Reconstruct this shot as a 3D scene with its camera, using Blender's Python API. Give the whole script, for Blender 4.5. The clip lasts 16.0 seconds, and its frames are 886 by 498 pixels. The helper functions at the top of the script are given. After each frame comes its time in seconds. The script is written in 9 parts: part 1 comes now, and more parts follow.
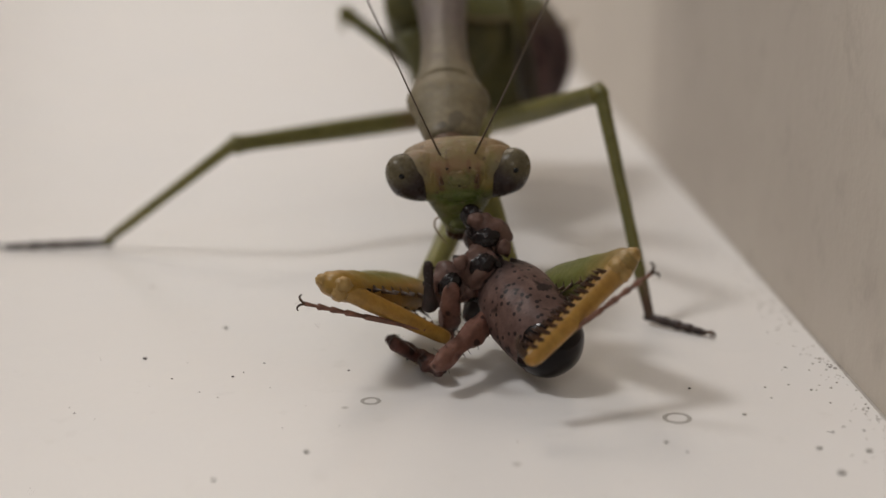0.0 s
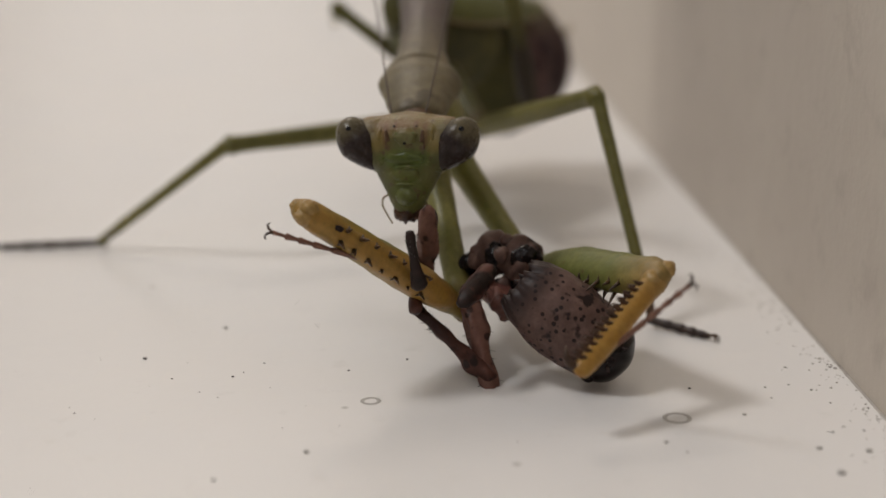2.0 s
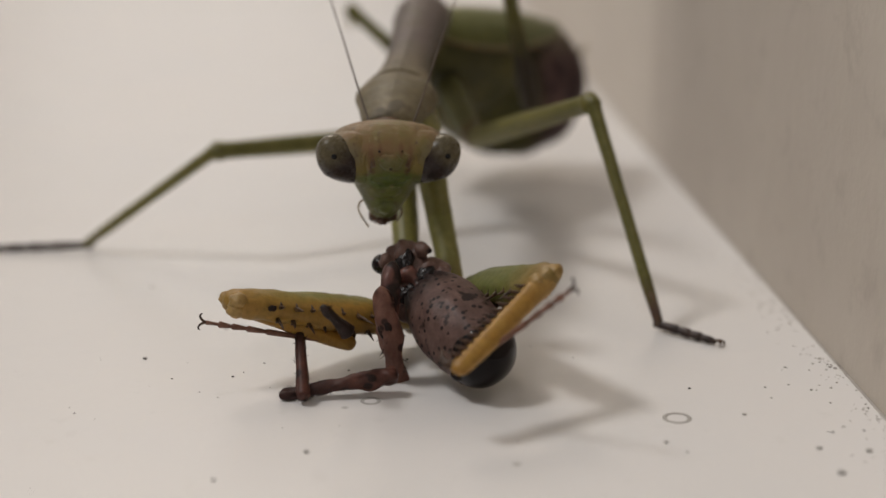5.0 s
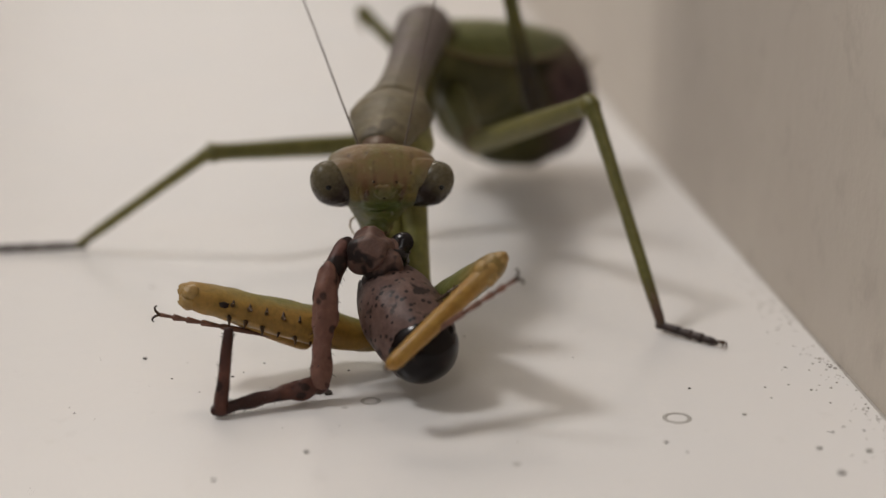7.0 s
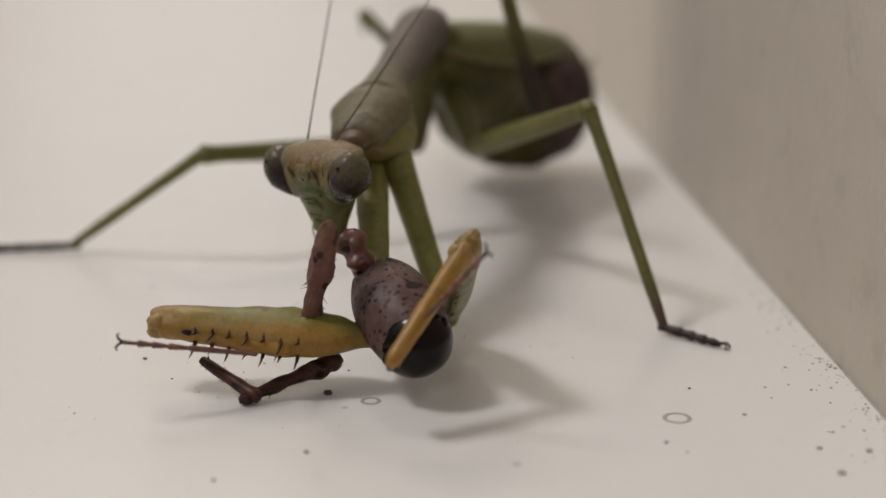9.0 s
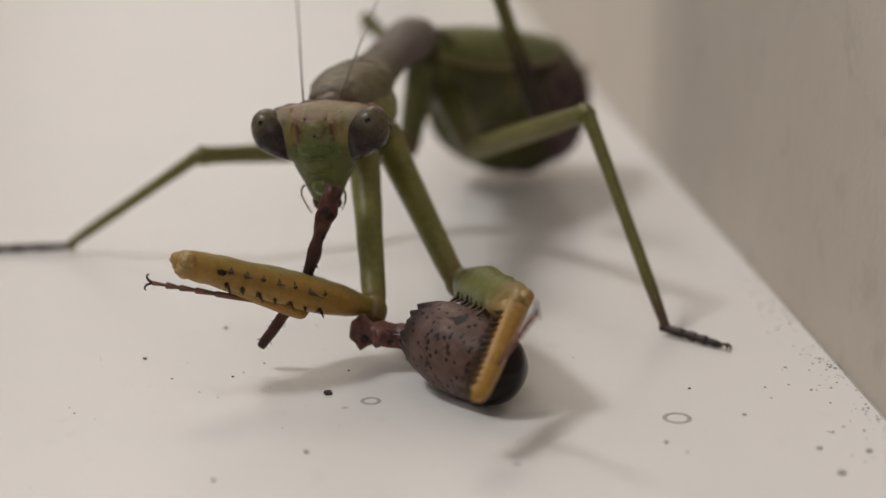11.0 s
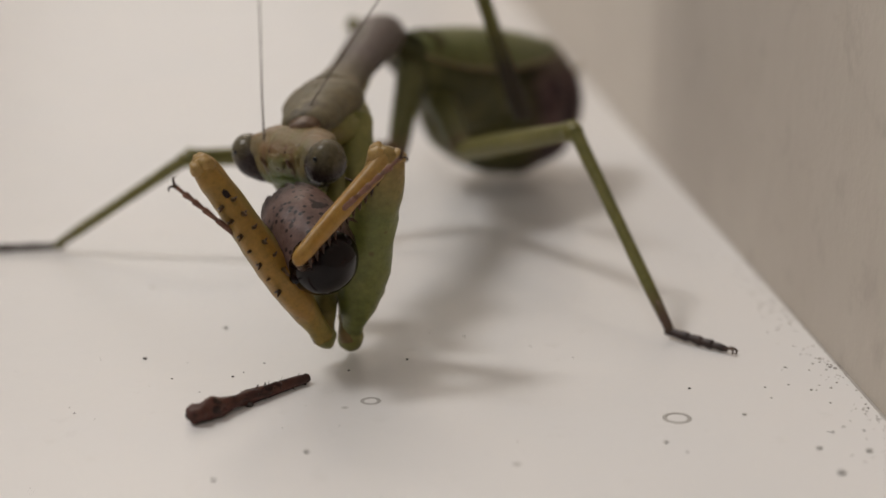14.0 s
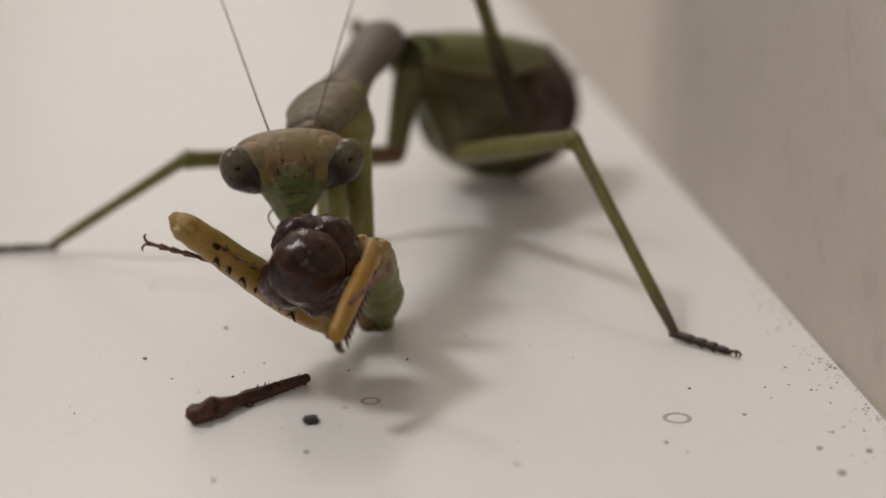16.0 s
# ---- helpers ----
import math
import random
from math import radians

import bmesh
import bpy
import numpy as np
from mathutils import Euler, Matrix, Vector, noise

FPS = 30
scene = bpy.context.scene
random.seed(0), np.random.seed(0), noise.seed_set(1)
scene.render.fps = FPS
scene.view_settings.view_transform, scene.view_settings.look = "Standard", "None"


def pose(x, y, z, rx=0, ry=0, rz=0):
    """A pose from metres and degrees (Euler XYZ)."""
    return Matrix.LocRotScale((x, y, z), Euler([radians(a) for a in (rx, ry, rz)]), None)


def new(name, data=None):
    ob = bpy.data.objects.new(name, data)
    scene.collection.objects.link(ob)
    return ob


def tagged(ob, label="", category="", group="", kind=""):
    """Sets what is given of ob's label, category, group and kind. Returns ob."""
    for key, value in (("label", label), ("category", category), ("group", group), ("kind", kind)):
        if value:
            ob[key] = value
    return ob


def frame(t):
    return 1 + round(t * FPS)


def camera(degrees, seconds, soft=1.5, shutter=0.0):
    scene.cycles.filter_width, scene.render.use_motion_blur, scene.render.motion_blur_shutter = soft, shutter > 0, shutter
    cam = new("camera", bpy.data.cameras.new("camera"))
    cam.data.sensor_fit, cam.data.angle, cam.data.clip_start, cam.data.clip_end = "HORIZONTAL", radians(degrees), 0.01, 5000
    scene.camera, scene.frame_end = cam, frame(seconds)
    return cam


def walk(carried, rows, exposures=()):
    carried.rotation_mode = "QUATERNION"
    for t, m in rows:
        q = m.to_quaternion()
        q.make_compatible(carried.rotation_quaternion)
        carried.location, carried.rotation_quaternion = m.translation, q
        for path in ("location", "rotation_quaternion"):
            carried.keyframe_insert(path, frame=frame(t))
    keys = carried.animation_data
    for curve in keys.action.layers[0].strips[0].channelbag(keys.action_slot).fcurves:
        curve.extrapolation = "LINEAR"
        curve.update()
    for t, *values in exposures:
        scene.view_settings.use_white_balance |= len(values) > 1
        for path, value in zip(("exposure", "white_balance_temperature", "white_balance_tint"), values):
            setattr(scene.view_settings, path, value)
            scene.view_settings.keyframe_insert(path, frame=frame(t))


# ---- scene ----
cam = camera(34, 16.0, soft=1.5)
walk(cam, [(0, pose(0, 0, 0.0266, 74.4, 0, 0)), (16, pose(0, 0, 0.0266, 74.4, 0, 0))])
cam.data.dof.use_dof = True
cam.data.dof.focus_distance = 0.0735
cam.data.dof.aperture_fstop = 28.0
scene.view_settings.exposure = 0.0

# ---- light ----
world = bpy.data.worlds.new("room_light")
scene.world = world
world.use_nodes = True
world.node_tree.nodes["Background"].inputs[0].default_value = (0.95, 0.93, 0.9, 1)
world.node_tree.nodes["Background"].inputs[1].default_value = 0.008


def bulb(name, place, radius, watts, colour):
    data = bpy.data.lights.new(name, "POINT")
    data.shadow_soft_size, data.energy, data.color = radius, watts, colour
    ob = new(name, data)
    ob.location = place
    return ob


bulb("overhead_bulb_light", (-0.62, 0.12, 0.96), 0.11, 17.6, (1.0, 0.975, 0.965))
bulb("front_bulb_light", (-0.09, -0.55, 0.464), 0.04, 1.6, (0.98, 0.97, 0.97))
bulb("rear_bulb_light", (-0.13, 0.56, 0.5), 0.075, 2.2, (1.0, 0.88, 0.76))
# The last one is added without a seen source, for sheen on the far board.
bulb("low_sheen_light", (-0.1, 0.64, 0.1), 0.09, 0.07, (1.0, 0.98, 0.97))


# ---- materials ----
def nodes_of(name, rough=0.5, spec=0.5):
    m = bpy.data.materials.new(name)
    m.use_nodes = True
    nt = m.node_tree
    p = nt.nodes["Principled BSDF"]
    p.inputs["Roughness"].default_value = rough
    p.inputs["Specular IOR Level"].default_value = spec
    co = nt.nodes.new("ShaderNodeTexCoord")
    return m, nt, p, co.outputs["Object"]


def noise_of(nt, vec, scale, detail=4.0, rough=0.6):
    n = nt.nodes.new("ShaderNodeTexNoise")
    n.inputs["Scale"].default_value = scale
    n.inputs["Detail"].default_value = detail
    n.inputs["Roughness"].default_value = rough
    nt.links.new(vec, n.inputs["Vector"])
    return n.outputs["Fac"]


def spread(nt, value, lo, hi):
    n = nt.nodes.new("ShaderNodeMapRange")
    n.inputs["From Min"].default_value, n.inputs["From Max"].default_value = lo, hi
    nt.links.new(value, n.inputs["Value"])
    return n.outputs["Result"]


def blend(nt, fac, a, b, mode="MIX"):
    n = nt.nodes.new("ShaderNodeMix")
    n.data_type, n.blend_type = "RGBA", mode
    if isinstance(fac, float):
        n.inputs[0].default_value = fac
    else:
        nt.links.new(fac, n.inputs[0])
    for v, s in ((a, n.inputs[6]), (b, n.inputs[7])):
        if isinstance(v, tuple):
            s.default_value = (*v, 1)
        else:
            nt.links.new(v, s)
    return n.outputs[2]


def axis_of(nt, vec, axis):
    n = nt.nodes.new("ShaderNodeSeparateXYZ")
    nt.links.new(vec, n.inputs[0])
    return n.outputs[axis]


def relief(nt, p, value, strength, depth):
    n = nt.nodes.new("ShaderNodeBump")
    n.inputs["Strength"].default_value, n.inputs["Distance"].default_value = strength, depth
    nt.links.new(value, n.inputs["Height"])
    nt.links.new(n.outputs[0], p.inputs["Normal"])


def soft_flesh(p, weight, radius):
    p.inputs["Subsurface Weight"].default_value = weight
    p.inputs["Subsurface Radius"].default_value = (1.0, 0.6, 0.3)
    p.inputs["Subsurface Scale"].default_value = radius


def cuticle(name, a, b, rough=0.42, grad=None, speck=None, flesh=0.15, grain=900.0, blotch=None, spec=0.36):
    """Insect skin: two tones in patches, a third tone along one axis (axis, from, to in mm, colour), dark specks (scale, size, colour)."""
    m, nt, p, vec = nodes_of(name, rough, spec)
    col = blend(nt, spread(nt, noise_of(nt, vec, grain), 0.35, 0.65), a, b)
    grads = [grad] if isinstance(grad, tuple) else grad
    for grad in (grads or ()):
        z = spread(nt, axis_of(nt, vec, grad[0]), grad[1] / 1000, grad[2] / 1000)
        wob = nt.nodes.new("ShaderNodeMath")
        wob.operation = "MULTIPLY_ADD"
        wob.use_clamp = True
        nt.links.new(noise_of(nt, vec, 1400.0), wob.inputs[0])
        wob.inputs[1].default_value = 0.3
        sh = nt.nodes.new("ShaderNodeMath")
        sh.operation = "SUBTRACT"
        nt.links.new(z, sh.inputs[0])
        sh.inputs[1].default_value = 0.15
        nt.links.new(sh.outputs[0], wob.inputs[2])
        col = blend(nt, wob.outputs[0], col, grad[3])
    if speck:
        v = nt.nodes.new("ShaderNodeTexVoronoi")
        v.inputs["Scale"].default_value = speck[0]
        nt.links.new(vec, v.inputs["Vector"])
        size = nt.nodes.new("ShaderNodeMath")
        size.operation = "MULTIPLY_ADD"
        nt.links.new(noise_of(nt, vec, speck[0] * 0.4, 1.0), size.inputs[0])
        size.inputs[1].default_value = 0.35
        nt.links.new(v.outputs["Distance"], size.inputs[2])
        col = blend(nt, spread(nt, size.outputs[0], speck[1] + 0.06, speck[1] - 0.02), col, speck[2])
    if blotch:
        col = blend(nt, spread(nt, noise_of(nt, vec, blotch[0], 3.0), blotch[1], blotch[1] + 0.05), col, blotch[2])
    mott = nt.nodes.new("ShaderNodeMapRange")
    mott.inputs["From Min"].default_value, mott.inputs["From Max"].default_value = 0.3, 0.7
    mott.inputs["To Min"].default_value, mott.inputs["To Max"].default_value = 0.0, 0.5
    nt.links.new(noise_of(nt, vec, 2600.0, 6.0, 0.7), mott.inputs["Value"])
    col = blend(nt, mott.outputs[0], col, tuple(c * 0.35 for c in a))
    nt.links.new(col, p.inputs["Base Color"])
    soft_flesh(p, flesh * 0.4, 0.0004)
    relief(nt, p, noise_of(nt, vec, 3000.0, 5.0, 0.6), 0.3 if rough > 0.2 else 0.05, 0.00007)
    r = spread(nt, noise_of(nt, vec, 2200.0), 0.2, 0.8)
    lo = nt.nodes.new("ShaderNodeMapRange")
    lo.inputs["To Min"].default_value, lo.inputs["To Max"].default_value = rough - 0.1, rough + 0.14
    nt.links.new(r, lo.inputs["Value"])
    nt.links.new(lo.outputs[0], p.inputs["Roughness"])
    return m


GREEN = cuticle("leg_green", (0.148, 0.135, 0.031), (0.196, 0.172, 0.048))
LEGTIP = cuticle("leg_green_brown_end", (0.133, 0.126, 0.031), (0.181, 0.164, 0.048), grad=(2, 10.6, 12.8, (0.091, 0.048, 0.035)))
COXA = cuticle("coxa_green", (0.185, 0.178, 0.042), (0.24, 0.217, 0.064), grad=(2, 2.2, -0.4, (0.19, 0.115, 0.04)))
FEMUR = cuticle("raptorial_green_ochre", (0.19, 0.175, 0.032), (0.24, 0.205, 0.045), rough=0.4, grad=[(2, 3.6, 0.2, (0.37, 0.205, 0.04)), (0, 0.35, 1.35, (0.36, 0.19, 0.036))], flesh=0.2, speck=(700.0, 0.2, (0.15, 0.09, 0.025)))
FEMUR_GREEN = cuticle("raptorial_green_fresh", (0.135, 0.15, 0.034), (0.185, 0.185, 0.048), rough=0.38, grad=(2, 3.2, 0.0, (0.30, 0.185, 0.055)), flesh=0.2, speck=(700.0, 0.19, (0.12, 0.08, 0.025)))
TIBIA = cuticle("raptorial_yellow", (0.35, 0.175, 0.026), (0.42, 0.24, 0.05), rough=0.38, flesh=0.2, grad=(2, 2.0, -0.4, (0.40, 0.26, 0.09)))
TARSUS = cuticle("tarsus_brown", (0.26, 0.12, 0.08), (0.12, 0.06, 0.04), grain=1600.0)
FOOT = cuticle("foot_dark_brown", (0.028, 0.017, 0.014), (0.065, 0.036, 0.027), grain=1600.0, flesh=0.0)
SPINE = cuticle("spine_black", (0.03, 0.015, 0.01), (0.10, 0.05, 0.02), rough=0.35, flesh=0.0)
TOOTH = cuticle("tooth_brown", (0.085, 0.036, 0.014), (0.025, 0.012, 0.008), rough=0.35, flesh=0.0, grain=1600.0)
HIPDARK = cuticle("leg_green_dark_base", (0.12, 0.112, 0.03), (0.16, 0.145, 0.045), rough=0.55, spec=0.2, grad=(2, 3.0, 7.0, (0.03, 0.019, 0.016)))
MIDBROWN = cuticle("leg_green_brown_base", (0.133, 0.126, 0.031), (0.181, 0.164, 0.048), grad=(2, 11.2, 14.8, (0.16, 0.075, 0.04)))
PRONOTUM = cuticle("pronotum_tan", (0.128, 0.105, 0.055), (0.205, 0.162, 0.09), grad=(2, 6.0, 13.0, (0.118, 0.088, 0.079)), speck=(1100.0, 0.24, (0.08, 0.055, 0.04)), grain=420.0, blotch=(300.0, 0.57, (0.10, 0.08, 0.048)), rough=0.5)
NECK = cuticle("neck_brown", (0.10, 0.055, 0.03), (0.16, 0.09, 0.045))

SHIELD = cuticle("face_shield_green", (0.085, 0.116, 0.022), (0.128, 0.146, 0.034), rough=0.3, speck=(1400.0, 0.2, (0.05, 0.06, 0.02)))
CLYPEUS = cuticle("clypeus_pale", (0.155, 0.165, 0.05), (0.115, 0.14, 0.034), rough=0.28)
MANDIBLE = cuticle("mandible_brown", (0.05, 0.02, 0.012), (0.12, 0.05, 0.02), rough=0.3, flesh=0.0)
PALP = cuticle("palp_pale", (0.42, 0.33, 0.22), (0.50, 0.42, 0.28), rough=0.3)
EYE = cuticle("eye_two_tone", (0.031, 0.021, 0.02), (0.048, 0.035, 0.032), rough=0.24, grad=(2, 0.35, 1.1, (0.135, 0.112, 0.066)), spec=0.19, flesh=0.0, grain=450.0)
PUPIL = cuticle("pupil_black", (0.004, 0.003, 0.003), (0.008, 0.006, 0.006), rough=0.2, flesh=0.0)
ANTENNA = cuticle("antenna_brown", (0.10, 0.07, 0.05), (0.06, 0.04, 0.03), flesh=0.0)
# Leg-base green, darkened in its colour for the shade under the body.
HIPSHADED = cuticle("hip_green_shaded", (0.10, 0.098, 0.03), (0.14, 0.13, 0.045), grad=(2, 1.6, -0.4, (0.14, 0.08, 0.04)))
WING = cuticle("wing_green", (0.12, 0.13, 0.034), (0.155, 0.16, 0.048), rough=0.5)
MARGIN = cuticle("wing_margin_tan", (0.29, 0.22, 0.11), (0.24, 0.18, 0.085))
SHELL = cuticle("cricket_shell_pink_brown", (0.118, 0.067, 0.055), (0.192, 0.117, 0.097), rough=0.46, speck=(2500.0, 0.42, (0.010, 0.006, 0.006)), flesh=0.1, grad=(2, -3.4, -4.7, (0.022, 0.013, 0.012)), blotch=(600.0, 0.565, (0.016, 0.009, 0.008)), spec=0.24)
HEADBLACK = cuticle("cricket_head_black", (0.005, 0.003, 0.003), (0.014, 0.006, 0.005), rough=0.13, flesh=0.0, spec=0.2)
GUT = cuticle("cricket_flesh_brown", (0.022, 0.009, 0.007), (0.08, 0.034, 0.024), rough=0.22, flesh=0.1, grain=800.0, spec=0.27, speck=(1500.0, 0.3, (0.012, 0.006, 0.005)))
BLOTCH = cuticle("cricket_thorax_blotched", (0.118, 0.064, 0.05), (0.19, 0.112, 0.088), rough=0.4, blotch=(420.0, 0.555, (0.012, 0.008, 0.008)), spec=0.26)
PATCH = cuticle("cricket_black_patch", (0.008, 0.005, 0.005), (0.018, 0.010, 0.009), rough=0.22, flesh=0.0, spec=0.3)
CRLEG = cuticle("cricket_leg_brown", (0.125, 0.05, 0.036), (0.062, 0.026, 0.02), rough=0.42, grad=(2, 1.6, 4.0, (0.04, 0.019, 0.016)), speck=(1000.0, 0.42, (0.016, 0.009, 0.008)), spec=0.22)
CRFEMUR = cuticle("cricket_femur_red_brown", (0.235, 0.118, 0.088), (0.145, 0.066, 0.05), rough=0.45, speck=(900.0, 0.34, (0.03, 0.015, 0.012)), blotch=(600.0, 0.575, (0.028, 0.014, 0.011)), spec=0.22)
CRDARK = cuticle("cricket_leg_black", (0.012, 0.007, 0.006), (0.04, 0.02, 0.015), rough=0.5, flesh=0.0, spec=0.25)
STUMP = cuticle("cricket_stump_pink", (0.225, 0.095, 0.072), (0.11, 0.045, 0.036), rough=0.35, flesh=0.2, speck=(900.0, 0.36, (0.02, 0.01, 0.009)), blotch=(700.0, 0.57, (0.018, 0.01, 0.008)))
CRHIP = cuticle("cricket_leg_black_patched", (0.15, 0.066, 0.052), (0.09, 0.038, 0.03), rough=0.45, blotch=(300.0, 0.44, (0.010, 0.007, 0.006)), spec=0.22)
GREY = cuticle("crumb_grey", (0.12, 0.12, 0.11), (0.05, 0.05, 0.045), rough=0.6, flesh=0.0)

def zone(nt, vec, cx, cz, rx, rz, soft=0.35):
    """A soft oval patch on both sides of the face, in millimetres from its middle."""
    size = nt.nodes.new("ShaderNodeVectorMath")
    size.operation = "ABSOLUTE"
    nt.links.new(vec, size.inputs[0])
    split = nt.nodes.new("ShaderNodeSeparateXYZ")
    nt.links.new(size.outputs[0], split.inputs[0])
    join = nt.nodes.new("ShaderNodeCombineXYZ")
    nt.links.new(split.outputs[0], join.inputs[0])
    nt.links.new(axis_of(nt, vec, 2), join.inputs[2])
    shift = nt.nodes.new("ShaderNodeVectorMath")
    shift.operation = "SUBTRACT"
    nt.links.new(join.outputs[0], shift.inputs[0])
    shift.inputs[1].default_value = (cx / 1000, 0, cz / 1000)
    squash = nt.nodes.new("ShaderNodeVectorMath")
    squash.operation = "MULTIPLY"
    nt.links.new(shift.outputs[0], squash.inputs[0])
    squash.inputs[1].default_value = (1000 / rx, 0, 1000 / rz)
    far = nt.nodes.new("ShaderNodeVectorMath")
    far.operation = "LENGTH"
    nt.links.new(squash.outputs[0], far.inputs[0])
    wob = nt.nodes.new("ShaderNodeMath")
    wob.operation = "MULTIPLY_ADD"
    nt.links.new(noise_of(nt, vec, 1300.0, 3.0), wob.inputs[0])
    wob.inputs[1].default_value = 0.9
    nt.links.new(far.outputs["Value"], wob.inputs[2])
    return spread(nt, wob.outputs[0], 1.45 + soft, 1.45 - soft)


def part_of(nt, value, share):
    n = nt.nodes.new("ShaderNodeMath")
    n.operation = "MULTIPLY"
    nt.links.new(value, n.inputs[0])
    n.inputs[1].default_value = share
    return n.outputs[0]


def head_skin():
    """Olive green below with side shading painted on the cheeks, a bright green brow, pinkish tan above with yellow
    patches and red-brown grooves.
    """
    m, nt, p, vec = nodes_of("head_tan_green", 0.36, 0.42)
    low = blend(nt, spread(nt, noise_of(nt, vec, 900.0), 0.35, 0.65), (0.082, 0.092, 0.018), (0.13, 0.128, 0.03))
    high = blend(nt, spread(nt, noise_of(nt, vec, 520.0, 3.0), 0.42, 0.58), (0.205, 0.122, 0.052), (0.178, 0.136, 0.043))
    z = spread(nt, axis_of(nt, vec, 2), -0.0003, 0.0013)
    wob = nt.nodes.new("ShaderNodeMath")
    wob.operation = "MULTIPLY_ADD"
    wob.use_clamp = True
    nt.links.new(noise_of(nt, vec, 700.0), wob.inputs[0])
    wob.inputs[1].default_value = 0.9
    sh = nt.nodes.new("ShaderNodeMath")
    sh.operation = "SUBTRACT"
    nt.links.new(z, sh.inputs[0])
    sh.inputs[1].default_value = 0.45
    nt.links.new(sh.outputs[0], wob.inputs[2])
    col = blend(nt, wob.outputs[0], low, high)
    # The zone at (1.7, -1.2) is the cheeks' side shading, mixed into the colour.
    for cx, cz, rx, rz, share, tint in ((1.5, 0.5, 0.45, 0.6, 0.6, (0.235, 0.165, 0.045)), (2.4, 0.95, 0.8, 0.55, 0.75, (0.178, 0.152, 0.084)), (1.7, -1.2, 0.6, 0.9, 0.5, (0.085, 0.078, 0.028)),
                                        (0.0, 0.55, 0.75, 0.55, 0.75, (0.14, 0.137, 0.05)), (0.0, -0.45, 1.25, 0.5, 0.7, (0.09, 0.135, 0.022)), (0.0, -2.0, 0.7, 0.9, 0.6, (0.125, 0.15, 0.032)),
                                        (1.05, 0.8, 0.16, 0.6, 0.45, (0.15, 0.055, 0.025)), (0.55, 1.3, 0.12, 0.25, 0.5, (0.12, 0.045, 0.02)), (0.9, 0.15, 0.12, 0.16, 0.6, (0.09, 0.04, 0.02))):
        col = blend(nt, part_of(nt, zone(nt, vec, cx, cz, rx, rz), share), col, tint)
    col = blend(nt, spread(nt, noise_of(nt, vec, 2400.0, 4.0), 0.6, 0.72), col, (0.10, 0.06, 0.03))
    col = blend(nt, part_of(nt, spread(nt, noise_of(nt, vec, 1900.0, 5.0, 0.7), 0.6, 0.72), 0.7), col, (0.33, 0.27, 0.14))
    nt.links.new(col, p.inputs["Base Color"])
    soft_flesh(p, 0.06, 0.0004)
    relief(nt, p, noise_of(nt, vec, 1300.0, 6.0, 0.65), 0.7, 0.00022)
    lo = nt.nodes.new("ShaderNodeMapRange")
    lo.inputs["To Min"].default_value, lo.inputs["To Max"].default_value = 0.16, 0.55
    nt.links.new(noise_of(nt, vec, 1500.0), lo.inputs["Value"])
    nt.links.new(lo.outputs[0], p.inputs["Roughness"])
    return m


def abdomen_skin():
    """Olive green in folds, purple-brown towards the hind end, greyish tan on top of it."""
    m, nt, p, vec = nodes_of("abdomen_green_purple", 0.55, 0.2)
    col = blend(nt, spread(nt, noise_of(nt, vec, 330.0), 0.36, 0.64), (0.05, 0.048, 0.015), (0.092, 0.084, 0.026))
    wave = nt.nodes.new("ShaderNodeTexWave")
    wave.inputs["Scale"].default_value, wave.inputs["Distortion"].default_value = 75.0, 2.5
    nt.links.new(vec, wave.inputs["Vector"])
    col = blend(nt, part_of(nt, wave.outputs["Fac"], 0.3), col, (0.045, 0.038, 0.016))
    wob = nt.nodes.new("ShaderNodeMath")
    wob.operation = "MULTIPLY_ADD"
    nt.links.new(noise_of(nt, vec, 260.0, 3.0), wob.inputs[0])
    wob.inputs[1].default_value = 0.004
    nt.links.new(axis_of(nt, vec, 0), wob.inputs[2])
    rear = spread(nt, wob.outputs[0], 0.0035, 0.0058)
    plum = blend(nt, spread(nt, noise_of(nt, vec, 620.0, 3.0), 0.4, 0.62), (0.032, 0.017, 0.018), (0.105, 0.062, 0.058))
    col = blend(nt, rear, col, plum)
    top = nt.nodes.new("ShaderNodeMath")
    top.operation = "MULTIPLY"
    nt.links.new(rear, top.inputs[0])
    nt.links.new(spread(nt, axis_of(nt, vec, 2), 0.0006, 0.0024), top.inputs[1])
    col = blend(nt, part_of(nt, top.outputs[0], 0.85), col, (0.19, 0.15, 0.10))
    nt.links.new(col, p.inputs["Base Color"])
    relief(nt, p, noise_of(nt, vec, 1500.0, 4.0), 0.4, 0.0002)
    return m


ABDOMEN = abdomen_skin()
FACE = head_skin()


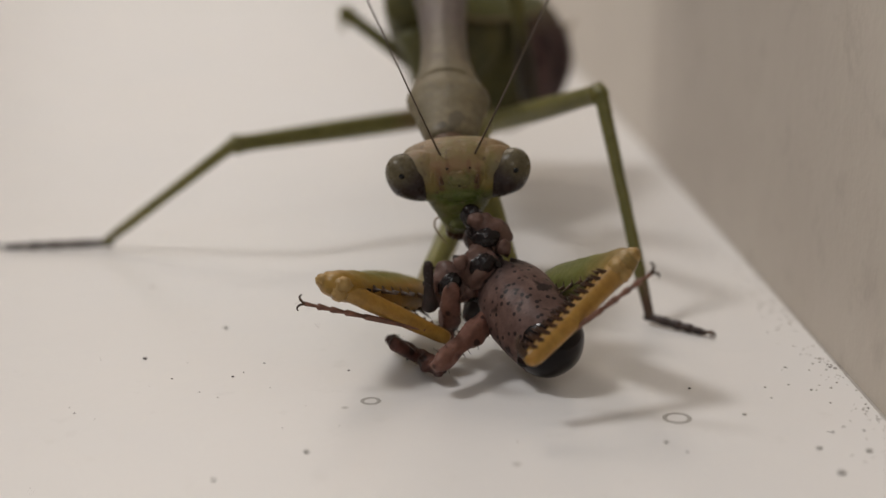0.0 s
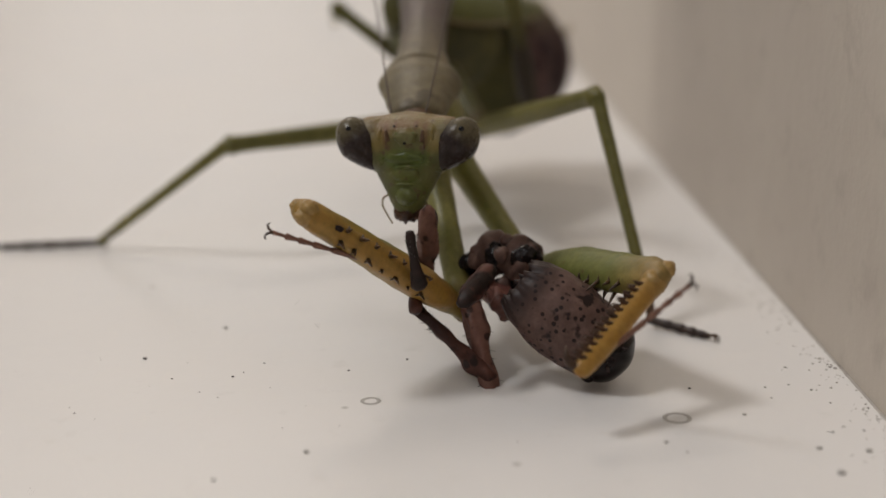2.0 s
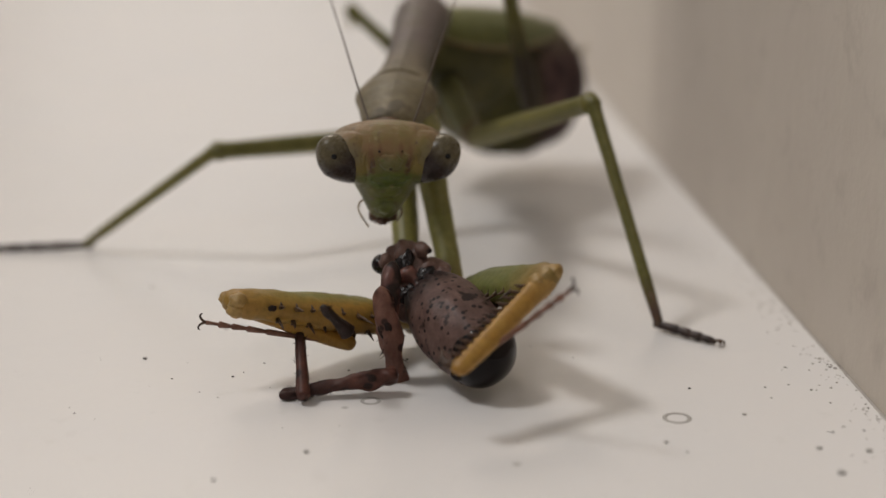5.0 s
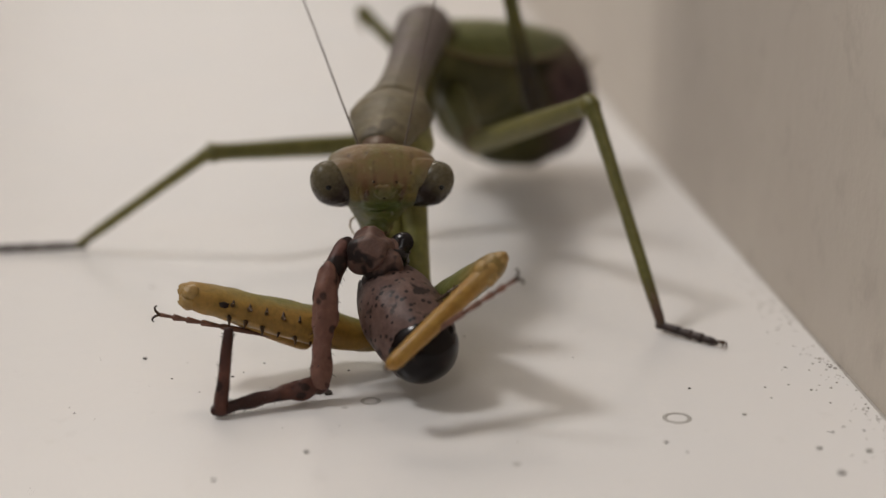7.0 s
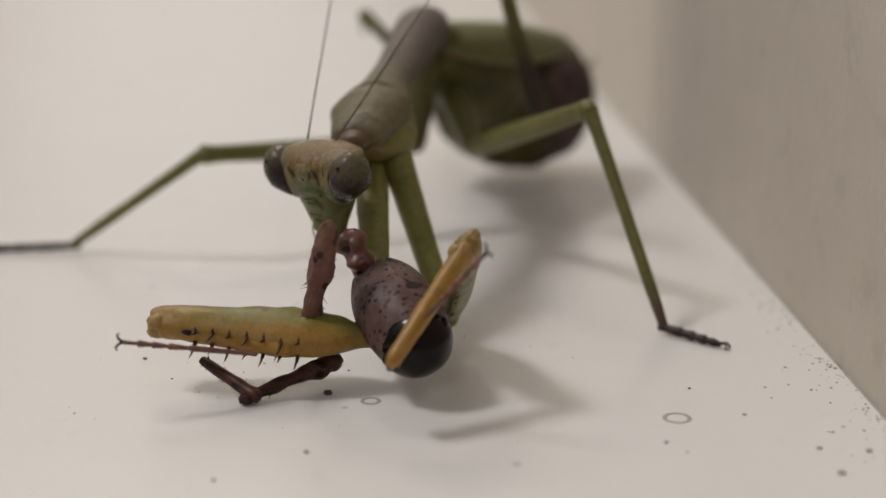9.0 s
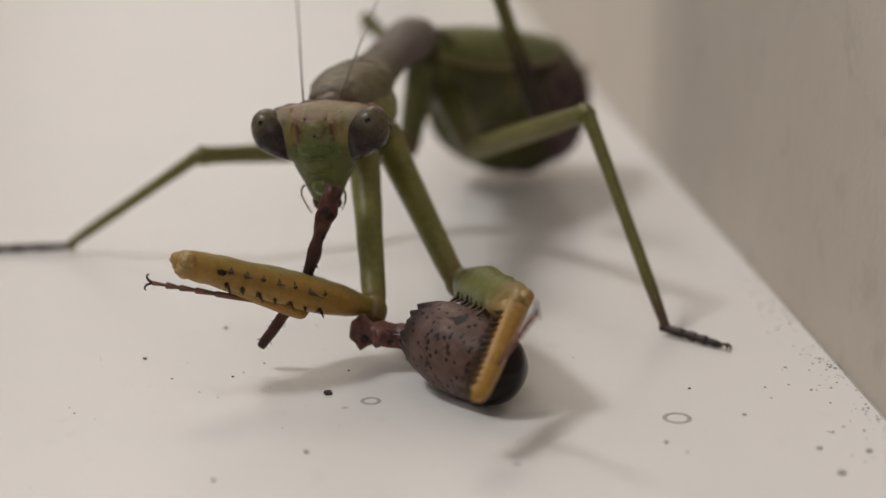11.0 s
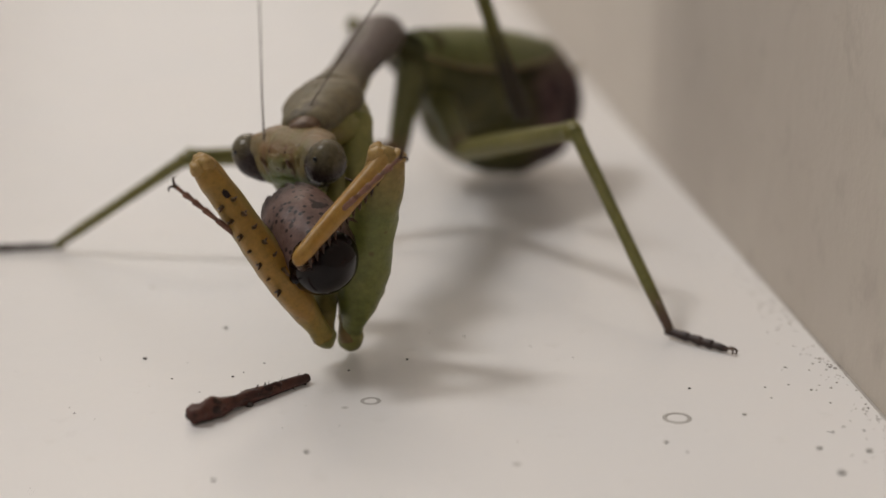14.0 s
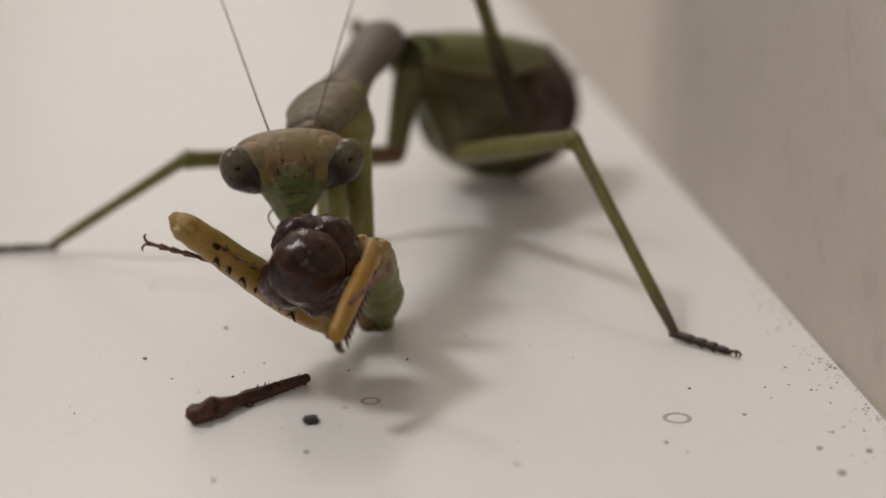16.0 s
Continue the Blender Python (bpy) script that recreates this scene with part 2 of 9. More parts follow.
def board_paint():
    m, nt, p, vec = nodes_of("white_gloss_board", 0.3)
    col = blend(nt, spread(nt, noise_of(nt, vec, 45.0), 0.3, 0.7), (0.818, 0.792, 0.768), (0.797, 0.785, 0.776))
    col = blend(nt, spread(nt, noise_of(nt, vec, 420.0, 6.0), 0.62, 0.8), col, (0.73, 0.71, 0.685))
    v = nt.nodes.new("ShaderNodeTexVoronoi")
    v.inputs["Scale"].default_value = 260.0
    nt.links.new(vec, v.inputs["Vector"])
    near = spread(nt, v.outputs["Distance"], 0.075, 0.03)
    rare = spread(nt, noise_of(nt, vec, 140.0, 2.0), 0.58, 0.66)
    both = nt.nodes.new("ShaderNodeMath")
    both.operation = "MULTIPLY"
    nt.links.new(near, both.inputs[0])
    nt.links.new(rare, both.inputs[1])
    col = blend(nt, both.outputs[0], col, (0.42, 0.40, 0.37))
    nt.links.new(col, p.inputs["Base Color"])
    relief(nt, p, noise_of(nt, vec, 420.0, 4.0), 0.1, 0.0002)
    rr = nt.nodes.new("ShaderNodeMapRange")
    rr.inputs["To Min"].default_value, rr.inputs["To Max"].default_value = 0.23, 0.29
    nt.links.new(noise_of(nt, vec, 160.0), rr.inputs["Value"])
    nt.links.new(rr.outputs[0], p.inputs["Roughness"])
    return m


def plaster(name, a, b, stain):
    m, nt, p, vec = nodes_of(name, 0.7, 0.3)
    col = blend(nt, spread(nt, noise_of(nt, vec, 60.0), 0.3, 0.7), a, b)
    col = blend(nt, spread(nt, noise_of(nt, vec, 300.0, 6.0), 0.56, 0.72), col, stain)
    nt.links.new(col, p.inputs["Base Color"])
    relief(nt, p, noise_of(nt, vec, 500.0), 0.25, 0.0004)
    return m


BOARD = board_paint()
WALL = plaster("beige_plaster", (0.49, 0.434, 0.373), (0.545, 0.488, 0.421), (0.445, 0.394, 0.338))
WALLPALE = plaster("pale_beige_plaster", (0.55, 0.495, 0.428), (0.60, 0.543, 0.47), (0.51, 0.457, 0.395))
ROOM = plaster("room_paint", (0.20, 0.195, 0.19), (0.23, 0.225, 0.22), (0.18, 0.175, 0.17))
# Pale tone of the unseen north wall, which brightens the far board by reflection.
FARREFLECT = plaster("pale_unseen_reflector", (0.56, 0.54, 0.51), (0.60, 0.58, 0.55), (0.52, 0.50, 0.47))
SEAM = plaster("seam_grime", (0.36, 0.33, 0.30), (0.46, 0.43, 0.39), (0.14, 0.12, 0.10))
STAIN = plaster("ring_stain", (0.38, 0.36, 0.335), (0.46, 0.44, 0.41), (0.34, 0.32, 0.29))
DIRT = plaster("dirt", (0.06, 0.05, 0.045), (0.10, 0.085, 0.075), (0.03, 0.025, 0.02))


# ---- building helpers, in millimetres ----
def finish(name, bm, material, parent=None, label="", smooth=True):
    bmesh.ops.recalc_face_normals(bm, faces=bm.faces)
    for v in bm.verts:
        v.co *= 0.001
    for f in bm.faces:
        f.smooth = smooth
    me = bpy.data.meshes.new(name)
    bm.to_mesh(me)
    bm.free()
    me.materials.append(material)
    ob = new(name, me)
    if parent:
        ob.parent = parent
    if label:
        ob["label"] = label
    return ob


def part(name, bm, material, parent, label=""):
    return finish(name, bm, material, parent, label)


def catmull(secs, steps):
    out = []
    a = [np.array(s, float) for s in secs]
    for i in range(len(a) - 1):
        p0, p1, p2, p3 = a[max(i - 1, 0)], a[i], a[i + 1], a[min(i + 2, len(a) - 1)]
        for k in range(steps):
            u = k / steps
            out.append(0.5 * (2 * p1 + (p2 - p0) * u + (2 * p0 - 5 * p1 + 4 * p2 - p3) * u * u + (3 * p1 - p0 - 3 * p2 + p3) * u ** 3))
    out.append(a[-1])
    return out


def limb(secs, n=14, steps=4, bump=0.0, power=2.0, seed=0.0):
    """A closed tube along z. Rows of z, half width in x, half width in y, shift in x, shift in y."""
    bm = bmesh.new()
    rows = catmull([tuple(s) + (0.0,) * (5 - len(s)) for s in secs], steps)
    rings = []
    for z, rx, ry, ox, oy in rows:
        ring = []
        for k in range(n):
            a = 2 * math.pi * k / n
            c, s = math.cos(a), math.sin(a)
            c, s = math.copysign(abs(c) ** (2 / power), c), math.copysign(abs(s) ** (2 / power), s)
            g = 1.0
            if bump:
                g += bump * noise.noise(Vector((c * 1.7 + seed, s * 1.7, z * 1.3)))
            ring.append(bm.verts.new((ox + max(rx, 0.01) * c * g, oy + max(ry, 0.01) * s * g, z)))
        rings.append(ring)
    for r, q in zip(rings, rings[1:]):
        for k in range(n):
            bm.faces.new((r[k], r[(k + 1) % n], q[(k + 1) % n], q[k]))
    for ring, sgn, row in ((rings[0], -1, rows[0]), (rings[-1], 1, rows[-1])):
        tip = bm.verts.new((row[3], row[4], row[0] + sgn * 0.35 * min(row[1], row[2])))
        for k in range(n):
            bm.faces.new((ring[k], ring[(k + 1) % n], tip))
    return bm


def ball(rx, ry, rz, at=(0, 0, 0), turn=None, bump=0.0, u=24, v=16, rate=0.8):
    bm = bmesh.new()
    bmesh.ops.create_uvsphere(bm, u_segments=u, v_segments=v, radius=1.0)
    m = Matrix.Translation(at) @ (turn or Matrix.Identity(4)) @ Matrix.Diagonal((rx, ry, rz, 1))
    for w in bm.verts:
        if bump:
            w.co *= 1 + bump * noise.noise(w.co * rate * 2 + Vector(at))
        w.co = m @ w.co
    return bm


def thorn(base, tip, r, n=6, bend=(0, 0, 0)):
    """A curved spine from base to tip."""
    bm = bmesh.new()
    a, b, w = Vector(base), Vector(tip), Vector(bend)
    d = (b - a).normalized()
    s = d.orthogonal().normalized()
    t = d.cross(s)
    rings = []
    for u in (0.0, 0.35, 0.7):
        c = a.lerp(b, u) + w * (u * (1 - u) * 4)
        rr = r * (1 - u) ** 0.8
        rings.append([bm.verts.new(c + (s * math.cos(2 * math.pi * k / n) + t * math.sin(2 * math.pi * k / n)) * rr) for k in range(n)])
    for p, q in zip(rings, rings[1:]):
        for k in range(n):
            bm.faces.new((p[k], p[(k + 1) % n], q[(k + 1) % n], q[k]))
    e = bm.verts.new(b)
    for k in range(n):
        bm.faces.new((rings[-1][k], rings[-1][(k + 1) % n], e))
    bm.faces.new(rings[0])
    return bm


def wire(points, radii, n=8):
    """A tube through the given points."""
    bm = bmesh.new()
    pts = [Vector(p) for p in catmull(points, 5)]
    rads = np.interp(np.linspace(0, 1, len(pts)), np.linspace(0, 1, len(radii)), radii)
    rings = []
    s = None
    for i, p in enumerate(pts):
        d = (pts[min(i + 1, len(pts) - 1)] - pts[max(i - 1, 0)]).normalized()
        s = d.orthogonal().normalized() if s is None else (s - d * s.dot(d)).normalized()
        t = d.cross(s)
        rings.append([bm.verts.new(p + (s * math.cos(2 * math.pi * k / n) + t * math.sin(2 * math.pi * k / n)) * float(rads[i])) for k in range(n)])
    for p, q in zip(rings, rings[1:]):
        for k in range(n):
            bm.faces.new((p[k], p[(k + 1) % n], q[(k + 1) % n], q[k]))
    bm.faces.new(rings[0])
    bm.faces.new(rings[-1])
    return bm


def slab(x0, x1, y0, y1, z0, z1):
    bm = bmesh.new()
    bmesh.ops.create_cube(bm, size=1.0)
    for v in bm.verts:
        v.co = Vector(((x0 + x1) / 2 + v.co.x * (x1 - x0), (y0 + y1) / 2 + v.co.y * (y1 - y0), (z0 + z1) / 2 + v.co.z * (z1 - z0)))
    return bm


def prism(outline, z0, z1):
    bm = bmesh.new()
    lo = [bm.verts.new((x, y, z0)) for x, y in outline]
    hi = [bm.verts.new((x, y, z1)) for x, y in outline]
    bm.faces.new(lo)
    bm.faces.new(hi)
    for k in range(len(lo)):
        bm.faces.new((lo[k], lo[(k + 1) % len(lo)], hi[(k + 1) % len(lo)], hi[k]))
    return bm


def mm(x, y, z, rx, ry, rz):
    return pose(x / 1000, y / 1000, z / 1000, rx, ry, rz)


things, moving = {}, {}

# ---- the place ----
NEAR, FAR = (30.5, -150.0), (-1.8, 600.0)


def along(y, off=0.0):
    """The line where the board meets the wall, shifted sideways."""
    return NEAR[0] + (FAR[0] - NEAR[0]) * (y - NEAR[1]) / (FAR[1] - NEAR[1]) + off


board = finish("ground", prism([(-420, -150), NEAR, FAR, (-420, 600)], -18, 0), BOARD, smooth=False)
tagged(board, "glossy white painted board with specks and faint stains", "board", kind="structure")
corner = 128.0
wall = finish("wall_east", prism([(along(-150, 0.1), -150), (along(-150, 60), -150), (along(corner, 60), corner), (along(corner, 0.1), corner)], -18, 900), WALL, smooth=False)
tagged(wall, "beige plaster wall beside the white board", "wall", kind="structure")
wall2 = finish("wall_north_east", prism([(along(corner, 0.1), corner + 0.02), (along(corner, 60), corner + 0.02), (along(600, 60) + 60, 600), (along(600, 0.1), 600)], -18, 900), WALLPALE, smooth=False)
tagged(wall2, "paler beige plaster wall beyond the darker one", "wall", kind="structure")
bm = prism([(along(-150, -0.05), -150), (along(-150, 0.09), -150), (along(590, 0.09), 590), (along(590, -0.05), 590)], 0.0, 0.03)
tagged(finish("trim", bm, SEAM, smooth=False), "grimy joint between board and wall", "joint", kind="structure")
# Out of view: added as a reflector for the sheen on the far board.
tagged(finish("wall_north", slab(-1000, 300, 700, 740, -800, 1300), FARREFLECT, smooth=False), "unseen pale wall added behind the board to reflect in its gloss", "wall", kind="structure")

# Unseen walls and ceiling, added to enclose the scene; their grey limits bounced light.
tagged(finish("wall_west", slab(-1040, -1000, -1000, 740, -800, 1300), ROOM, smooth=False), "unseen plain wall added to close the room", "wall", kind="structure")
tagged(finish("wall_south", slab(-1040, 300, -1040, -1000, -800, 1300), ROOM, smooth=False), "unseen plain wall added to close the room", "wall", kind="structure")

tagged(finish("ceiling", slab(-1040, 300, -1040, 740, 1300.5, 1340), ROOM, smooth=False), "unseen plain grey ceiling added to close the room", "ceiling", kind="structure")
tagged(finish("wall_south_east", slab(90, 130, -1000, -150.5, -800, 1300), ROOM, smooth=False), "unseen plain wall added to close the room", "wall", kind="structure")


def ring_stain(x, y, r, thick):
    bm = bmesh.new()
    n = 40
    rings = []
    for rr, z in ((r + thick, 0.004), (r + thick * 0.5, 0.03), (r - thick * 0.5, 0.03), (r - thick, 0.004)):
        rings.append([bm.verts.new((x + rr * (1 + 0.05 * noise.noise(Vector((math.cos(a), math.sin(a), r)))) * math.cos(a), y + rr * math.sin(a), z)) for a in (2 * math.pi * k / n for k in range(n))])
    for p, q in zip(rings, rings[1:]):
        for k in range(n):
            bm.faces.new((p[k], p[(k + 1) % n], q[(k + 1) % n], q[k]))
    ob = finish("ring_stain", bm, STAIN)
    tagged(ob, "small grey dried water ring on the white board", "stain", "water rings on the board")


ring_stain(-3.58, 67.22, 0.42, 0.1)
ring_stain(11.28, 65.0, 0.60, 0.11)


def speck(x, y, r, seed, material, label):
    bm = ball(r, r * 0.8, r * 0.5, (x, y, r * 0.3), None, 0.5, 8, 6, 1.0 + seed)
    tagged(finish("dirt_speck", bm, material), label, "speck", "specks on the board")


BLACK_LABEL, GREY_LABEL = "tiny black dirt speck on the white board", "small grey stain spot on the white board"
for i, (x, y, r, dark) in enumerate(((-16.0, 73.3, 0.12, 1), (-10.9, 70.6, 0.08, 1), (-9.96, 57.9, 0.09, 1), (-4.95, 71.5, 0.07, 1), (-9.5, 72.6, 0.06, 1),
                                     (-1.9, 73.2, 0.08, 1), (12.5, 68.9, 0.08, 1), (18.3, 63.2, 0.07, 1), (-17.9, 65.6, 0.06, 1), (-14.0, 70.3, 0.06, 1),
                                     (11.1, 60.9, 0.06, 1), (-18.1, 86.4, 0.11, 0), (-6.2, 60.9, 0.14, 0), (17.5, 58.6, 0.2, 0), (17.2, 61.3, 0.14, 0),
                                     (19.4, 61.0, 0.16, 0), (-12.4, 78.4, 0.14, 0), (10.3, 62.0, 0.12, 0), (14.6, 65.4, 0.12, 0), (1.2, 77.0, 0.07, 1))):
    speck(x, y, r, i * 0.07, DIRT if dark else STAIN, BLACK_LABEL if dark else GREY_LABEL)
rng = random.Random(5)
for i in range(46):
    y = rng.uniform(57, 100)
    x = along(y, -0.25 - abs(rng.gauss(0, 2.6)))
    speck(x, y, rng.uniform(0.03, 0.085), i * 0.05, STAIN if rng.random() < 0.93 else DIRT, GREY_LABEL)
for i in range(26):
    y = rng.uniform(56, 84)
    speck(rng.uniform(-24, 16), y, rng.uniform(0.025, 0.05), i * 0.05, STAIN if rng.random() < 0.6 else DIRT, GREY_LABEL)

bm = bmesh.new()
for i in range(170):
    y = rng.uniform(55, 92)
    r = rng.uniform(0.025, 0.075) * (1.0 if rng.random() < 0.85 else 1.7)
    m = Matrix.Translation((along(y, -0.15 - abs(rng.gauss(0, 0.9))), y, r * 0.2)) @ Matrix.Diagonal((r, r * rng.uniform(0.6, 1.4), r * 0.4, 1))
    bmesh.ops.create_icosphere(bm, subdivisions=1, radius=1.0, matrix=m)
tagged(finish("grime", bm, SEAM), "dark crumbly grime along the joint of board and wall", "grime", kind="stuff")

# ---- the mantis ----
mantis = new("mantis")
tagged(mantis, "green and tan praying mantis with yellow raptorial forelegs eating a cricket", "mantis")
things["mantis"] = mantis


def keyed(key, ob):
    moving[key] = ob
    return ob


def mantis_head():
    head = keyed("head", part("head", limb([(-3.45, 0.35, 0.3, 0, -0.35), (-3.2, 0.75, 0.55, 0, -0.3), (-2.4, 1.15, 0.85, 0, -0.15), (-1.3, 1.75, 1.15, 0, 0.05),
                                            (-0.2, 2.1, 1.4, 0, 0.2), (0.35, 2.4, 1.48, 0, 0.28), (0.9, 2.8, 1.45, 0, 0.36), (1.3, 2.85, 1.3, 0, 0.44), (1.65, 2.1, 0.9, 0, 0.55)], 28, 4, 0.04, 2.3), FACE, mantis,
                              "tan and green triangular head"))
    for s in (-1, 1):
        bm = ball(1.12, 1.2, 1.6, (0, 0, 0), None, 0, 32, 22)
        for v in bm.verts:
            k = max(0.0, -v.co.z / 1.6)
            v.co.x = v.co.x * (1 - 0.36 * k) - s * 0.16 * k
            v.co.y *= 1 - 0.2 * k
            v.co.z *= 1 + 0.1 * k
        eye = part("eye", bm, EYE, head, "large glossy eye, dark below and pale above")
        eye.matrix_basis = pose(s * 0.00258, -0.00022, 0.00024, 4, s * 33, 0)
        part("temple", ball(1.55, 1.05, 0.95, (s * 2.05, 0.12, 0.72), pose(0, 0, 0, 0, s * 14, 0), 0.05), FACE, head)
        part("cheek", ball(1.1, 1.1, 1.5, (s * 1.5, -0.02, 0.05), pose(0, 0, 0, 0, s * 20, 0), 0.04), FACE, head)
        part("pupil", ball(0.16, 0.11, 0.18, (-s * 0.14, -0.86, 1.02), None, 0, 12, 8), PUPIL, eye, "black pupil spot")
        part("scape", limb([(0, 0.12, 0.1), (0.3, 0.11, 0.1), (0.6, 0.07, 0.07)], 8, 2), NECK, head).matrix_basis = pose(s * 0.0009, -0.00115, 0.0005, 15, s * 8, 0)
        part("ocellus", ball(0.13, 0.1, 0.13, (s * 0.42, -1.13, 0.85), None, 0, 10, 8), CLYPEUS, head)
        part("face_spot", ball(0.09, 0.07, 0.08, (s * 0.6, -0.85, 1.22), None, 0, 8, 6), PUPIL, head)
        part("face_spot", ball(0.08, 0.06, 0.12, (s * 1.0, -1.1, 0.15), None, 0, 8, 6), NECK, head)
        part("brow_fold", wire([(s * 1.3, -0.93, 0.2), (s * 1.42, -0.99, 0.6), (s * 1.36, -0.86, 1.0), (s * 1.2, -0.55, 1.4)], [0.03, 0.1, 0.12, 0.05], 10), FACE, head)
        part("brow_fold", wire([(s * 0.72, -1.0, 0.5), (s * 0.8, -0.98, 0.85), (s * 0.74, -0.75, 1.25)], [0.03, 0.09, 0.04], 10), FACE, head)
        part("brow_line", wire([(s * 1.06, -1.08, 0.15), (s * 1.0, -1.14, 0.45), (s * 1.06, -1.1, 0.75)], [0.02, 0.05, 0.02], 6), NECK, head)
        part("mandible", ball(0.36, 0.34, 0.5, (s * 0.42, -0.4, -3.3), pose(0, 0, 0, 0, -s * 25, 0), 0.2, 14, 10), MANDIBLE, head, "dark brown mandible")
        if s < 0:
            part("palp", wire([(-0.8, -0.1, -2.45), (-1.3, -0.3, -2.55), (-1.38, -0.5, -2.95), (-1.1, -0.7, -3.45), (-0.8, -0.8, -3.9)], [0.05, 0.055, 0.05, 0.05, 0.04]), PALP, head, "pale jointed palp")
        else:
            part("palp", wire([(0.7, 0.1, -2.7), (0.95, -0.1, -3.0), (1.0, -0.3, -3.4), (0.8, -0.45, -3.85)], [0.07, 0.06, 0.06, 0.03]), NECK, head, "short brown palp")
    part("ocellus", ball(0.12, 0.08, 0.09, (0, -1.22, 0.4), None, 0, 10, 8), PUPIL, head)
    part("face_shield", ball(1.12, 0.34, 0.42, (0, -0.96, -0.42), pose(0, 0, 0, 10, 0, 0), 0.25, 30, 20, 1.2), SHIELD, head, "bright green face shield")
    part("clypeus", ball(0.86, 0.34, 0.5, (0, -0.9, -1.3), pose(0, 0, 0, 12, 0, 0), 0.12, 28, 18), FACE, head, "green clypeus")
    part("forehead_bump", ball(0.66, 0.3, 0.46, (0, -1.06, 0.68), pose(0, 0, 0, -8, 0, 0), 0.3, 24, 16, 1.1), FACE, head, "olive bump between the small eyes")
    part("lip_fold", wire([(-0.75, -0.9, -1.02), (-0.4, -1.16, -0.86), (0.4, -1.16, -0.86), (0.75, -0.9, -1.02)], [0.03, 0.07, 0.07, 0.03], 8), FACE, head)
    part("lip_fold", wire([(-0.6, -0.86, -1.9), (-0.3, -1.1, -1.76), (0.3, -1.1, -1.76), (0.6, -0.86, -1.9)], [0.03, 0.07, 0.07, 0.03], 8), FACE, head)
    part("mouthparts", ball(0.55, 0.4, 0.5, (0, -0.45, -3.4), None, 0.5, 18, 12, 1.6), MANDIBLE, head, "dark red-brown mouthparts")
    part("labrum", ball(0.6, 0.46, 0.56, (0, -0.8, -2.42), pose(0, 0, 0, 6, 0, 0), 0.1), CLYPEUS, head, "yellowish-green upper lip")
    for tag, s in (("l", -1), ("r", 1)):
        pts = [(0, 0, 0), (0.08 * s, 0, 4), (0.12 * s, 0, 10), (0.3 * s, 0.2, 17), (1.0 * s, 0.5, 24)]
        keyed("antenna_" + tag, part("antenna", wire(pts, [0.06, 0.048, 0.042, 0.036, 0.03], 6), ANTENNA, mantis, "thin brown thread-like antenna"))


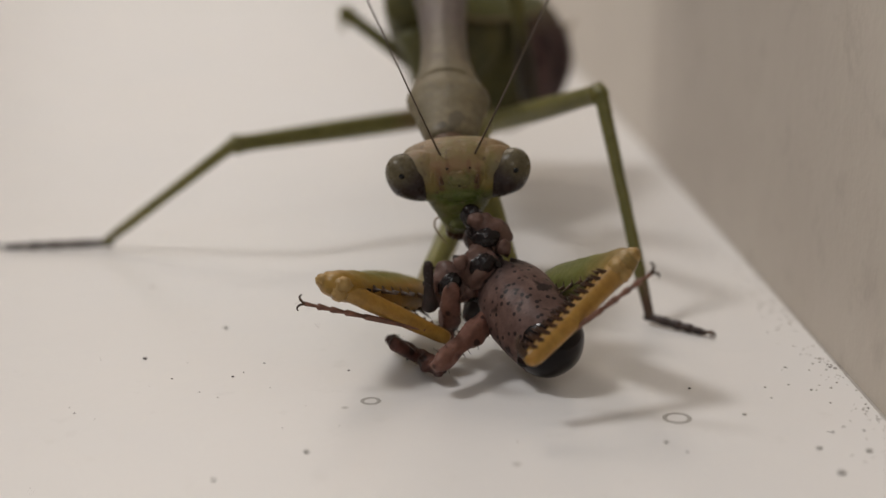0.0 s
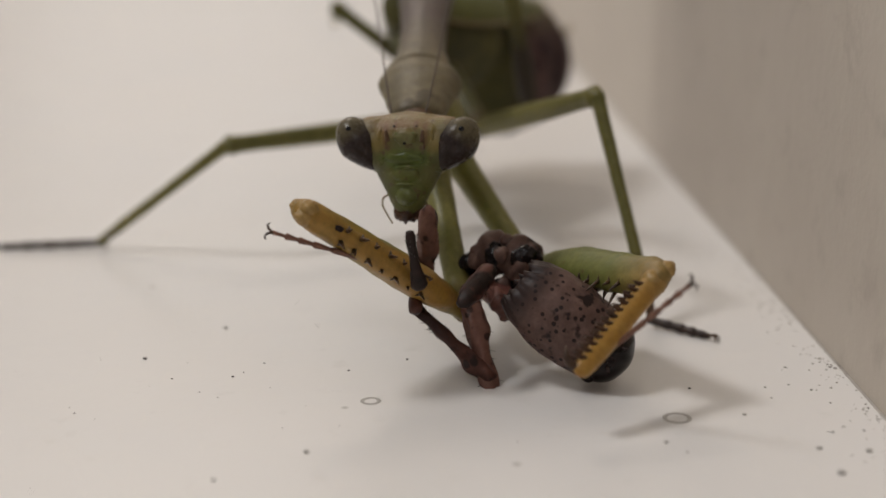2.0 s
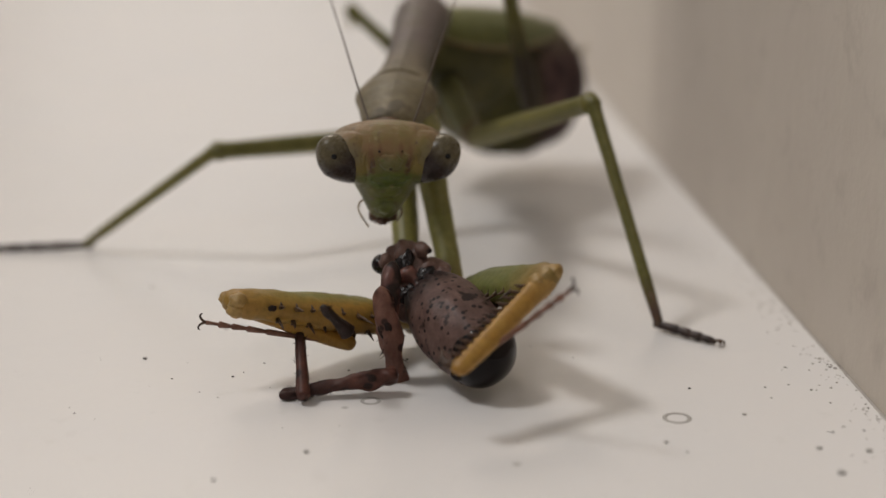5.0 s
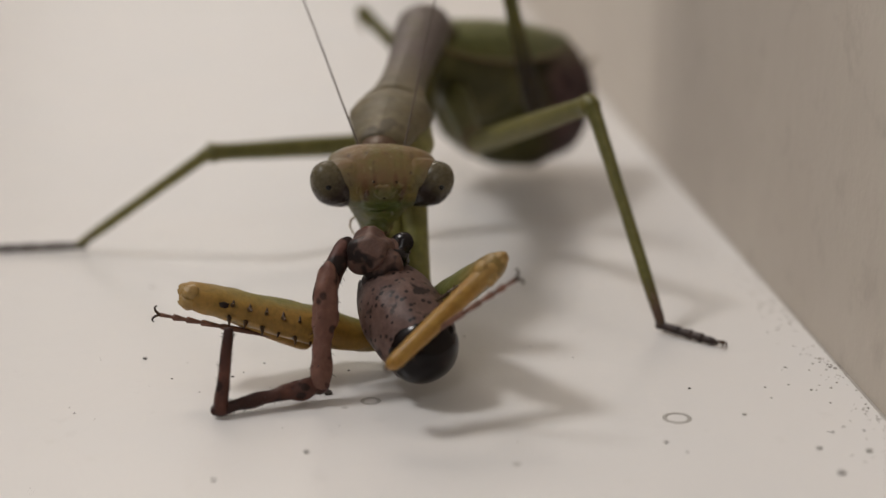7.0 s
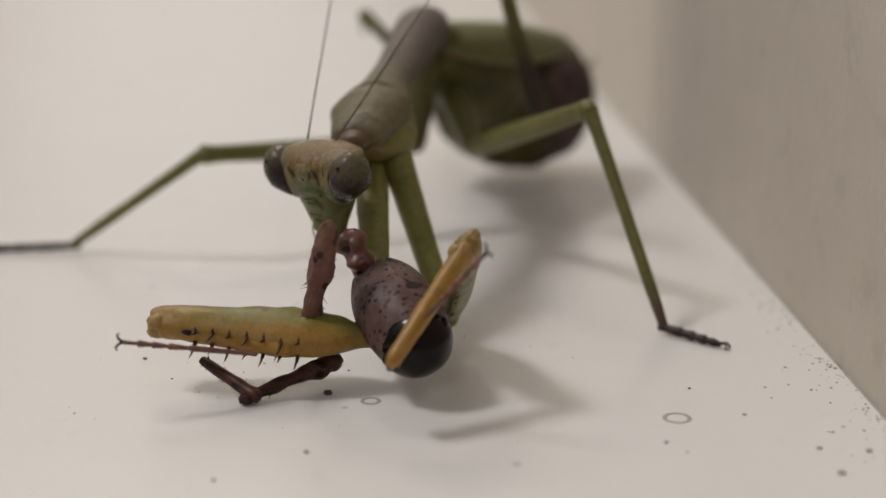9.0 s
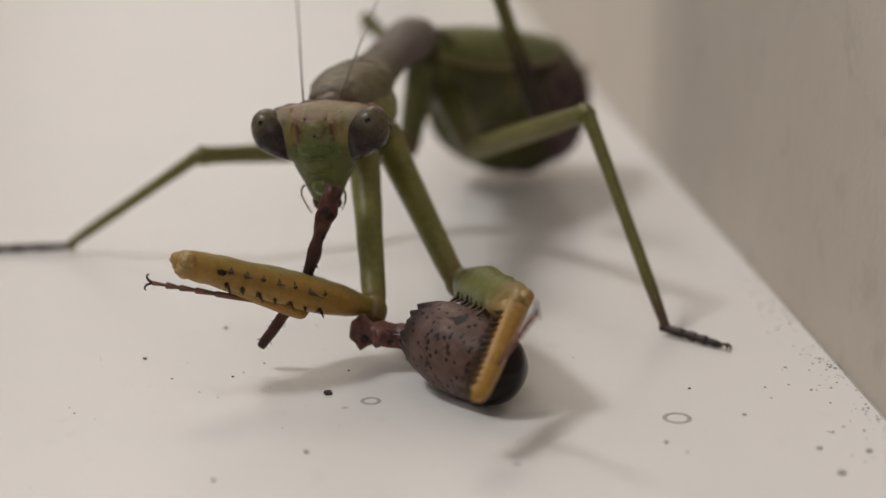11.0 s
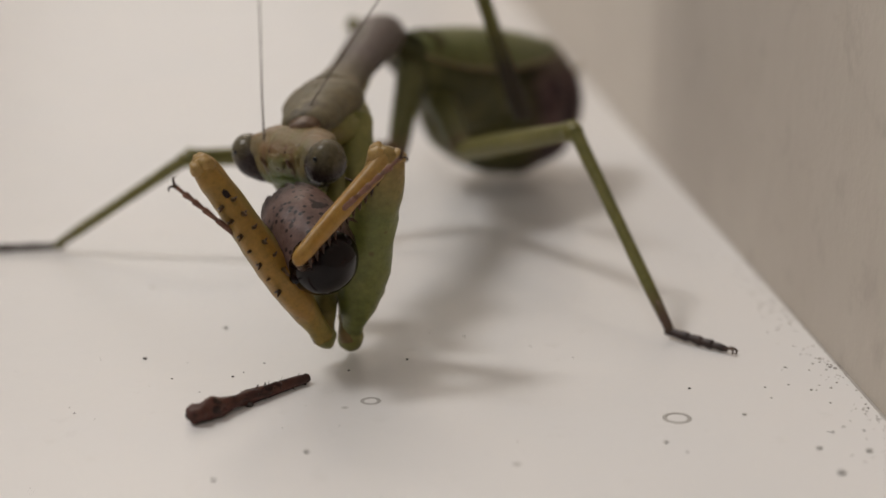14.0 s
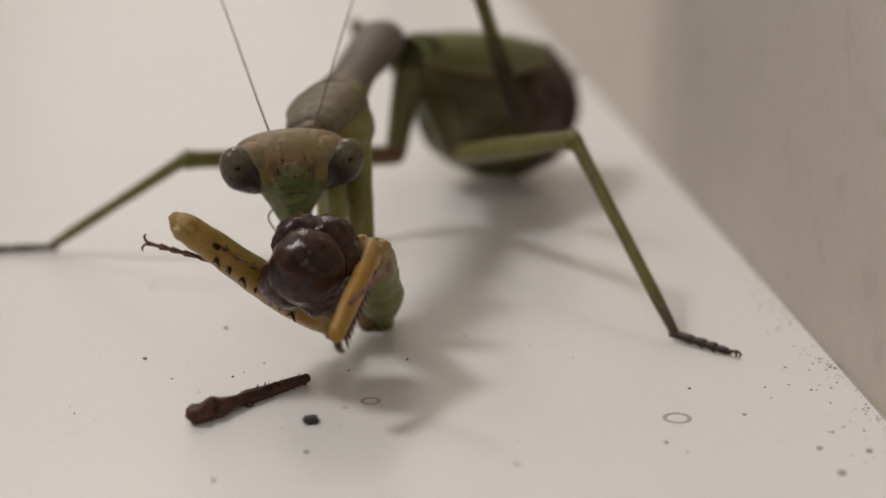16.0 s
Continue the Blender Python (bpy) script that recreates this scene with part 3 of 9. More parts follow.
def mantis_trunk():
    pr = keyed("pronotum", part("pronotum", limb([(-0.75, 0.7, 0.4), (-0.5, 1.3, 0.75), (0.3, 1.62, 0.98), (1.6, 1.82, 1.12), (3.0, 2.14, 1.25), (4.1, 2.4, 1.3), (5.3, 2.08, 1.25), (7.6, 1.6, 1.12), (12.2, 1.42, 1.08),
                                                  (17.6, 1.7, 1.32), (21.4, 1.9, 1.5), (22.8, 1.6, 1.3)], 28, 4, 0.06, 2.0, 3.0), PRONOTUM, mantis, "long tan and grey-brown shield behind the head"))
    part("neck", limb([(-1.5, 0.7, 0.45), (-0.9, 0.9, 0.55), (-0.2, 1.1, 0.68)], 18, 3, 0.05), NECK, pr, "reddish-brown neck fold")
    part("keel", wire([(0, -0.95, 0.4), (0, -1.24, 3.6), (0, -1.13, 9), (0, -1.13, 15), (0, -1.42, 21.4)], [0.04, 0.07, 0.05, 0.06, 0.07]), PRONOTUM, pr)
    for s in (-1, 1):
        for k in range(11):
            z = 0.9 + k * 0.42
            w = float(np.interp(z, [0.3, 1.6, 3.1, 4.2, 5.4], [1.5, 1.75, 2.1, 2.32, 2.1]))
            part("tooth", thorn((s * (w - 0.12), 0.0, z), (s * (w + 0.14), 0.05, z - 0.05), 0.11), MARGIN, pr)
    part("underside", limb([(-0.2, 0.6, 0.4, 0, 0.6), (1.2, 1.5, 1.0, 0.3, 1.1), (3.2, 1.95, 1.45, 0.55, 1.5), (5.6, 1.75, 1.35, 0.5, 1.5), (9.0, 1.1, 0.95, 0.1, 1.0), (14.0, 0.9, 0.8, 0, 0.7)], 18, 4, 0.08), COXA, pr, "green underside where the forelegs join")
    part("furrow", wire([(-2.0, -0.45, 5.0), (-1.2, -1.02, 5.35), (0, -1.27, 5.6), (1.2, -1.02, 5.35), (2.0, -0.45, 5.0)], [0.03, 0.06, 0.07, 0.06, 0.03]), PRONOTUM, pr)
    body = keyed("thorax", part("thorax", wire([(-6.0, -3.0, 4.5), (-5.6, -1.9, 4.0), (-4.4, 0.6, 2.4), (-2.0, 5.0, 0.8)], [1.5, 2.0, 2.9, 3.6], 22), ABDOMEN, mantis, "green thorax"))
    axis = Vector((0.76, 0.64, -0.06)).normalized()
    side = Vector((0, 0, 1)).cross(axis).normalized()
    up = axis.cross(side)
    base = Matrix((side, up, axis)).transposed().to_4x4()
    base.translation = Vector((0.7, 12.6, -1.9))
    prof = ((-7.5, 2.0), (-6.0, 3.6), (-4.0, 4.8), (-1.5, 5.6), (0.5, 5.8), (3.4, 5.2), (5.8, 3.4), (7.2, 1.5))

    def skin(z):
        return float(np.interp(z, [p[0] for p in prof], [p[1] for p in prof]))

    rows = []
    for k in range(40):
        z = -7.5 + 14.7 * k / 39
        groove = 1 - 0.045 * max(0.0, math.cos(2 * math.pi * z / 1.9)) ** 6
        rows.append((z, skin(z) * groove, skin(z) * groove, 0, 0))
    bm = limb(rows, 30, 1, 0.03, 2.0, 7.0)
    bm.transform(base)
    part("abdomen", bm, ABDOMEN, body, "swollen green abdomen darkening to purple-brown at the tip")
    for s in (-1, 1):
        bm = thorn((s * 0.5, 1.6, 6.4), (s * 0.9, 3.2, 8.4), 0.45)
        bm.transform(base)
        part("cercus", bm, MARGIN, body)
    w0, w1 = Vector((-6.8, -2.7, 5.8)), Vector((4.7, 14.2, 2.9))
    out = Vector((0.78, -0.62, 0.0))
    for s in (1, -1):
        bm = bmesh.new()
        grid, rim = [], []
        nu, nv = 26, 14
        for i in range(nu):
            u = i / (nu - 1)
            full = math.sin(math.pi * min(1.0, 0.06 + 0.94 * u) ** 0.75) ** 0.7
            spine = w0.lerp(w1, u) + Vector((0, 0, 0.7 * math.sin(math.pi * u)))
            row = []
            for j in range(nv):
                a = (-0.15 + 1.15 * j / (nv - 1)) * math.pi / 2
                vein = 0.05 * math.sin(j * 2.2 + u * 3)
                row.append(spine + out * ((0.3 + 3.3 * full if s > 0 else -0.2 - 1.0 * full) * math.sin(a)) + Vector((0, 0, -(0.3 + 2.4 * full) * (1 - math.cos(a)) + vein)))
            grid.append(row)
            rim.append(row[-1])
        top = [[bm.verts.new(p) for p in row] for row in grid]
        ctr = base @ Vector((0, 0, -1))
        low = [[bm.verts.new(p + (ctr - p).normalized() * 0.16) for p in row] for row in grid]
        for i in range(nu - 1):
            for j in range(nv - 1):
                bm.faces.new((top[i][j], top[i + 1][j], top[i + 1][j + 1], top[i][j + 1]))
                bm.faces.new((low[i][j], low[i][j + 1], low[i + 1][j + 1], low[i + 1][j]))
        for i in range(nu - 1):
            for j in (0, nv - 1):
                bm.faces.new((top[i][j], top[i + 1][j], low[i + 1][j], low[i][j]))
        for j in range(nv - 1):
            for i in (0, nu - 1):
                bm.faces.new((top[i][j], top[i][j + 1], low[i][j + 1], low[i][j]))
        part("wing", bm, WING, body, "short folded green wing with a tan edge")
        part("wing_margin", wire(rim[::3], [0.12, 0.17, 0.14, 0.05], 6), MARGIN, body, "tan wing edge")


def raptorial_leg(tag):
    """The femur runs from the knee to the trochanter, the tibia from the knee to its claw; both face each other in +x."""
    prof = ((-0.5, 0.5, 0.4), (0.0, 0.9, 0.62), (1.0, 1.1, 0.7), (2.5, 1.16, 0.74), (4.8, 1.24, 0.8), (7.1, 1.3, 0.85), (9.0, 1.0, 0.75), (10.2, 0.58, 0.54), (11.2, 0.56, 0.52))
    if tag == "l":
        prof = ((-0.5, 0.5, 0.42), (0.0, 0.92, 0.66), (0.9, 1.08, 0.74), (2.2, 1.16, 0.78), (4.8, 1.5, 0.88), (7.0, 1.64, 0.92), (8.8, 1.26, 0.8), (10.2, 0.58, 0.56), (11.2, 0.56, 0.54))
    inner = 0.32 if tag == "l" else -0.1
    fe = keyed("fore_femur_" + tag, part("foreleg_femur", limb([(p[0], p[1], p[2], inner * min(1.0, max(0.0, p[0] / 5)), 0) for p in prof], 26, 5, 0.1, 2.2, 1.0 if tag == "l" else 5.0), FEMUR if tag == "l" else FEMUR_GREEN, mantis, "broad yellow-green foreleg femur with black spines"))
    for gx, gy in ((0.5, -0.22), (0.48, 0.25), (-0.55, 0.0)):
        part("knee_lobe", ball(0.46, 0.42, 0.5, (gx, gy, -0.12), None, 0.25, 16, 12, 1.2), TIBIA, fe)
    part("trochanter", ball(0.7, 0.66, 0.85, (-0.1, 0, 11.1), None, 0.08), COXA, fe, "brown-green leg joint")
    zs = [p[0] for p in prof]
    for row, ly in ((0, -1), (1, 1)):
        for k in range(7):
            z = 1.9 + k * 0.86
            w = float(np.interp(z, zs, [p[1] for p in prof])) + inner
            h = float(np.interp(z, zs, [p[2] for p in prof]))
            ln = 2.1 if (k == 5 and row == 0) else 0.55 + 0.5 * ((k + row) % 2)
            bm = thorn((w * 0.86, ly * h * 0.42, z), (w * 0.9 + ln, ly * (h * 0.42 + 0.22), z - 0.16), 0.13, 6, (0, 0, 0.04))
            part("spine", bm, SPINE, fe, "")
            pts = [(inner + (w - inner) * math.cos(a) * 1.015, ly * h * math.sin(a) * 1.015, z) for a in (0.42, 0.52, 0.64, 0.78)]
            part("spine_base", wire(pts, [0.05, 0.075, 0.07, 0.03], 6), SPINE, fe)
    if tag == "l":
        part("stuck_fragment", ball(0.1, 0.15, 0.24, (1.17, -0.2, 1.5), None, 0.6, 20, 14, 1.6), CRDARK, fe, "black scrap of cricket stuck to the leg")
    ln = 7.0 if tag == "l" else 7.1
    ti = keyed("fore_tibia_" + tag, part("foreleg_tibia", limb([(-0.45, 0.4, 0.36), (0.0, 0.62, 0.5), (0.6, 0.62, 0.5), (2.0, 0.54, 0.48, 0.05), (4.0, 0.55, 0.46, 0.1), (ln - 1.2, 0.5, 0.4, 0.18),
                                                              (ln - 0.5, 0.46, 0.38, 0.22), (ln - 0.15, 0.36, 0.3, 0.26), (ln, 0.16, 0.14, 0.3)], 18, 4, 0.05), TIBIA, mantis, "orange-yellow toothed foreleg tibia"))
    part("claw", wire([(0.4, 0, ln - 0.3), (0.85, 0, ln - 0.2), (1.25, 0, ln - 0.38), (1.5, 0, ln - 0.75)], [0.24, 0.2, 0.13, 0.03], 8), SPINE, ti, "dark curved claw")
    for ly in (-1, 1):
        for k in range(12):
            z = 1.1 + k * (ln - 1.9) / 11
            part("tooth", thorn((0.4, ly * 0.2, z), (0.72 + 0.25 + 0.03 * k, ly * 0.3, z + 0.26), 0.17), TOOTH, ti)
    ta = keyed("fore_tarsus_" + tag, part("foreleg_tarsus", limb([(0, 0.13, 0.13), (0.4, 0.1, 0.1), (3.2, 0.16, 0.16), (3.3, 0.09, 0.09), (4.3, 0.17, 0.17), (4.4, 0.09, 0.09), (5.1, 0.17, 0.17), (5.2, 0.09, 0.09),
                                                                (5.8, 0.18, 0.18), (5.9, 0.08, 0.08), (6.5, 0.12, 0.12)], 10, 2), TARSUS, mantis, "thin jointed reddish-brown foot"))
    for s in (-1, 1):
        part("claw", wire([(0, 0, 6.5), (s * 0.12, 0, 6.75), (s * 0.3, 0.02, 6.85), (s * 0.42, 0.05, 6.75)], [0.08, 0.06, 0.03], 6), SPINE, ta)
    keyed("fore_coxa_" + tag, part("foreleg_coxa", limb([(-0.55, 0.42, 0.42), (0, 0.68, 0.62), (0.7, 0.62, 0.6), (1.3, 0.68, 0.66), (5, 0.76, 0.74), (8.5, 0.88, 0.86), (11, 1.0, 0.95), (13.2, 0.95, 0.9)], 16, 4, 0.05), COXA, mantis, "smooth green foreleg coxa"))


def walking_leg(tag, femur, tibia, stretch):
    fe = keyed("mid_femur_" + tag, part("midleg_femur", limb([(-0.25, 0.34, 0.34), (0.25, 0.68, 0.62), (1.4, 0.58, 0.55), (femur * 0.5, 0.71, 0.68), (femur - 1, 0.72, 0.68), (femur + 0.3, 0.56, 0.54)], 14, 4, 0.05), MIDBROWN if tag == "l" else GREEN, mantis, "slender green walking-leg femur"))
    part("knee_spur", thorn((0.3, 0, 0.5), (0.75, 0, -0.1), 0.14), GREEN, fe)
    ti = keyed("mid_tibia_" + tag, part("midleg_tibia", limb([(-0.35, 0.32, 0.32), (0.1, 0.5, 0.48), (0.9, 0.43, 0.42), (tibia * 0.5, 0.37, 0.36), (tibia * 0.8, 0.36, 0.35), (tibia, 0.26, 0.26)], 14, 4, 0.05), LEGTIP if tag == "r" else GREEN, mantis, "thin green walking-leg tibia"))
    part("spur", thorn((-0.25, 0, tibia * 0.86), (-0.7, 0.1, tibia * 0.93), 0.1), NECK, ti)
    part("spur", thorn((0.2, 0.2, tibia * 0.96), (0.55, 0.3, tibia * 1.03), 0.09), NECK, ti)
    ta = keyed("mid_tarsus_" + tag, part("midleg_tarsus", limb([(z * stretch, x, y) for z, x, y in ((-0.3, 0.24, 0.22), (0.3, 0.24, 0.22), (1.1, 0.28, 0.25), (1.2, 0.22, 0.2), (1.9, 0.29, 0.25), (2.0, 0.21, 0.2), (2.6, 0.28, 0.24), (2.7, 0.2, 0.18),
                                                              (3.2, 0.22, 0.2), (3.6, 0.12, 0.12))], 10, 3), FOOT, mantis, "dark brown jointed foot on the board"))
    for s in (-1, 1):
        part("claw", wire([(0.0, 0, 3.6 * stretch - 0.1), (0.12, s * 0.14, 3.6 * stretch + 0.2), (0.02, s * 0.22, 3.6 * stretch + 0.45), (-0.16, s * 0.2, 3.6 * stretch + 0.4)], [0.1, 0.07, 0.03], 6), SPINE, ta)
    keyed("mid_coxa_" + tag, part("midleg_coxa", limb([(-0.5, 0.5, 0.5), (0.2, 0.75, 0.7), (2.2, 0.88, 0.85), (4.6, 1.0, 1.0), (6.2, 1.1, 1.1)], 14, 4, 0.06), HIPSHADED, mantis, "green leg base with a brown joint"))


def hind_leg(tag, femur):
    keyed("hind_femur_" + tag, part("hindleg_femur", limb([(-0.3, 0.4, 0.4), (0.2, 0.6, 0.6), (1.5, 0.48, 0.48), (femur * 0.5, 0.56, 0.55), (femur - 1, 0.75, 0.7), (femur + 0.8, 0.6, 0.6)], 14, 4, 0.05), HIPDARK, mantis, "green hind-leg femur"))
    keyed("hind_tibia_" + tag, part("hindleg_tibia", limb([(0, 0.4, 0.4), (1, 0.34, 0.34), (8, 0.3, 0.3), (13, 0.25, 0.25)], 12, 3, 0.05), GREEN, mantis, "thin green hind-leg tibia"))


mantis_head()
mantis_trunk()
for tag in ("l", "r"):
    raptorial_leg(tag)
walking_leg("l", 15.5, 11.6, 1.9)
walking_leg("r", 15.0, 13.6, 1.0)
hind_leg("l", 10.0)
hind_leg("r", 11.0)

def hairs(parent, length, r, count, seed, reach=1.0):
    g = random.Random(seed)
    for k in range(count):
        a, z = g.uniform(0, 6.28), g.uniform(0.2, 0.95) * length
        c, s = math.cos(a), math.sin(a)
        ln = g.uniform(0.25, 0.55) * reach
        part("bristle", thorn((c * r * 0.8, s * r * 0.8, z), (c * (r + ln * 0.7), s * (r + ln * 0.7), z + ln * 0.6), 0.028, 4), CRDARK, parent)


# ---- the cricket ----
cricket = new("cricket")
tagged(cricket, "half-eaten speckled pinkish-brown cricket with a shiny black head", "cricket")
things["cricket"] = cricket


def cricket_front():
    hd = keyed("prey_head", part("head", ball(1.85, 1.78, 1.7, (0, 0, 0.1), None, 0.04, 30, 20), HEADBLACK, cricket, "shiny black round head"))
    part("flesh", ball(1.98, 1.9, 1.8, (0, 0, -1.6), None, 0.07, 40, 28, 1.8), GUT, hd, "wet brown flesh")
    for k in range(5):
        keyed("prey_lobe_%d" % k, part("flesh_lobe", ball(1.5, 1.42, 1.4, (0, 0, 0), None, 0.16, 30, 22, 1.5 + 0.2 * k), GUT, cricket, "wet dark brown lobe of flesh"))
    for s in (-1, 1):
        part("eye", ball(0.34, 0.3, 0.42, (s * 1.55, -0.45, 0.4), None, 0, 14, 10), HEADBLACK, hd)
        part("feeler_stub", thorn((s * 0.6, -1.45, 0.9), (s * 0.8, -1.75, 1.15), 0.1), CRDARK, hd)
    # the shield behind the head, split along the back where it is bitten
    prof = ((0.5, 1.74), (-0.2, 1.92), (-1.0, 2.06), (-2.2, 2.18), (-3.4, 2.05), (-4.6, 1.75), (-5.2, 1.3))
    for k, a0 in enumerate(range(0, 360, 60)):
        bm = bmesh.new()
        outer, inner = [], []
        for i in range(16):
            z = 0.5 - 5.7 * i / 15
            r = float(np.interp(-z, [-p[0] for p in prof], [p[1] for p in prof]))
            ro, ri = [], []
            for j in range(15):
                a = math.radians(a0 + 60 * j / 14)
                g = 1 + 0.06 * noise.noise(Vector((math.cos(a) * 2, math.sin(a) * 2, z * 0.9)))
                ro.append(bm.verts.new((r * g * math.cos(a), r * 0.94 * g * math.sin(a), z + (0.12 if i < 13 else 0.12 + 0.12 * (i - 12)) * noise.noise(Vector((math.cos(a) * 5, math.sin(a) * 5, 2 + z * 0.1))))))
                ri.append(bm.verts.new((r * 0.86 * math.cos(a), r * 0.81 * math.sin(a), z)))
            outer.append(ro)
            inner.append(ri)
        for i in range(15):
            for j in range(14):
                bm.faces.new((outer[i][j], outer[i + 1][j], outer[i + 1][j + 1], outer[i][j + 1]))
                bm.faces.new((inner[i][j], inner[i][j + 1], inner[i + 1][j + 1], inner[i + 1][j]))
            for j in (0, 14):
                bm.faces.new((outer[i][j], inner[i][j], inner[i + 1][j], outer[i + 1][j]))
        for i in range(15):
            for j in (0, 14):
                bm.edges.get((outer[i][j], outer[i + 1][j])).smooth = False
        for j in range(14):
            for i in (0, 15):
                bm.faces.new((outer[i][j], outer[i][j + 1], inner[i][j + 1], inner[i][j]))
        keyed("prey_shell_%d" % k, part("shield_plate", bm, SHELL, cricket, "pinkish-brown shield with black dots"))


def cricket_rest():
    for k in range(3):
        th = keyed("prey_lump_%d" % k, part("thorax_plate", ball(0.92, 1.16, 1.22, (0, 0, 0), None, 0.3, 40, 30, 0.75 + 0.12 * k), BLOTCH, cricket, "torn pink-brown thorax plate"))
        part("black_patch", ball(0.22, 0.72, 0.5, (0.76, 0.05 - 0.12 * k, -0.1), None, 0.25, 28, 18, 1.4), PATCH, th, "glossy black oval patch")
        part("black_patch", ball(0.36, 0.22, 0.4, (0.4, -0.88, 0.3), None, 0.45, 20, 14, 1.4), PATCH, th, "glossy black patch")
        part("fold", ball(0.3, 0.4, 0.45, (0.65, 0.75, -0.75), None, 0.35, 16, 12, 0.9), BLOTCH, th)
        part("fold", ball(0.3, 0.45, 0.36, (0.6, -0.45, 0.95), None, 0.35, 16, 12, 0.8), BLOTCH, th)
        part("torn_edge", limb([(-0.3, 0.45, 0.5), (0.2, 0.4, 0.5), (0.55, 0.3, 0.42), (0.75, 0.12, 0.2)], 12, 3, 0.5, 2.0, k), PATCH, th).matrix_basis = mm(0.2, -0.55, 1.05, 18, 10, 0)
    keyed("prey_stump", part("stump", limb([(-0.5, 0.9, 0.8), (0.3, 0.75, 0.7), (1.0, 0.6, 0.55), (1.7, 0.85, 0.75), (2.3, 0.62, 0.6), (2.9, 0.9, 0.75), (3.4, 0.4, 0.4)], 20, 5, 0.6, 2.0, 4.0), STUMP, cricket, "torn pink-brown stump of flesh"))
    sl = keyed("prey_sideleg", part("side_leg", limb([(-0.4, 0.2, 0.2), (-0.1, 0.42, 0.4), (0.5, 0.34, 0.32), (1.4, 0.22, 0.22), (2.4, 0.25, 0.25), (2.75, 0.2, 0.2)], 12, 4, 0.3), CRDARK, cricket, "thin black bristly leg"))
    fl = keyed("prey_foreleg", part("fore_leg", limb([(-0.7, 0.12, 0.12), (-0.4, 0.36, 0.34), (0.4, 0.55, 0.5), (1.8, 0.62, 0.55), (2.6, 0.44, 0.42), (3.2, 0.5, 0.45), (3.7, 0.35, 0.32)], 18, 5, 0.35), CRFEMUR, cricket, "reddish-brown leg"))
    hairs(fl, 3.5, 0.5, 16, 4)
    hairs(sl, 2.6, 0.2, 14, 5)


leg = new("dropped_leg")
tagged(leg, "torn-off hairy brown cricket leg that ends up dropped on the board", "insect leg")
things["dropped_leg"] = leg


def cricket_leg_parts():
    hip = keyed("leg_hip", part("hip", limb([(-0.5, 0.12, 0.12), (-0.2, 0.38, 0.36), (0.4, 0.55, 0.5), (1.6, 0.6, 0.54), (2.8, 0.52, 0.48), (3.3, 0.36, 0.34), (3.6, 0.1, 0.1)], 16, 4, 0.3), CRHIP, leg, "black hairy upper leg"))
    hairs(hip, 3.2, 0.5, 14, 9)
    fe = keyed("leg_femur", part("femur", limb([(-0.75, 0.1, 0.1), (-0.45, 0.36, 0.34), (0.4, 0.6, 0.54), (1.8, 0.68, 0.6), (3.4, 0.5, 0.47), (4.4, 0.56, 0.5), (5.1, 0.5, 0.45), (5.5, 0.33, 0.33)], 18, 6, 0.4), CRFEMUR, leg, "reddish-brown leg femur"))
    hairs(fe, 5.2, 0.55, 18, 1)
    ti = keyed("leg_tibia", part("tibia", limb([(-0.4, 0.3, 0.3), (0.0, 0.56, 0.48), (0.7, 0.52, 0.46), (1.3, 0.46, 0.43), (1.9, 0.37, 0.36), (3.4, 0.31, 0.3), (4.8, 0.27, 0.26), (5.2, 0.31, 0.28), (5.5, 0.16, 0.16)], 18, 6, 0.55, 2.0, 6.0), CRLEG, leg, "mottled dark brown tibia"))
    hairs(ti, 5.2, 0.3, 90, 2, 0.6)
    ta = keyed("leg_tarsus", part("tarsus", limb([(-0.25, 0.3, 0.3), (0.1, 0.38, 0.36), (1.6, 0.32, 0.3), (3.2, 0.29, 0.28), (3.9, 0.22, 0.22)], 12, 4, 0.16, 2.0, 9.0), CRLEG, leg, "dark brown banded foot segment"))
    hairs(ta, 3.8, 0.28, 24, 3, 0.6)


cricket_front()
cricket_rest()
cricket_leg_parts()

for k, (r, hue, text) in enumerate(((0.36, GREY, "small grey wet crumb dropped on the white board"), (0.2, DIRT, "tiny dark crumb dropped on the white board"))):
    crumb = finish("crumb", ball(r, r * 0.8, r * 0.6, (0, 0, 0.0), None, 0.6, 16, 12, 1.7), hue)
    tagged(crumb, text, "crumb", "crumbs on the board")
    keyed("crumb_%d" % k, crumb)


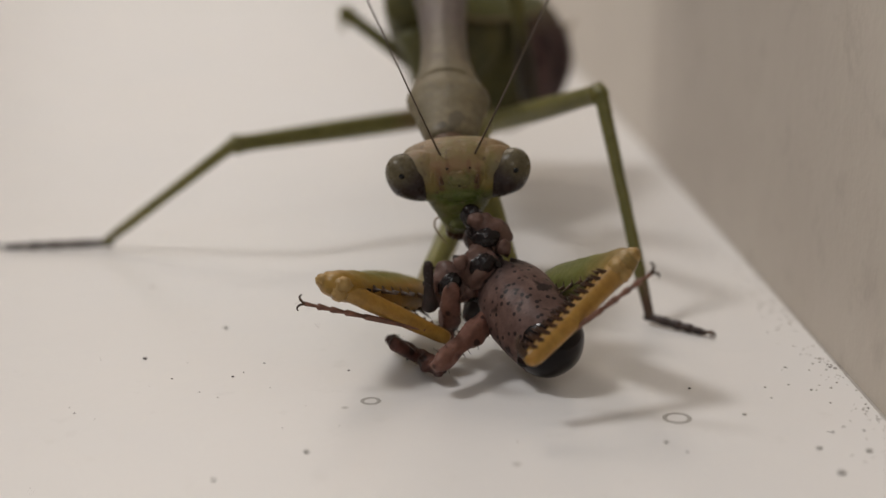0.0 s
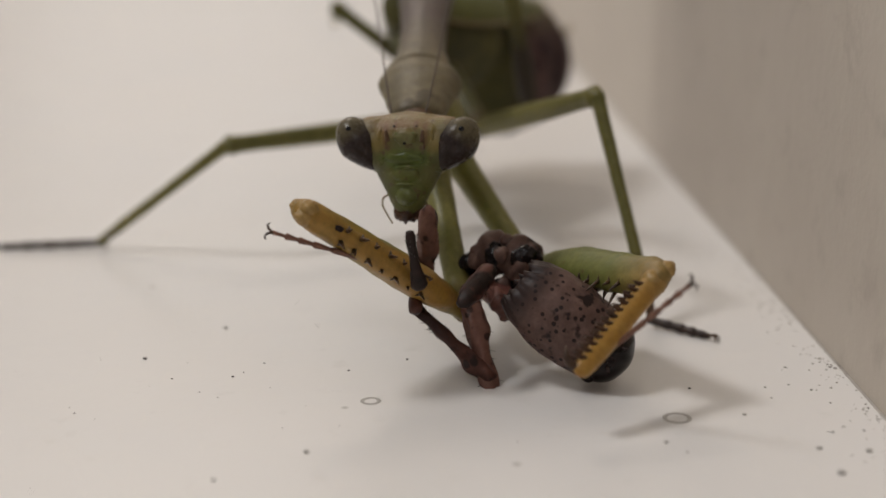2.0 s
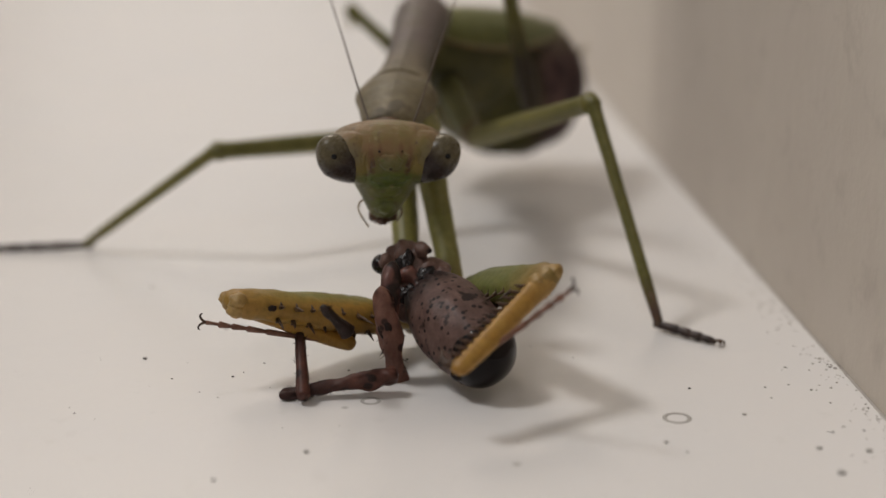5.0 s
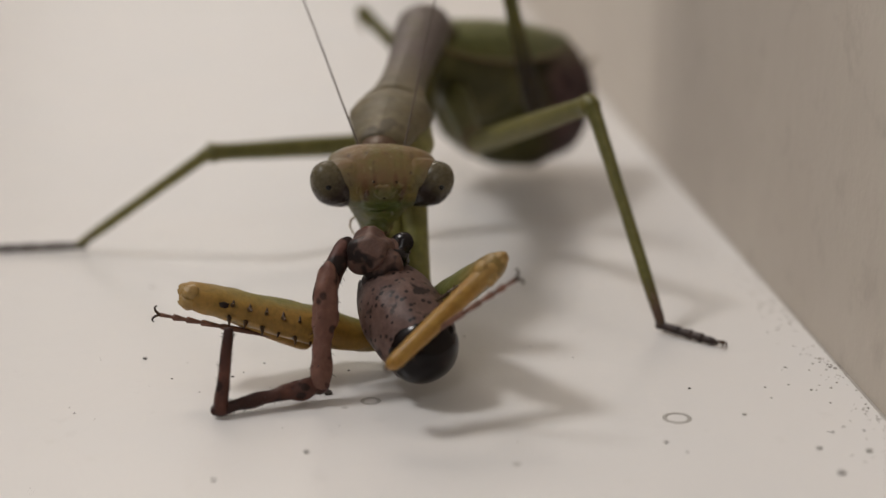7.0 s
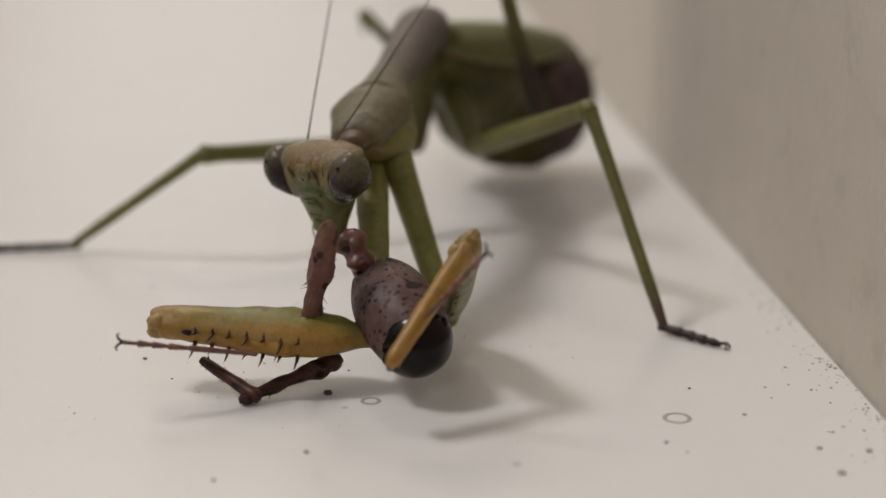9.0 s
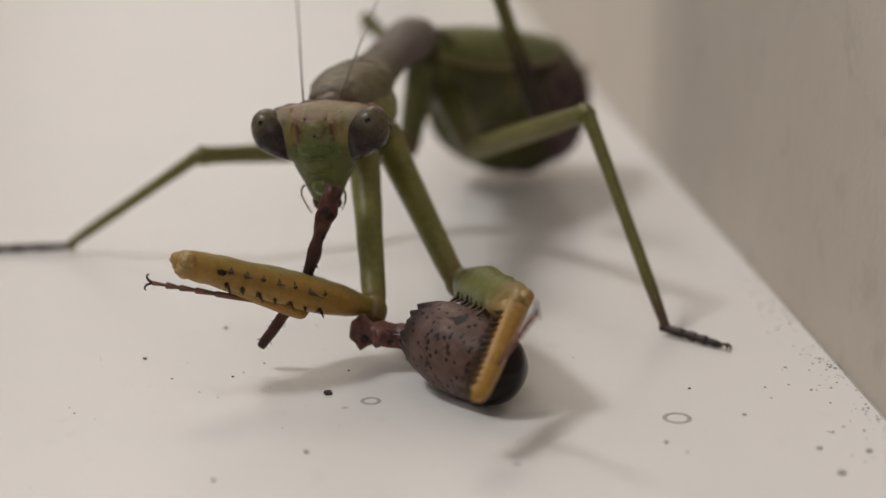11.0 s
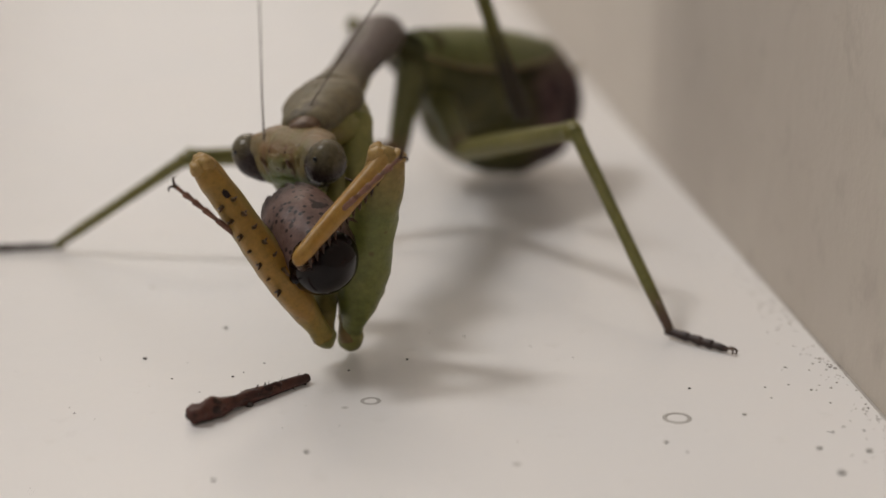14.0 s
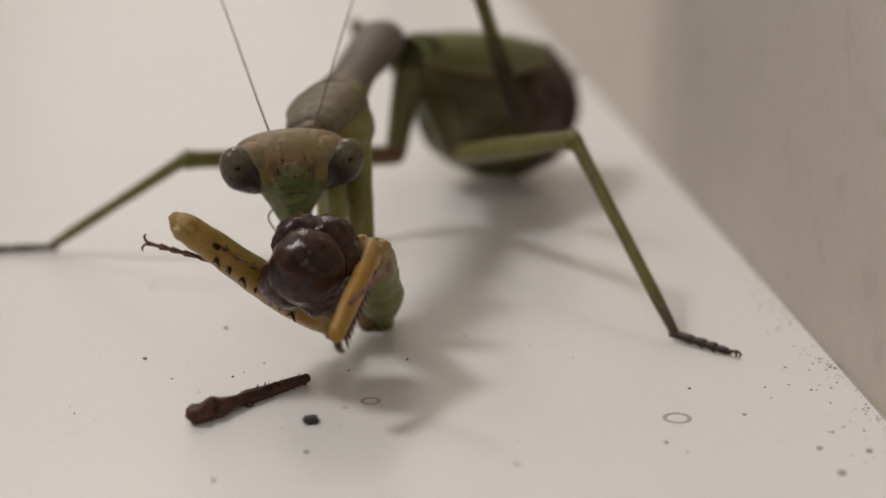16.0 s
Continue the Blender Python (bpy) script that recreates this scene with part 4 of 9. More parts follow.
def motions():
    walk(things["mantis"], [(0, mm(2.96, 104.56, 0, 0.0, -0.0, 0.0)), (0.5, mm(2.9, 104.56, 0, 0.0, -0.0, 0.0)), (1, mm(2.84, 104.56, 0, 0.0, -0.0, 0.0)), (1.5, mm(2.7, 104.54, 0, 0.0, -0.0, 0.0)), (2, mm(2.55, 104.52, 0, 0.0, -0.0, 0.0)), (2.5, mm(2.5, 104.51, 0, 0.0, -0.0, 0.0)), (3, mm(2.45, 104.5, 0, 0.0, -0.0, 0.0)), (3.5, mm(2.4, 104.48, 0, 0.0, -0.0, 0.0)), (4, mm(2.35, 104.47, 0, 0.0, -0.0, 0.0)), (4.2, mm(2.35, 104.47, 0, 0.0, -0.0, 0.0)), (5.2, mm(3.34, 104.16, 0, 0.0, -0.0, 0.0)), (6.3, mm(3.61, 104.08, 0, 0.0, -0.0, 0.0)), (6.5, mm(3.66, 104.06, 0, 0.0, -0.0, 0.0)), (7, mm(3.68, 104.05, 0, 0.0, -0.0, 0.0)), (7.5, mm(3.69, 104.04, 0, 0.0, -0.0, 0.0)), (8, mm(3.71, 104.03, 0, 0.0, -0.0, 0.0)), (8.5, mm(3.72, 104.02, 0, 0.0, -0.0, 0.0)), (9, mm(3.74, 104.01, 0, 0.0, -0.0, 0.0)), (9.2, mm(3.7, 104, 0, 0.0, -0.0, 0.0)), (9.75, mm(3.57, 103.97, 0, 0.0, -0.0, 0.0)), (10.2, mm(3.47, 103.95, 0, 0.0, -0.0, 0.0)), (11.5, mm(3.17, 103.9, 0, 0.0, -0.0, 0.0)), (12, mm(2.64, 104.03, 0, 0.0, -0.0, 0.0)), (12.5, mm(2.84, 103.93, 0, 0.0, -0.0, 0.0)), (13, mm(2.8, 103.92, 0, 0.0, -0.0, 0.0)), (13.5, mm(2.76, 103.91, 0, 0.0, -0.0, 0.0)), (14, mm(2.72, 103.9, 0, 0.0, -0.0, 0.0)), (14.5, mm(2.67, 103.87, 0, 0.0, -0.0, 0.0)), (15, mm(2.62, 103.85, 0, 0.0, -0.0, 0.0)), (15.5, mm(2.56, 103.83, 0, 0.0, -0.0, 0.0)), (16, mm(2.51, 103.81, 0, 0.0, -0.0, 0.0))])
    walk(things["cricket"], [(0, mm(5.33, 69.52, 2.28, 0.0, -0.0, 0.0)), (0.5, mm(4.76, 69.58, 2.5, 0.0, -0.0, 0.0)), (1, mm(4.84, 69.57, 2.44, 0.0, -0.0, 0.0)), (1.5, mm(5.83, 68.44, 2, 0.0, -0.0, 0.0)), (2, mm(7.94, 69.71, 2, 0.0, -0.0, 0.0)), (2.5, mm(7.26, 70.14, 2, 0.0, -0.0, 0.0)), (3, mm(7.58, 70.53, 2.17, 0.0, -0.0, 0.0)), (3.5, mm(7.32, 69.28, 2, 0.0, -0.0, 0.0)), (4, mm(6.5, 68.02, 2, 0.0, -0.0, 0.0)), (4.2, mm(6.5, 68.02, 2, 0.0, -0.0, 0.0)), (5.2, mm(0.96, 68.21, 2.34, 0.0, -0.0, 0.0)), (6.3, mm(0.06, 67.57, 2.75, 0.0, -0.0, 0.0)), (6.5, mm(-0.78, 67.56, 2.7, 0.0, -0.0, 0.0)), (7, mm(-1.06, 67.56, 2.7, 0.0, -0.0, 0.0)), (7.5, mm(-0.7, 67.51, 2.51, 0.0, -0.0, 0.0)), (8, mm(-0.42, 67.6, 2.83, 0.0, -0.0, 0.0)), (8.5, mm(-0.64, 67.37, 2.03, 0.0, -0.0, 0.0)), (9, mm(-1.34, 67.64, 2.97, 0.0, -0.0, 0.0)), (9.2, mm(1.44, 66.78, 1.66, 0.0, -0.0, 0.0)), (10.2, mm(2.07, 66.73, 1.79, 0.0, -0.0, 0.0)), (11.5, mm(3.01, 66.65, 2, 0.0, -0.0, 0.0)), (12, mm(3.72, 70.51, 2.12, 0.0, -0.0, 0.0)), (12.5, mm(-4.13, 70.2, 4.71, 0.0, -0.0, 0.0)), (13, mm(-4.13, 70.3, 5.07, 0.0, -0.0, 0.0)), (13.5, mm(-6.91, 70.36, 5.29, 0.0, -0.0, 0.0)), (14, mm(-6.13, 70.65, 6.31, 0.0, -0.0, 0.0)), (14.5, mm(-6.7, 70.66, 6.37, 0.0, -0.0, 0.0)), (15, mm(-6.59, 69.51, 7.08, 0.0, -0.0, 0.0)), (15.5, mm(-7.43, 69.59, 7.35, 0.0, -0.0, 0.0)), (16, mm(-6.67, 69.36, 6.53, 0.0, -0.0, 0.0))])
    walk(things["dropped_leg"], [(0, mm(-0.26, 69.65, 0.89, 0.0, -0.0, 0.0)), (0.5, mm(-1.11, 68.47, 0.42, 0.0, -0.0, 0.0)), (1, mm(-1.56, 69.43, 0.42, 0.0, -0.0, 0.0)), (1.5, mm(2.34, 69.69, 1.03, 0.0, -0.0, 0.0)), (2, mm(2.25, 69.54, 0.47, 0.0, -0.0, 0.0)), (2.5, mm(2.46, 68.87, 0.42, 0.0, -0.0, 0.0)), (3, mm(2.54, 69.57, 0.61, 0.0, -0.0, 0.0)), (3.5, mm(2.91, 69.73, 1.17, 0.0, -0.0, 0.0)), (4, mm(2.48, 69.85, 1.59, 0.0, -0.0, 0.0)), (4.2, mm(2.48, 69.85, 1.59, 0.0, -0.0, 0.0)), (5.2, mm(-3.78, 67.68, 0.89, 0.0, -0.0, 0.0)), (6.3, mm(-4.97, 67.03, 0.8, 0.0, -0.0, 0.0)), (6.5, mm(-5.69, 67, 0.69, 0.0, -0.0, 0.0)), (7, mm(-6.08, 67.07, 0.95, 0.0, -0.0, 0.0)), (7.5, mm(-5.83, 67.15, 1.22, 0.0, -0.0, 0.0)), (8, mm(-6.11, 67.34, 1.89, 0.0, -0.0, 0.0)), (8.5, mm(-6.66, 67.75, 3.37, 0.0, -0.0, 0.0)), (9, mm(-5.6, 69.73, 1.17, 0.0, -0.0, 0.0)), (9.2, mm(-5.63, 70.31, 2.5, 0.0, -0.0, 0.0)), (9.75, mm(-5.68, 71.58, 5.42, 0.0, -0.0, 0.0)), (10.2, mm(-5.73, 72.62, 7.81, 0.0, -0.0, 0.0)), (11.5, mm(-5.82, 73.03, 9.28, 0.0, -0.0, 0.0)), (12, mm(-10.23, 66.56, 0.5, 0.0, -0.0, 0.0)), (12.5, mm(-10.23, 66.56, 0.5, 0.0, -0.0, 0.0)), (13, mm(-11.75, 64.29, 0.5, 0.0, -0.0, 0.0)), (13.5, mm(-11.75, 64.29, 0.5, 0.0, -0.0, 0.0)), (14, mm(-11.75, 64.29, 0.5, 0.0, -0.0, 0.0)), (14.5, mm(-11.75, 64.29, 0.5, 0.0, -0.0, 0.0)), (15, mm(-11.75, 64.29, 0.5, 0.0, -0.0, 0.0)), (15.5, mm(-11.75, 64.29, 0.5, 0.0, -0.0, 0.0)), (16, mm(-11.75, 64.29, 0.5, 0.0, -0.0, 0.0))])
    walk(moving["head"], [(0, mm(-2.15, -29.01, 9.49, 25.0, -2.9, 1.6)), (0.5, mm(-2.07, -28.35, 9.56, 20.8, 2.1, 18.5)), (1, mm(-1.9, -28.58, 9.34, 23.2, 4.0, 33.1)), (1.5, mm(-4.4, -27.79, 8.8, 21.9, -8.3, -41.5)), (2, mm(-4.37, -28.92, 11.04, -5.7, -1.6, -8.7)), (2.5, mm(-4.34, -28.61, 12.07, 6.6, -0.8, -2.3)), (3, mm(-4.12, -28.52, 11.65, 21.0, -4.4, 5.1)), (3.5, mm(-4.43, -28.32, 11.7, 32.5, -2.6, 5.7)), (4, mm(-4.73, -28.42, 11.61, 10.5, -0.6, 6.9)), (4.2, mm(-4.73, -28.42, 11.61, 10.5, -0.6, 6.9)), (5.2, mm(-6.66, -28.62, 9.95, 27.1, 2.1, 10.4)), (6.3, mm(-8.39, -28.53, 8.97, 6.1, -17.4, -52.9)), (6.5, mm(-7.28, -28.69, 9.44, 30.5, 3.0, 11.0)), (7, mm(-7.02, -28.5, 9.08, 37.3, 2.5, 11.3)), (7.5, mm(-8.92, -29.51, 9.22, 5.1, 2.3, -20.4)), (8, mm(-9.5, -29.34, 9.33, 3.0, 2.1, -28.9)), (8.5, mm(-7.92, -28.72, 9.06, 21.6, 11.8, 7.0)), (9, mm(-10.22, -28.12, 9.39, 13.3, -5.0, -45.4)), (9.2, mm(-10.32, -28.09, 10.67, 12.5, 11.0, -31.4)), (10.2, mm(-9.91, -27.99, 10.82, 9.4, -5.0, -31.9)), (11.5, mm(-9.49, -27.82, 12.38, 0.9, -2.9, -6.9)), (12, mm(-8.95, -27.45, 13.1, 4.1, -3.4, -6.6)), (12.5, mm(-10, -27.76, 10.18, 23.9, -6.4, 20.5)), (13, mm(-9.68, -28.26, 10.79, 8.2, -9.0, 17.1)), (13.5, mm(-9.45, -28.04, 10.41, 35.9, 1.6, 14.2)), (14, mm(-10.85, -26.26, 9.78, 20.8, -3.8, -38.0)), (14.5, mm(-9.34, -28.51, 10.47, 42.6, -7.1, 15.1)), (15, mm(-9.26, -28.4, 10.07, 28.7, -0.6, 23.8)), (15.25, mm(-10.44, -27.28, 9.55, 11.9, -9.9, -14.5)), (15.5, mm(-11.62, -26.16, 9.03, 3.9, -27.4, -51.7)), (16, mm(-10.61, -27.83, 9.84, 23.2, -2.3, 11.8))])
    walk(moving["pronotum"], [(0, mm(-2.56, -25.82, 11.13, -71.5, -0.5, 1.6)), (0.5, mm(-2.87, -25.8, 11.19, -71.9, -0.3, 1.0)), (1, mm(-2.65, -25.84, 11.04, -71.7, -0.6, 1.8)), (1.5, mm(-3.45, -25.88, 10.83, -71.6, -0.0, 0.1)), (2, mm(-3.94, -25.8, 12.39, -76.7, 0.2, -0.8)), (2.5, mm(-4.27, -25.65, 13.58, -80.7, 0.3, -1.6)), (3, mm(-4.15, -25.76, 13.13, -80.0, 0.2, -1.2)), (3.5, mm(-4.35, -25.75, 13.13, -80.6, 0.3, -1.6)), (4, mm(-4.55, -25.79, 13.28, -81.7, 0.3, -2.0)), (4.2, mm(-4.55, -25.79, 13.28, -81.7, 0.3, -2.0)), (5.2, mm(-6.47, -25.5, 11.52, -80.8, 0.8, -4.7)), (6.5, mm(-7.06, -25.36, 10.98, -80.5, 0.9, -5.5)), (7, mm(-7.08, -25.39, 10.83, -80.1, 1.0, -5.5)), (7.5, mm(-8.03, -25.43, 10.68, -79.6, -2.4, -8.7)), (8, mm(-8.2, -25.41, 10.68, -79.7, -3.4, -9.2)), (8.5, mm(-8.06, -25.4, 10.68, -79.8, -3.5, -8.7)), (9, mm(-8.48, -25.27, 11.13, -81.2, -4.5, -9.7)), (10.2, mm(-8.91, -24.85, 12.42, -85.4, -5.2, -10.4)), (11.5, mm(-9.5, -25.09, 13.83, -89.6, -6.0, -10.0)), (12, mm(-8.62, -25.01, 14.58, -89.9, -7.0, -7.3)), (12.5, mm(-9.9, -25.28, 11.97, -84.1, -9.3, -8.3)), (13, mm(-9.91, -24.86, 12.39, -85.5, -10.5, -8.2)), (13.5, mm(-9.87, -24.96, 12, -84.8, -11.4, -8.1)), (14, mm(-10.21, -25.01, 11.79, -84.5, -11.3, -9.2)), (14.5, mm(-9.84, -24.93, 12, -85.3, -11.5, -8.2)), (15, mm(-9.95, -24.96, 11.79, -85.0, -11.4, -8.7)), (15.5, mm(-10.21, -25.02, 11.49, -84.4, -11.2, -9.6)), (16, mm(-9.75, -24.98, 11.58, -85.0, -11.4, -8.5))])
    walk(moving["thorax"], [(0, mm(0.4, 0, 11.73, 0.0, -0.0, 0.0)), (0.5, mm(0.4, 0, 11.73, 0.0, -0.0, 0.0)), (1, mm(0.4, 0, 11.73, 0.0, -0.0, 0.0)), (1.5, mm(0.55, 0, 11.57, 0.0, -0.0, 0.0)), (2, mm(0.7, 0, 11.41, 0.0, -0.0, 0.0)), (2.5, mm(0.85, 0, 11.26, 0.0, -0.0, 0.0)), (3, mm(1, 0, 11.11, 0.0, -0.0, 0.0)), (3.5, mm(1.05, 0, 11.01, 0.0, -0.0, 0.0)), (4, mm(1.1, 0, 10.91, 0.0, -0.0, 0.0)), (4.2, mm(1.1, 0, 10.91, 0.0, -0.0, 0.0)), (5.2, mm(1.4, 0, 9.4, 0.0, -0.0, 0.0)), (6.5, mm(1.5, 0, 8.85, 0.0, -0.0, 0.0)), (7, mm(1.5, 0, 8.81, 0.0, -0.0, 0.0)), (7.5, mm(1.5, 0, 8.77, 0.0, -0.0, 0.0)), (8, mm(1.5, 0, 8.74, 0.0, -0.0, 0.0)), (8.5, mm(1.5, 0, 8.7, 0.0, -0.0, 0.0)), (9, mm(1.5, 0, 8.66, 0.0, -0.0, 0.0)), (10.2, mm(1.5, 0, 8.47, 0.0, -0.0, 0.0)), (11.5, mm(1.5, 0, 8.26, 0.0, -0.0, 0.0)), (12, mm(1.5, 0, 8.74, 0.0, -0.0, 0.0)), (12.5, mm(1.5, 0, 8.38, 0.0, -0.0, 0.0)), (13, mm(1.5, 0, 8.34, 0.0, -0.0, 0.0)), (13.5, mm(1.5, 0, 8.3, 0.0, -0.0, 0.0)), (14, mm(1.5, 0, 8.26, 0.0, -0.0, 0.0)), (14.5, mm(1.5, 0, 8.18, 0.0, -0.0, 0.0)), (15, mm(1.5, 0, 8.1, 0.0, -0.0, 0.0)), (15.5, mm(1.5, 0, 8.03, 0.0, -0.0, 0.0)), (16, mm(1.5, 0, 7.95, 0.0, -0.0, 0.0))])
    walk(moving["fore_femur_l"], [(0, mm(-8.43, -34.74, 5.21, -107.9, 15.1, -29.4)), (0.5, mm(-10.74, -36.12, 3.97, -104.8, 9.1, -38.6)), (1, mm(-10.81, -35.99, 4.43, -105.7, 5.8, -47.0)), (1.5, mm(-10.25, -35.83, 4.97, -115.6, 3.7, -45.0)), (2, mm(-9.31, -35.65, 9.27, -125.8, 2.3, -63.0)), (2.5, mm(-10.34, -35.31, 6.72, -113.7, -0.9, -53.8)), (3, mm(-9.72, -34.95, 7.94, -117.9, 0.6, -57.0)), (3.5, mm(-9.49, -34.66, 5.21, -105.0, 3.3, -46.5)), (4, mm(-9.29, -34.88, 4.39, -97.5, 4.2, -42.5)), (4.2, mm(-9.29, -34.88, 4.39, -97.5, 4.2, -42.5)), (5.2, mm(-14.4, -34.57, 4.39, -106.8, 4.2, -61.8)), (6.3, mm(-15.16, -34.35, 4.88, -108.3, 2.3, -70.8)), (6.5, mm(-16.01, -34.47, 4.39, -108.3, 2.3, -70.8)), (7, mm(-16.37, -34.36, 4.75, -109.0, 1.5, -73.3)), (7.5, mm(-16.05, -34.16, 5.41, -111.3, -0.2, -70.6)), (8, mm(-16.21, -33.84, 6.53, -117.4, -7.2, -76.8)), (8.5, mm(-17.28, -33.85, 6.45, -110.6, -1.8, -94.7)), (9, mm(-17.95, -34.67, 3.49, -94.1, 15.8, -90.2)), (9.2, mm(-16.85, -34.9, 4.9, -105.2, 7.5, -70.5)), (10.2, mm(-16.35, -34.79, 5.69, -108.1, 5.8, -65.8)), (11.5, mm(-15.63, -34.65, 6.86, -112.6, 3.6, -58.5)), (12, mm(-13.57, -32.96, 5.95, -94.7, 38.1, -46.8)), (12.5, mm(-15.17, -34.74, 6.67, -110.1, 36.7, -43.8)), (13, mm(-15.21, -34.79, 6.45, -107.9, 34.2, -42.1)), (13.5, mm(-15.05, -35.68, 6.95, -108.9, 34.6, -32.8)), (14, mm(-14.62, -33.45, 11.19, -148.2, 2.2, -76.2)), (14.5, mm(-15.92, -34.25, 8.21, -127.6, 12.0, -52.2)), (15, mm(-15.74, -35.12, 8.73, -122.8, -4.4, -71.4)), (15.5, mm(-16.07, -35.09, 8.88, -131.7, -1.4, -71.6)), (16, mm(-15.22, -35.12, 8.6, -129.9, 8.8, -60.7))])
    walk(moving["fore_tibia_l"], [(0, mm(-8.43, -34.74, 5.21, 120.0, -2.7, 102.5)), (0.5, mm(-10.74, -36.12, 3.97, 118.0, -10.9, 100.3)), (1, mm(-10.81, -35.99, 4.43, 117.1, -14.6, 99.3)), (1.5, mm(-10.25, -35.83, 4.97, 116.8, 3.9, 108.3)), (2, mm(-9.31, -35.65, 9.27, 126.3, 0.6, 106.1)), (2.5, mm(-10.34, -35.31, 6.72, 114.5, 1.0, 108.1)), (3, mm(-9.72, -34.95, 7.94, 118.4, 1.9, 107.8)), (3.5, mm(-9.49, -34.66, 5.21, 119.3, -26.8, 102.5)), (4, mm(-9.29, -34.88, 4.39, 118.5, -30.1, 99.6)), (4.2, mm(-9.29, -34.88, 4.39, 118.5, -30.1, 99.6)), (5.2, mm(-14.4, -34.57, 4.39, 129.6, -41.0, 80.3)), (6.3, mm(-15.16, -34.35, 4.88, 177.2, -59.6, 22.9)), (6.5, mm(-16.01, -34.47, 4.39, 177.2, -59.6, 22.9)), (7, mm(-16.37, -34.36, 4.75, -160.3, -57.0, -3.2)), (7.5, mm(-16.05, -34.16, 5.41, -172.4, -59.3, 11.3)), (8, mm(-16.21, -33.84, 6.53, -126.4, -23.8, -53.2)), (8.25, mm(-16.74, -33.84, 6.49, 155.1, -44.8, 26.0)), (8.5, mm(-17.28, -33.85, 6.45, 109.6, 6.6, 72.2)), (9, mm(-17.95, -34.67, 3.49, 98.7, -13.8, 71.7)), (9.2, mm(-16.85, -34.9, 4.9, 117.8, -20.5, 84.3)), (10.2, mm(-16.35, -34.79, 5.69, 120.6, -23.2, 87.9)), (11.5, mm(-15.63, -34.65, 6.86, 124.6, -27.4, 93.1)), (12, mm(-13.57, -32.96, 5.95, 135.0, -30.0, 12.5)), (12.5, mm(-15.17, -34.74, 6.67, 131.3, -31.2, 14.6)), (13, mm(-15.21, -34.79, 6.45, 129.0, -32.7, 17.0)), (13.5, mm(-15.05, -35.68, 6.95, 121.5, -31.8, 18.3)), (13.75, mm(-14.84, -34.56, 9.07, 131.3, -12.5, 60.7)), (14, mm(-14.62, -33.45, 11.19, 151.3, -4.5, 103.8)), (14.5, mm(-15.92, -34.25, 8.21, 124.7, -6.7, 131.9)), (14.667, mm(-15.86, -34.54, 8.38, 149.7, -49.6, 83.6)), (14.833, mm(-15.8, -34.83, 8.56, -139.5, -42.5, -6.1)), (15, mm(-15.74, -35.12, 8.73, -124.6, 3.3, -47.0)), (15.5, mm(-16.07, -35.09, 8.88, -132.7, 8.0, -48.8)), (16, mm(-15.22, -35.12, 8.6, -128.6, 9.7, -49.5))])
    walk(moving["fore_tarsus_l"], [(0, mm(-3.9, -33.87, 2.56, -39.9, -66.9, 58.8)), (0.5, mm(-6.14, -35.05, 1.49, -42.9, -68.8, 65.5)), (1, mm(-6.17, -34.85, 2.06, -43.3, -68.7, 64.2)), (1.5, mm(-5.61, -34.73, 2.61, -50.1, -70.8, 69.3)), (2, mm(-5.11, -34.74, 6.14, -33.3, -63.8, 56.9)), (2.5, mm(-5.64, -34.06, 4.55, -55.1, -71.9, 72.6)), (3, mm(-5.16, -33.83, 5.44, -45.3, -69.4, 65.5)), (3.5, mm(-5.22, -32.63, 2.87, -45.5, -70.8, 74.3)), (4, mm(-4.9, -32.98, 2.15, -44.2, -70.1, 71.5)), (4.2, mm(-4.9, -32.98, 2.15, -44.2, -70.1, 71.5)), (5.2, mm(-9.91, -33.28, 1.79, -42.6, -68.4, 63.3)), (6.3, mm(-10.75, -33, 2.16, -40.0, -67.5, 62.7)), (6.5, mm(-11.62, -33.13, 1.65, -40.0, -67.5, 62.7)), (7, mm(-12.01, -33, 1.98, -38.8, -67.0, 61.8)), (7.5, mm(-11.66, -32.78, 2.68, -40.4, -67.8, 63.7)), (8, mm(-11.92, -32.5, 3.64, -41.4, -67.2, 57.5)), (8.5, mm(-12.58, -36.36, 4.68, -36.6, -65.6, 58.4)), (9, mm(-12.89, -36.88, 2.49, -49.5, -70.9, 71.0)), (9.2, mm(-13.73, -35.07, 3.12, -43.8, -69.4, 64.1)), (10.2, mm(-12.73, -34.32, 3.53, -44.5, -69.2, 62.9)), (11.5, mm(-11.27, -33.22, 4.15, -45.4, -68.8, 61.0)), (11.75, mm(-11.13, -34.84, 3.27, -9.6, -69.8, 77.5)), (12, mm(-10.99, -36.45, 2.39, 29.3, -74.1, 90.6)), (12.5, mm(-12.46, -38.38, 3.38, 12.2, -59.7, 102.0)), (13, mm(-12.32, -38.45, 3.35, 11.4, -60.2, 100.8)), (13.5, mm(-12.29, -39.8, 4.33, 13.3, -64.4, 99.0)), (14, mm(-12.17, -32.76, 6.53, -13.4, -47.3, 65.1)), (14.5, mm(-12.98, -31.06, 5.24, -18.6, -57.5, 67.4)), (15, mm(-12.74, -32.01, 5.75, -27.0, -69.8, 80.8)), (15.5, mm(-13.28, -31.94, 5.62, -22.9, -61.7, 68.3)), (16, mm(-12.5, -31.99, 5.39, -24.1, -64.0, 71.2))])
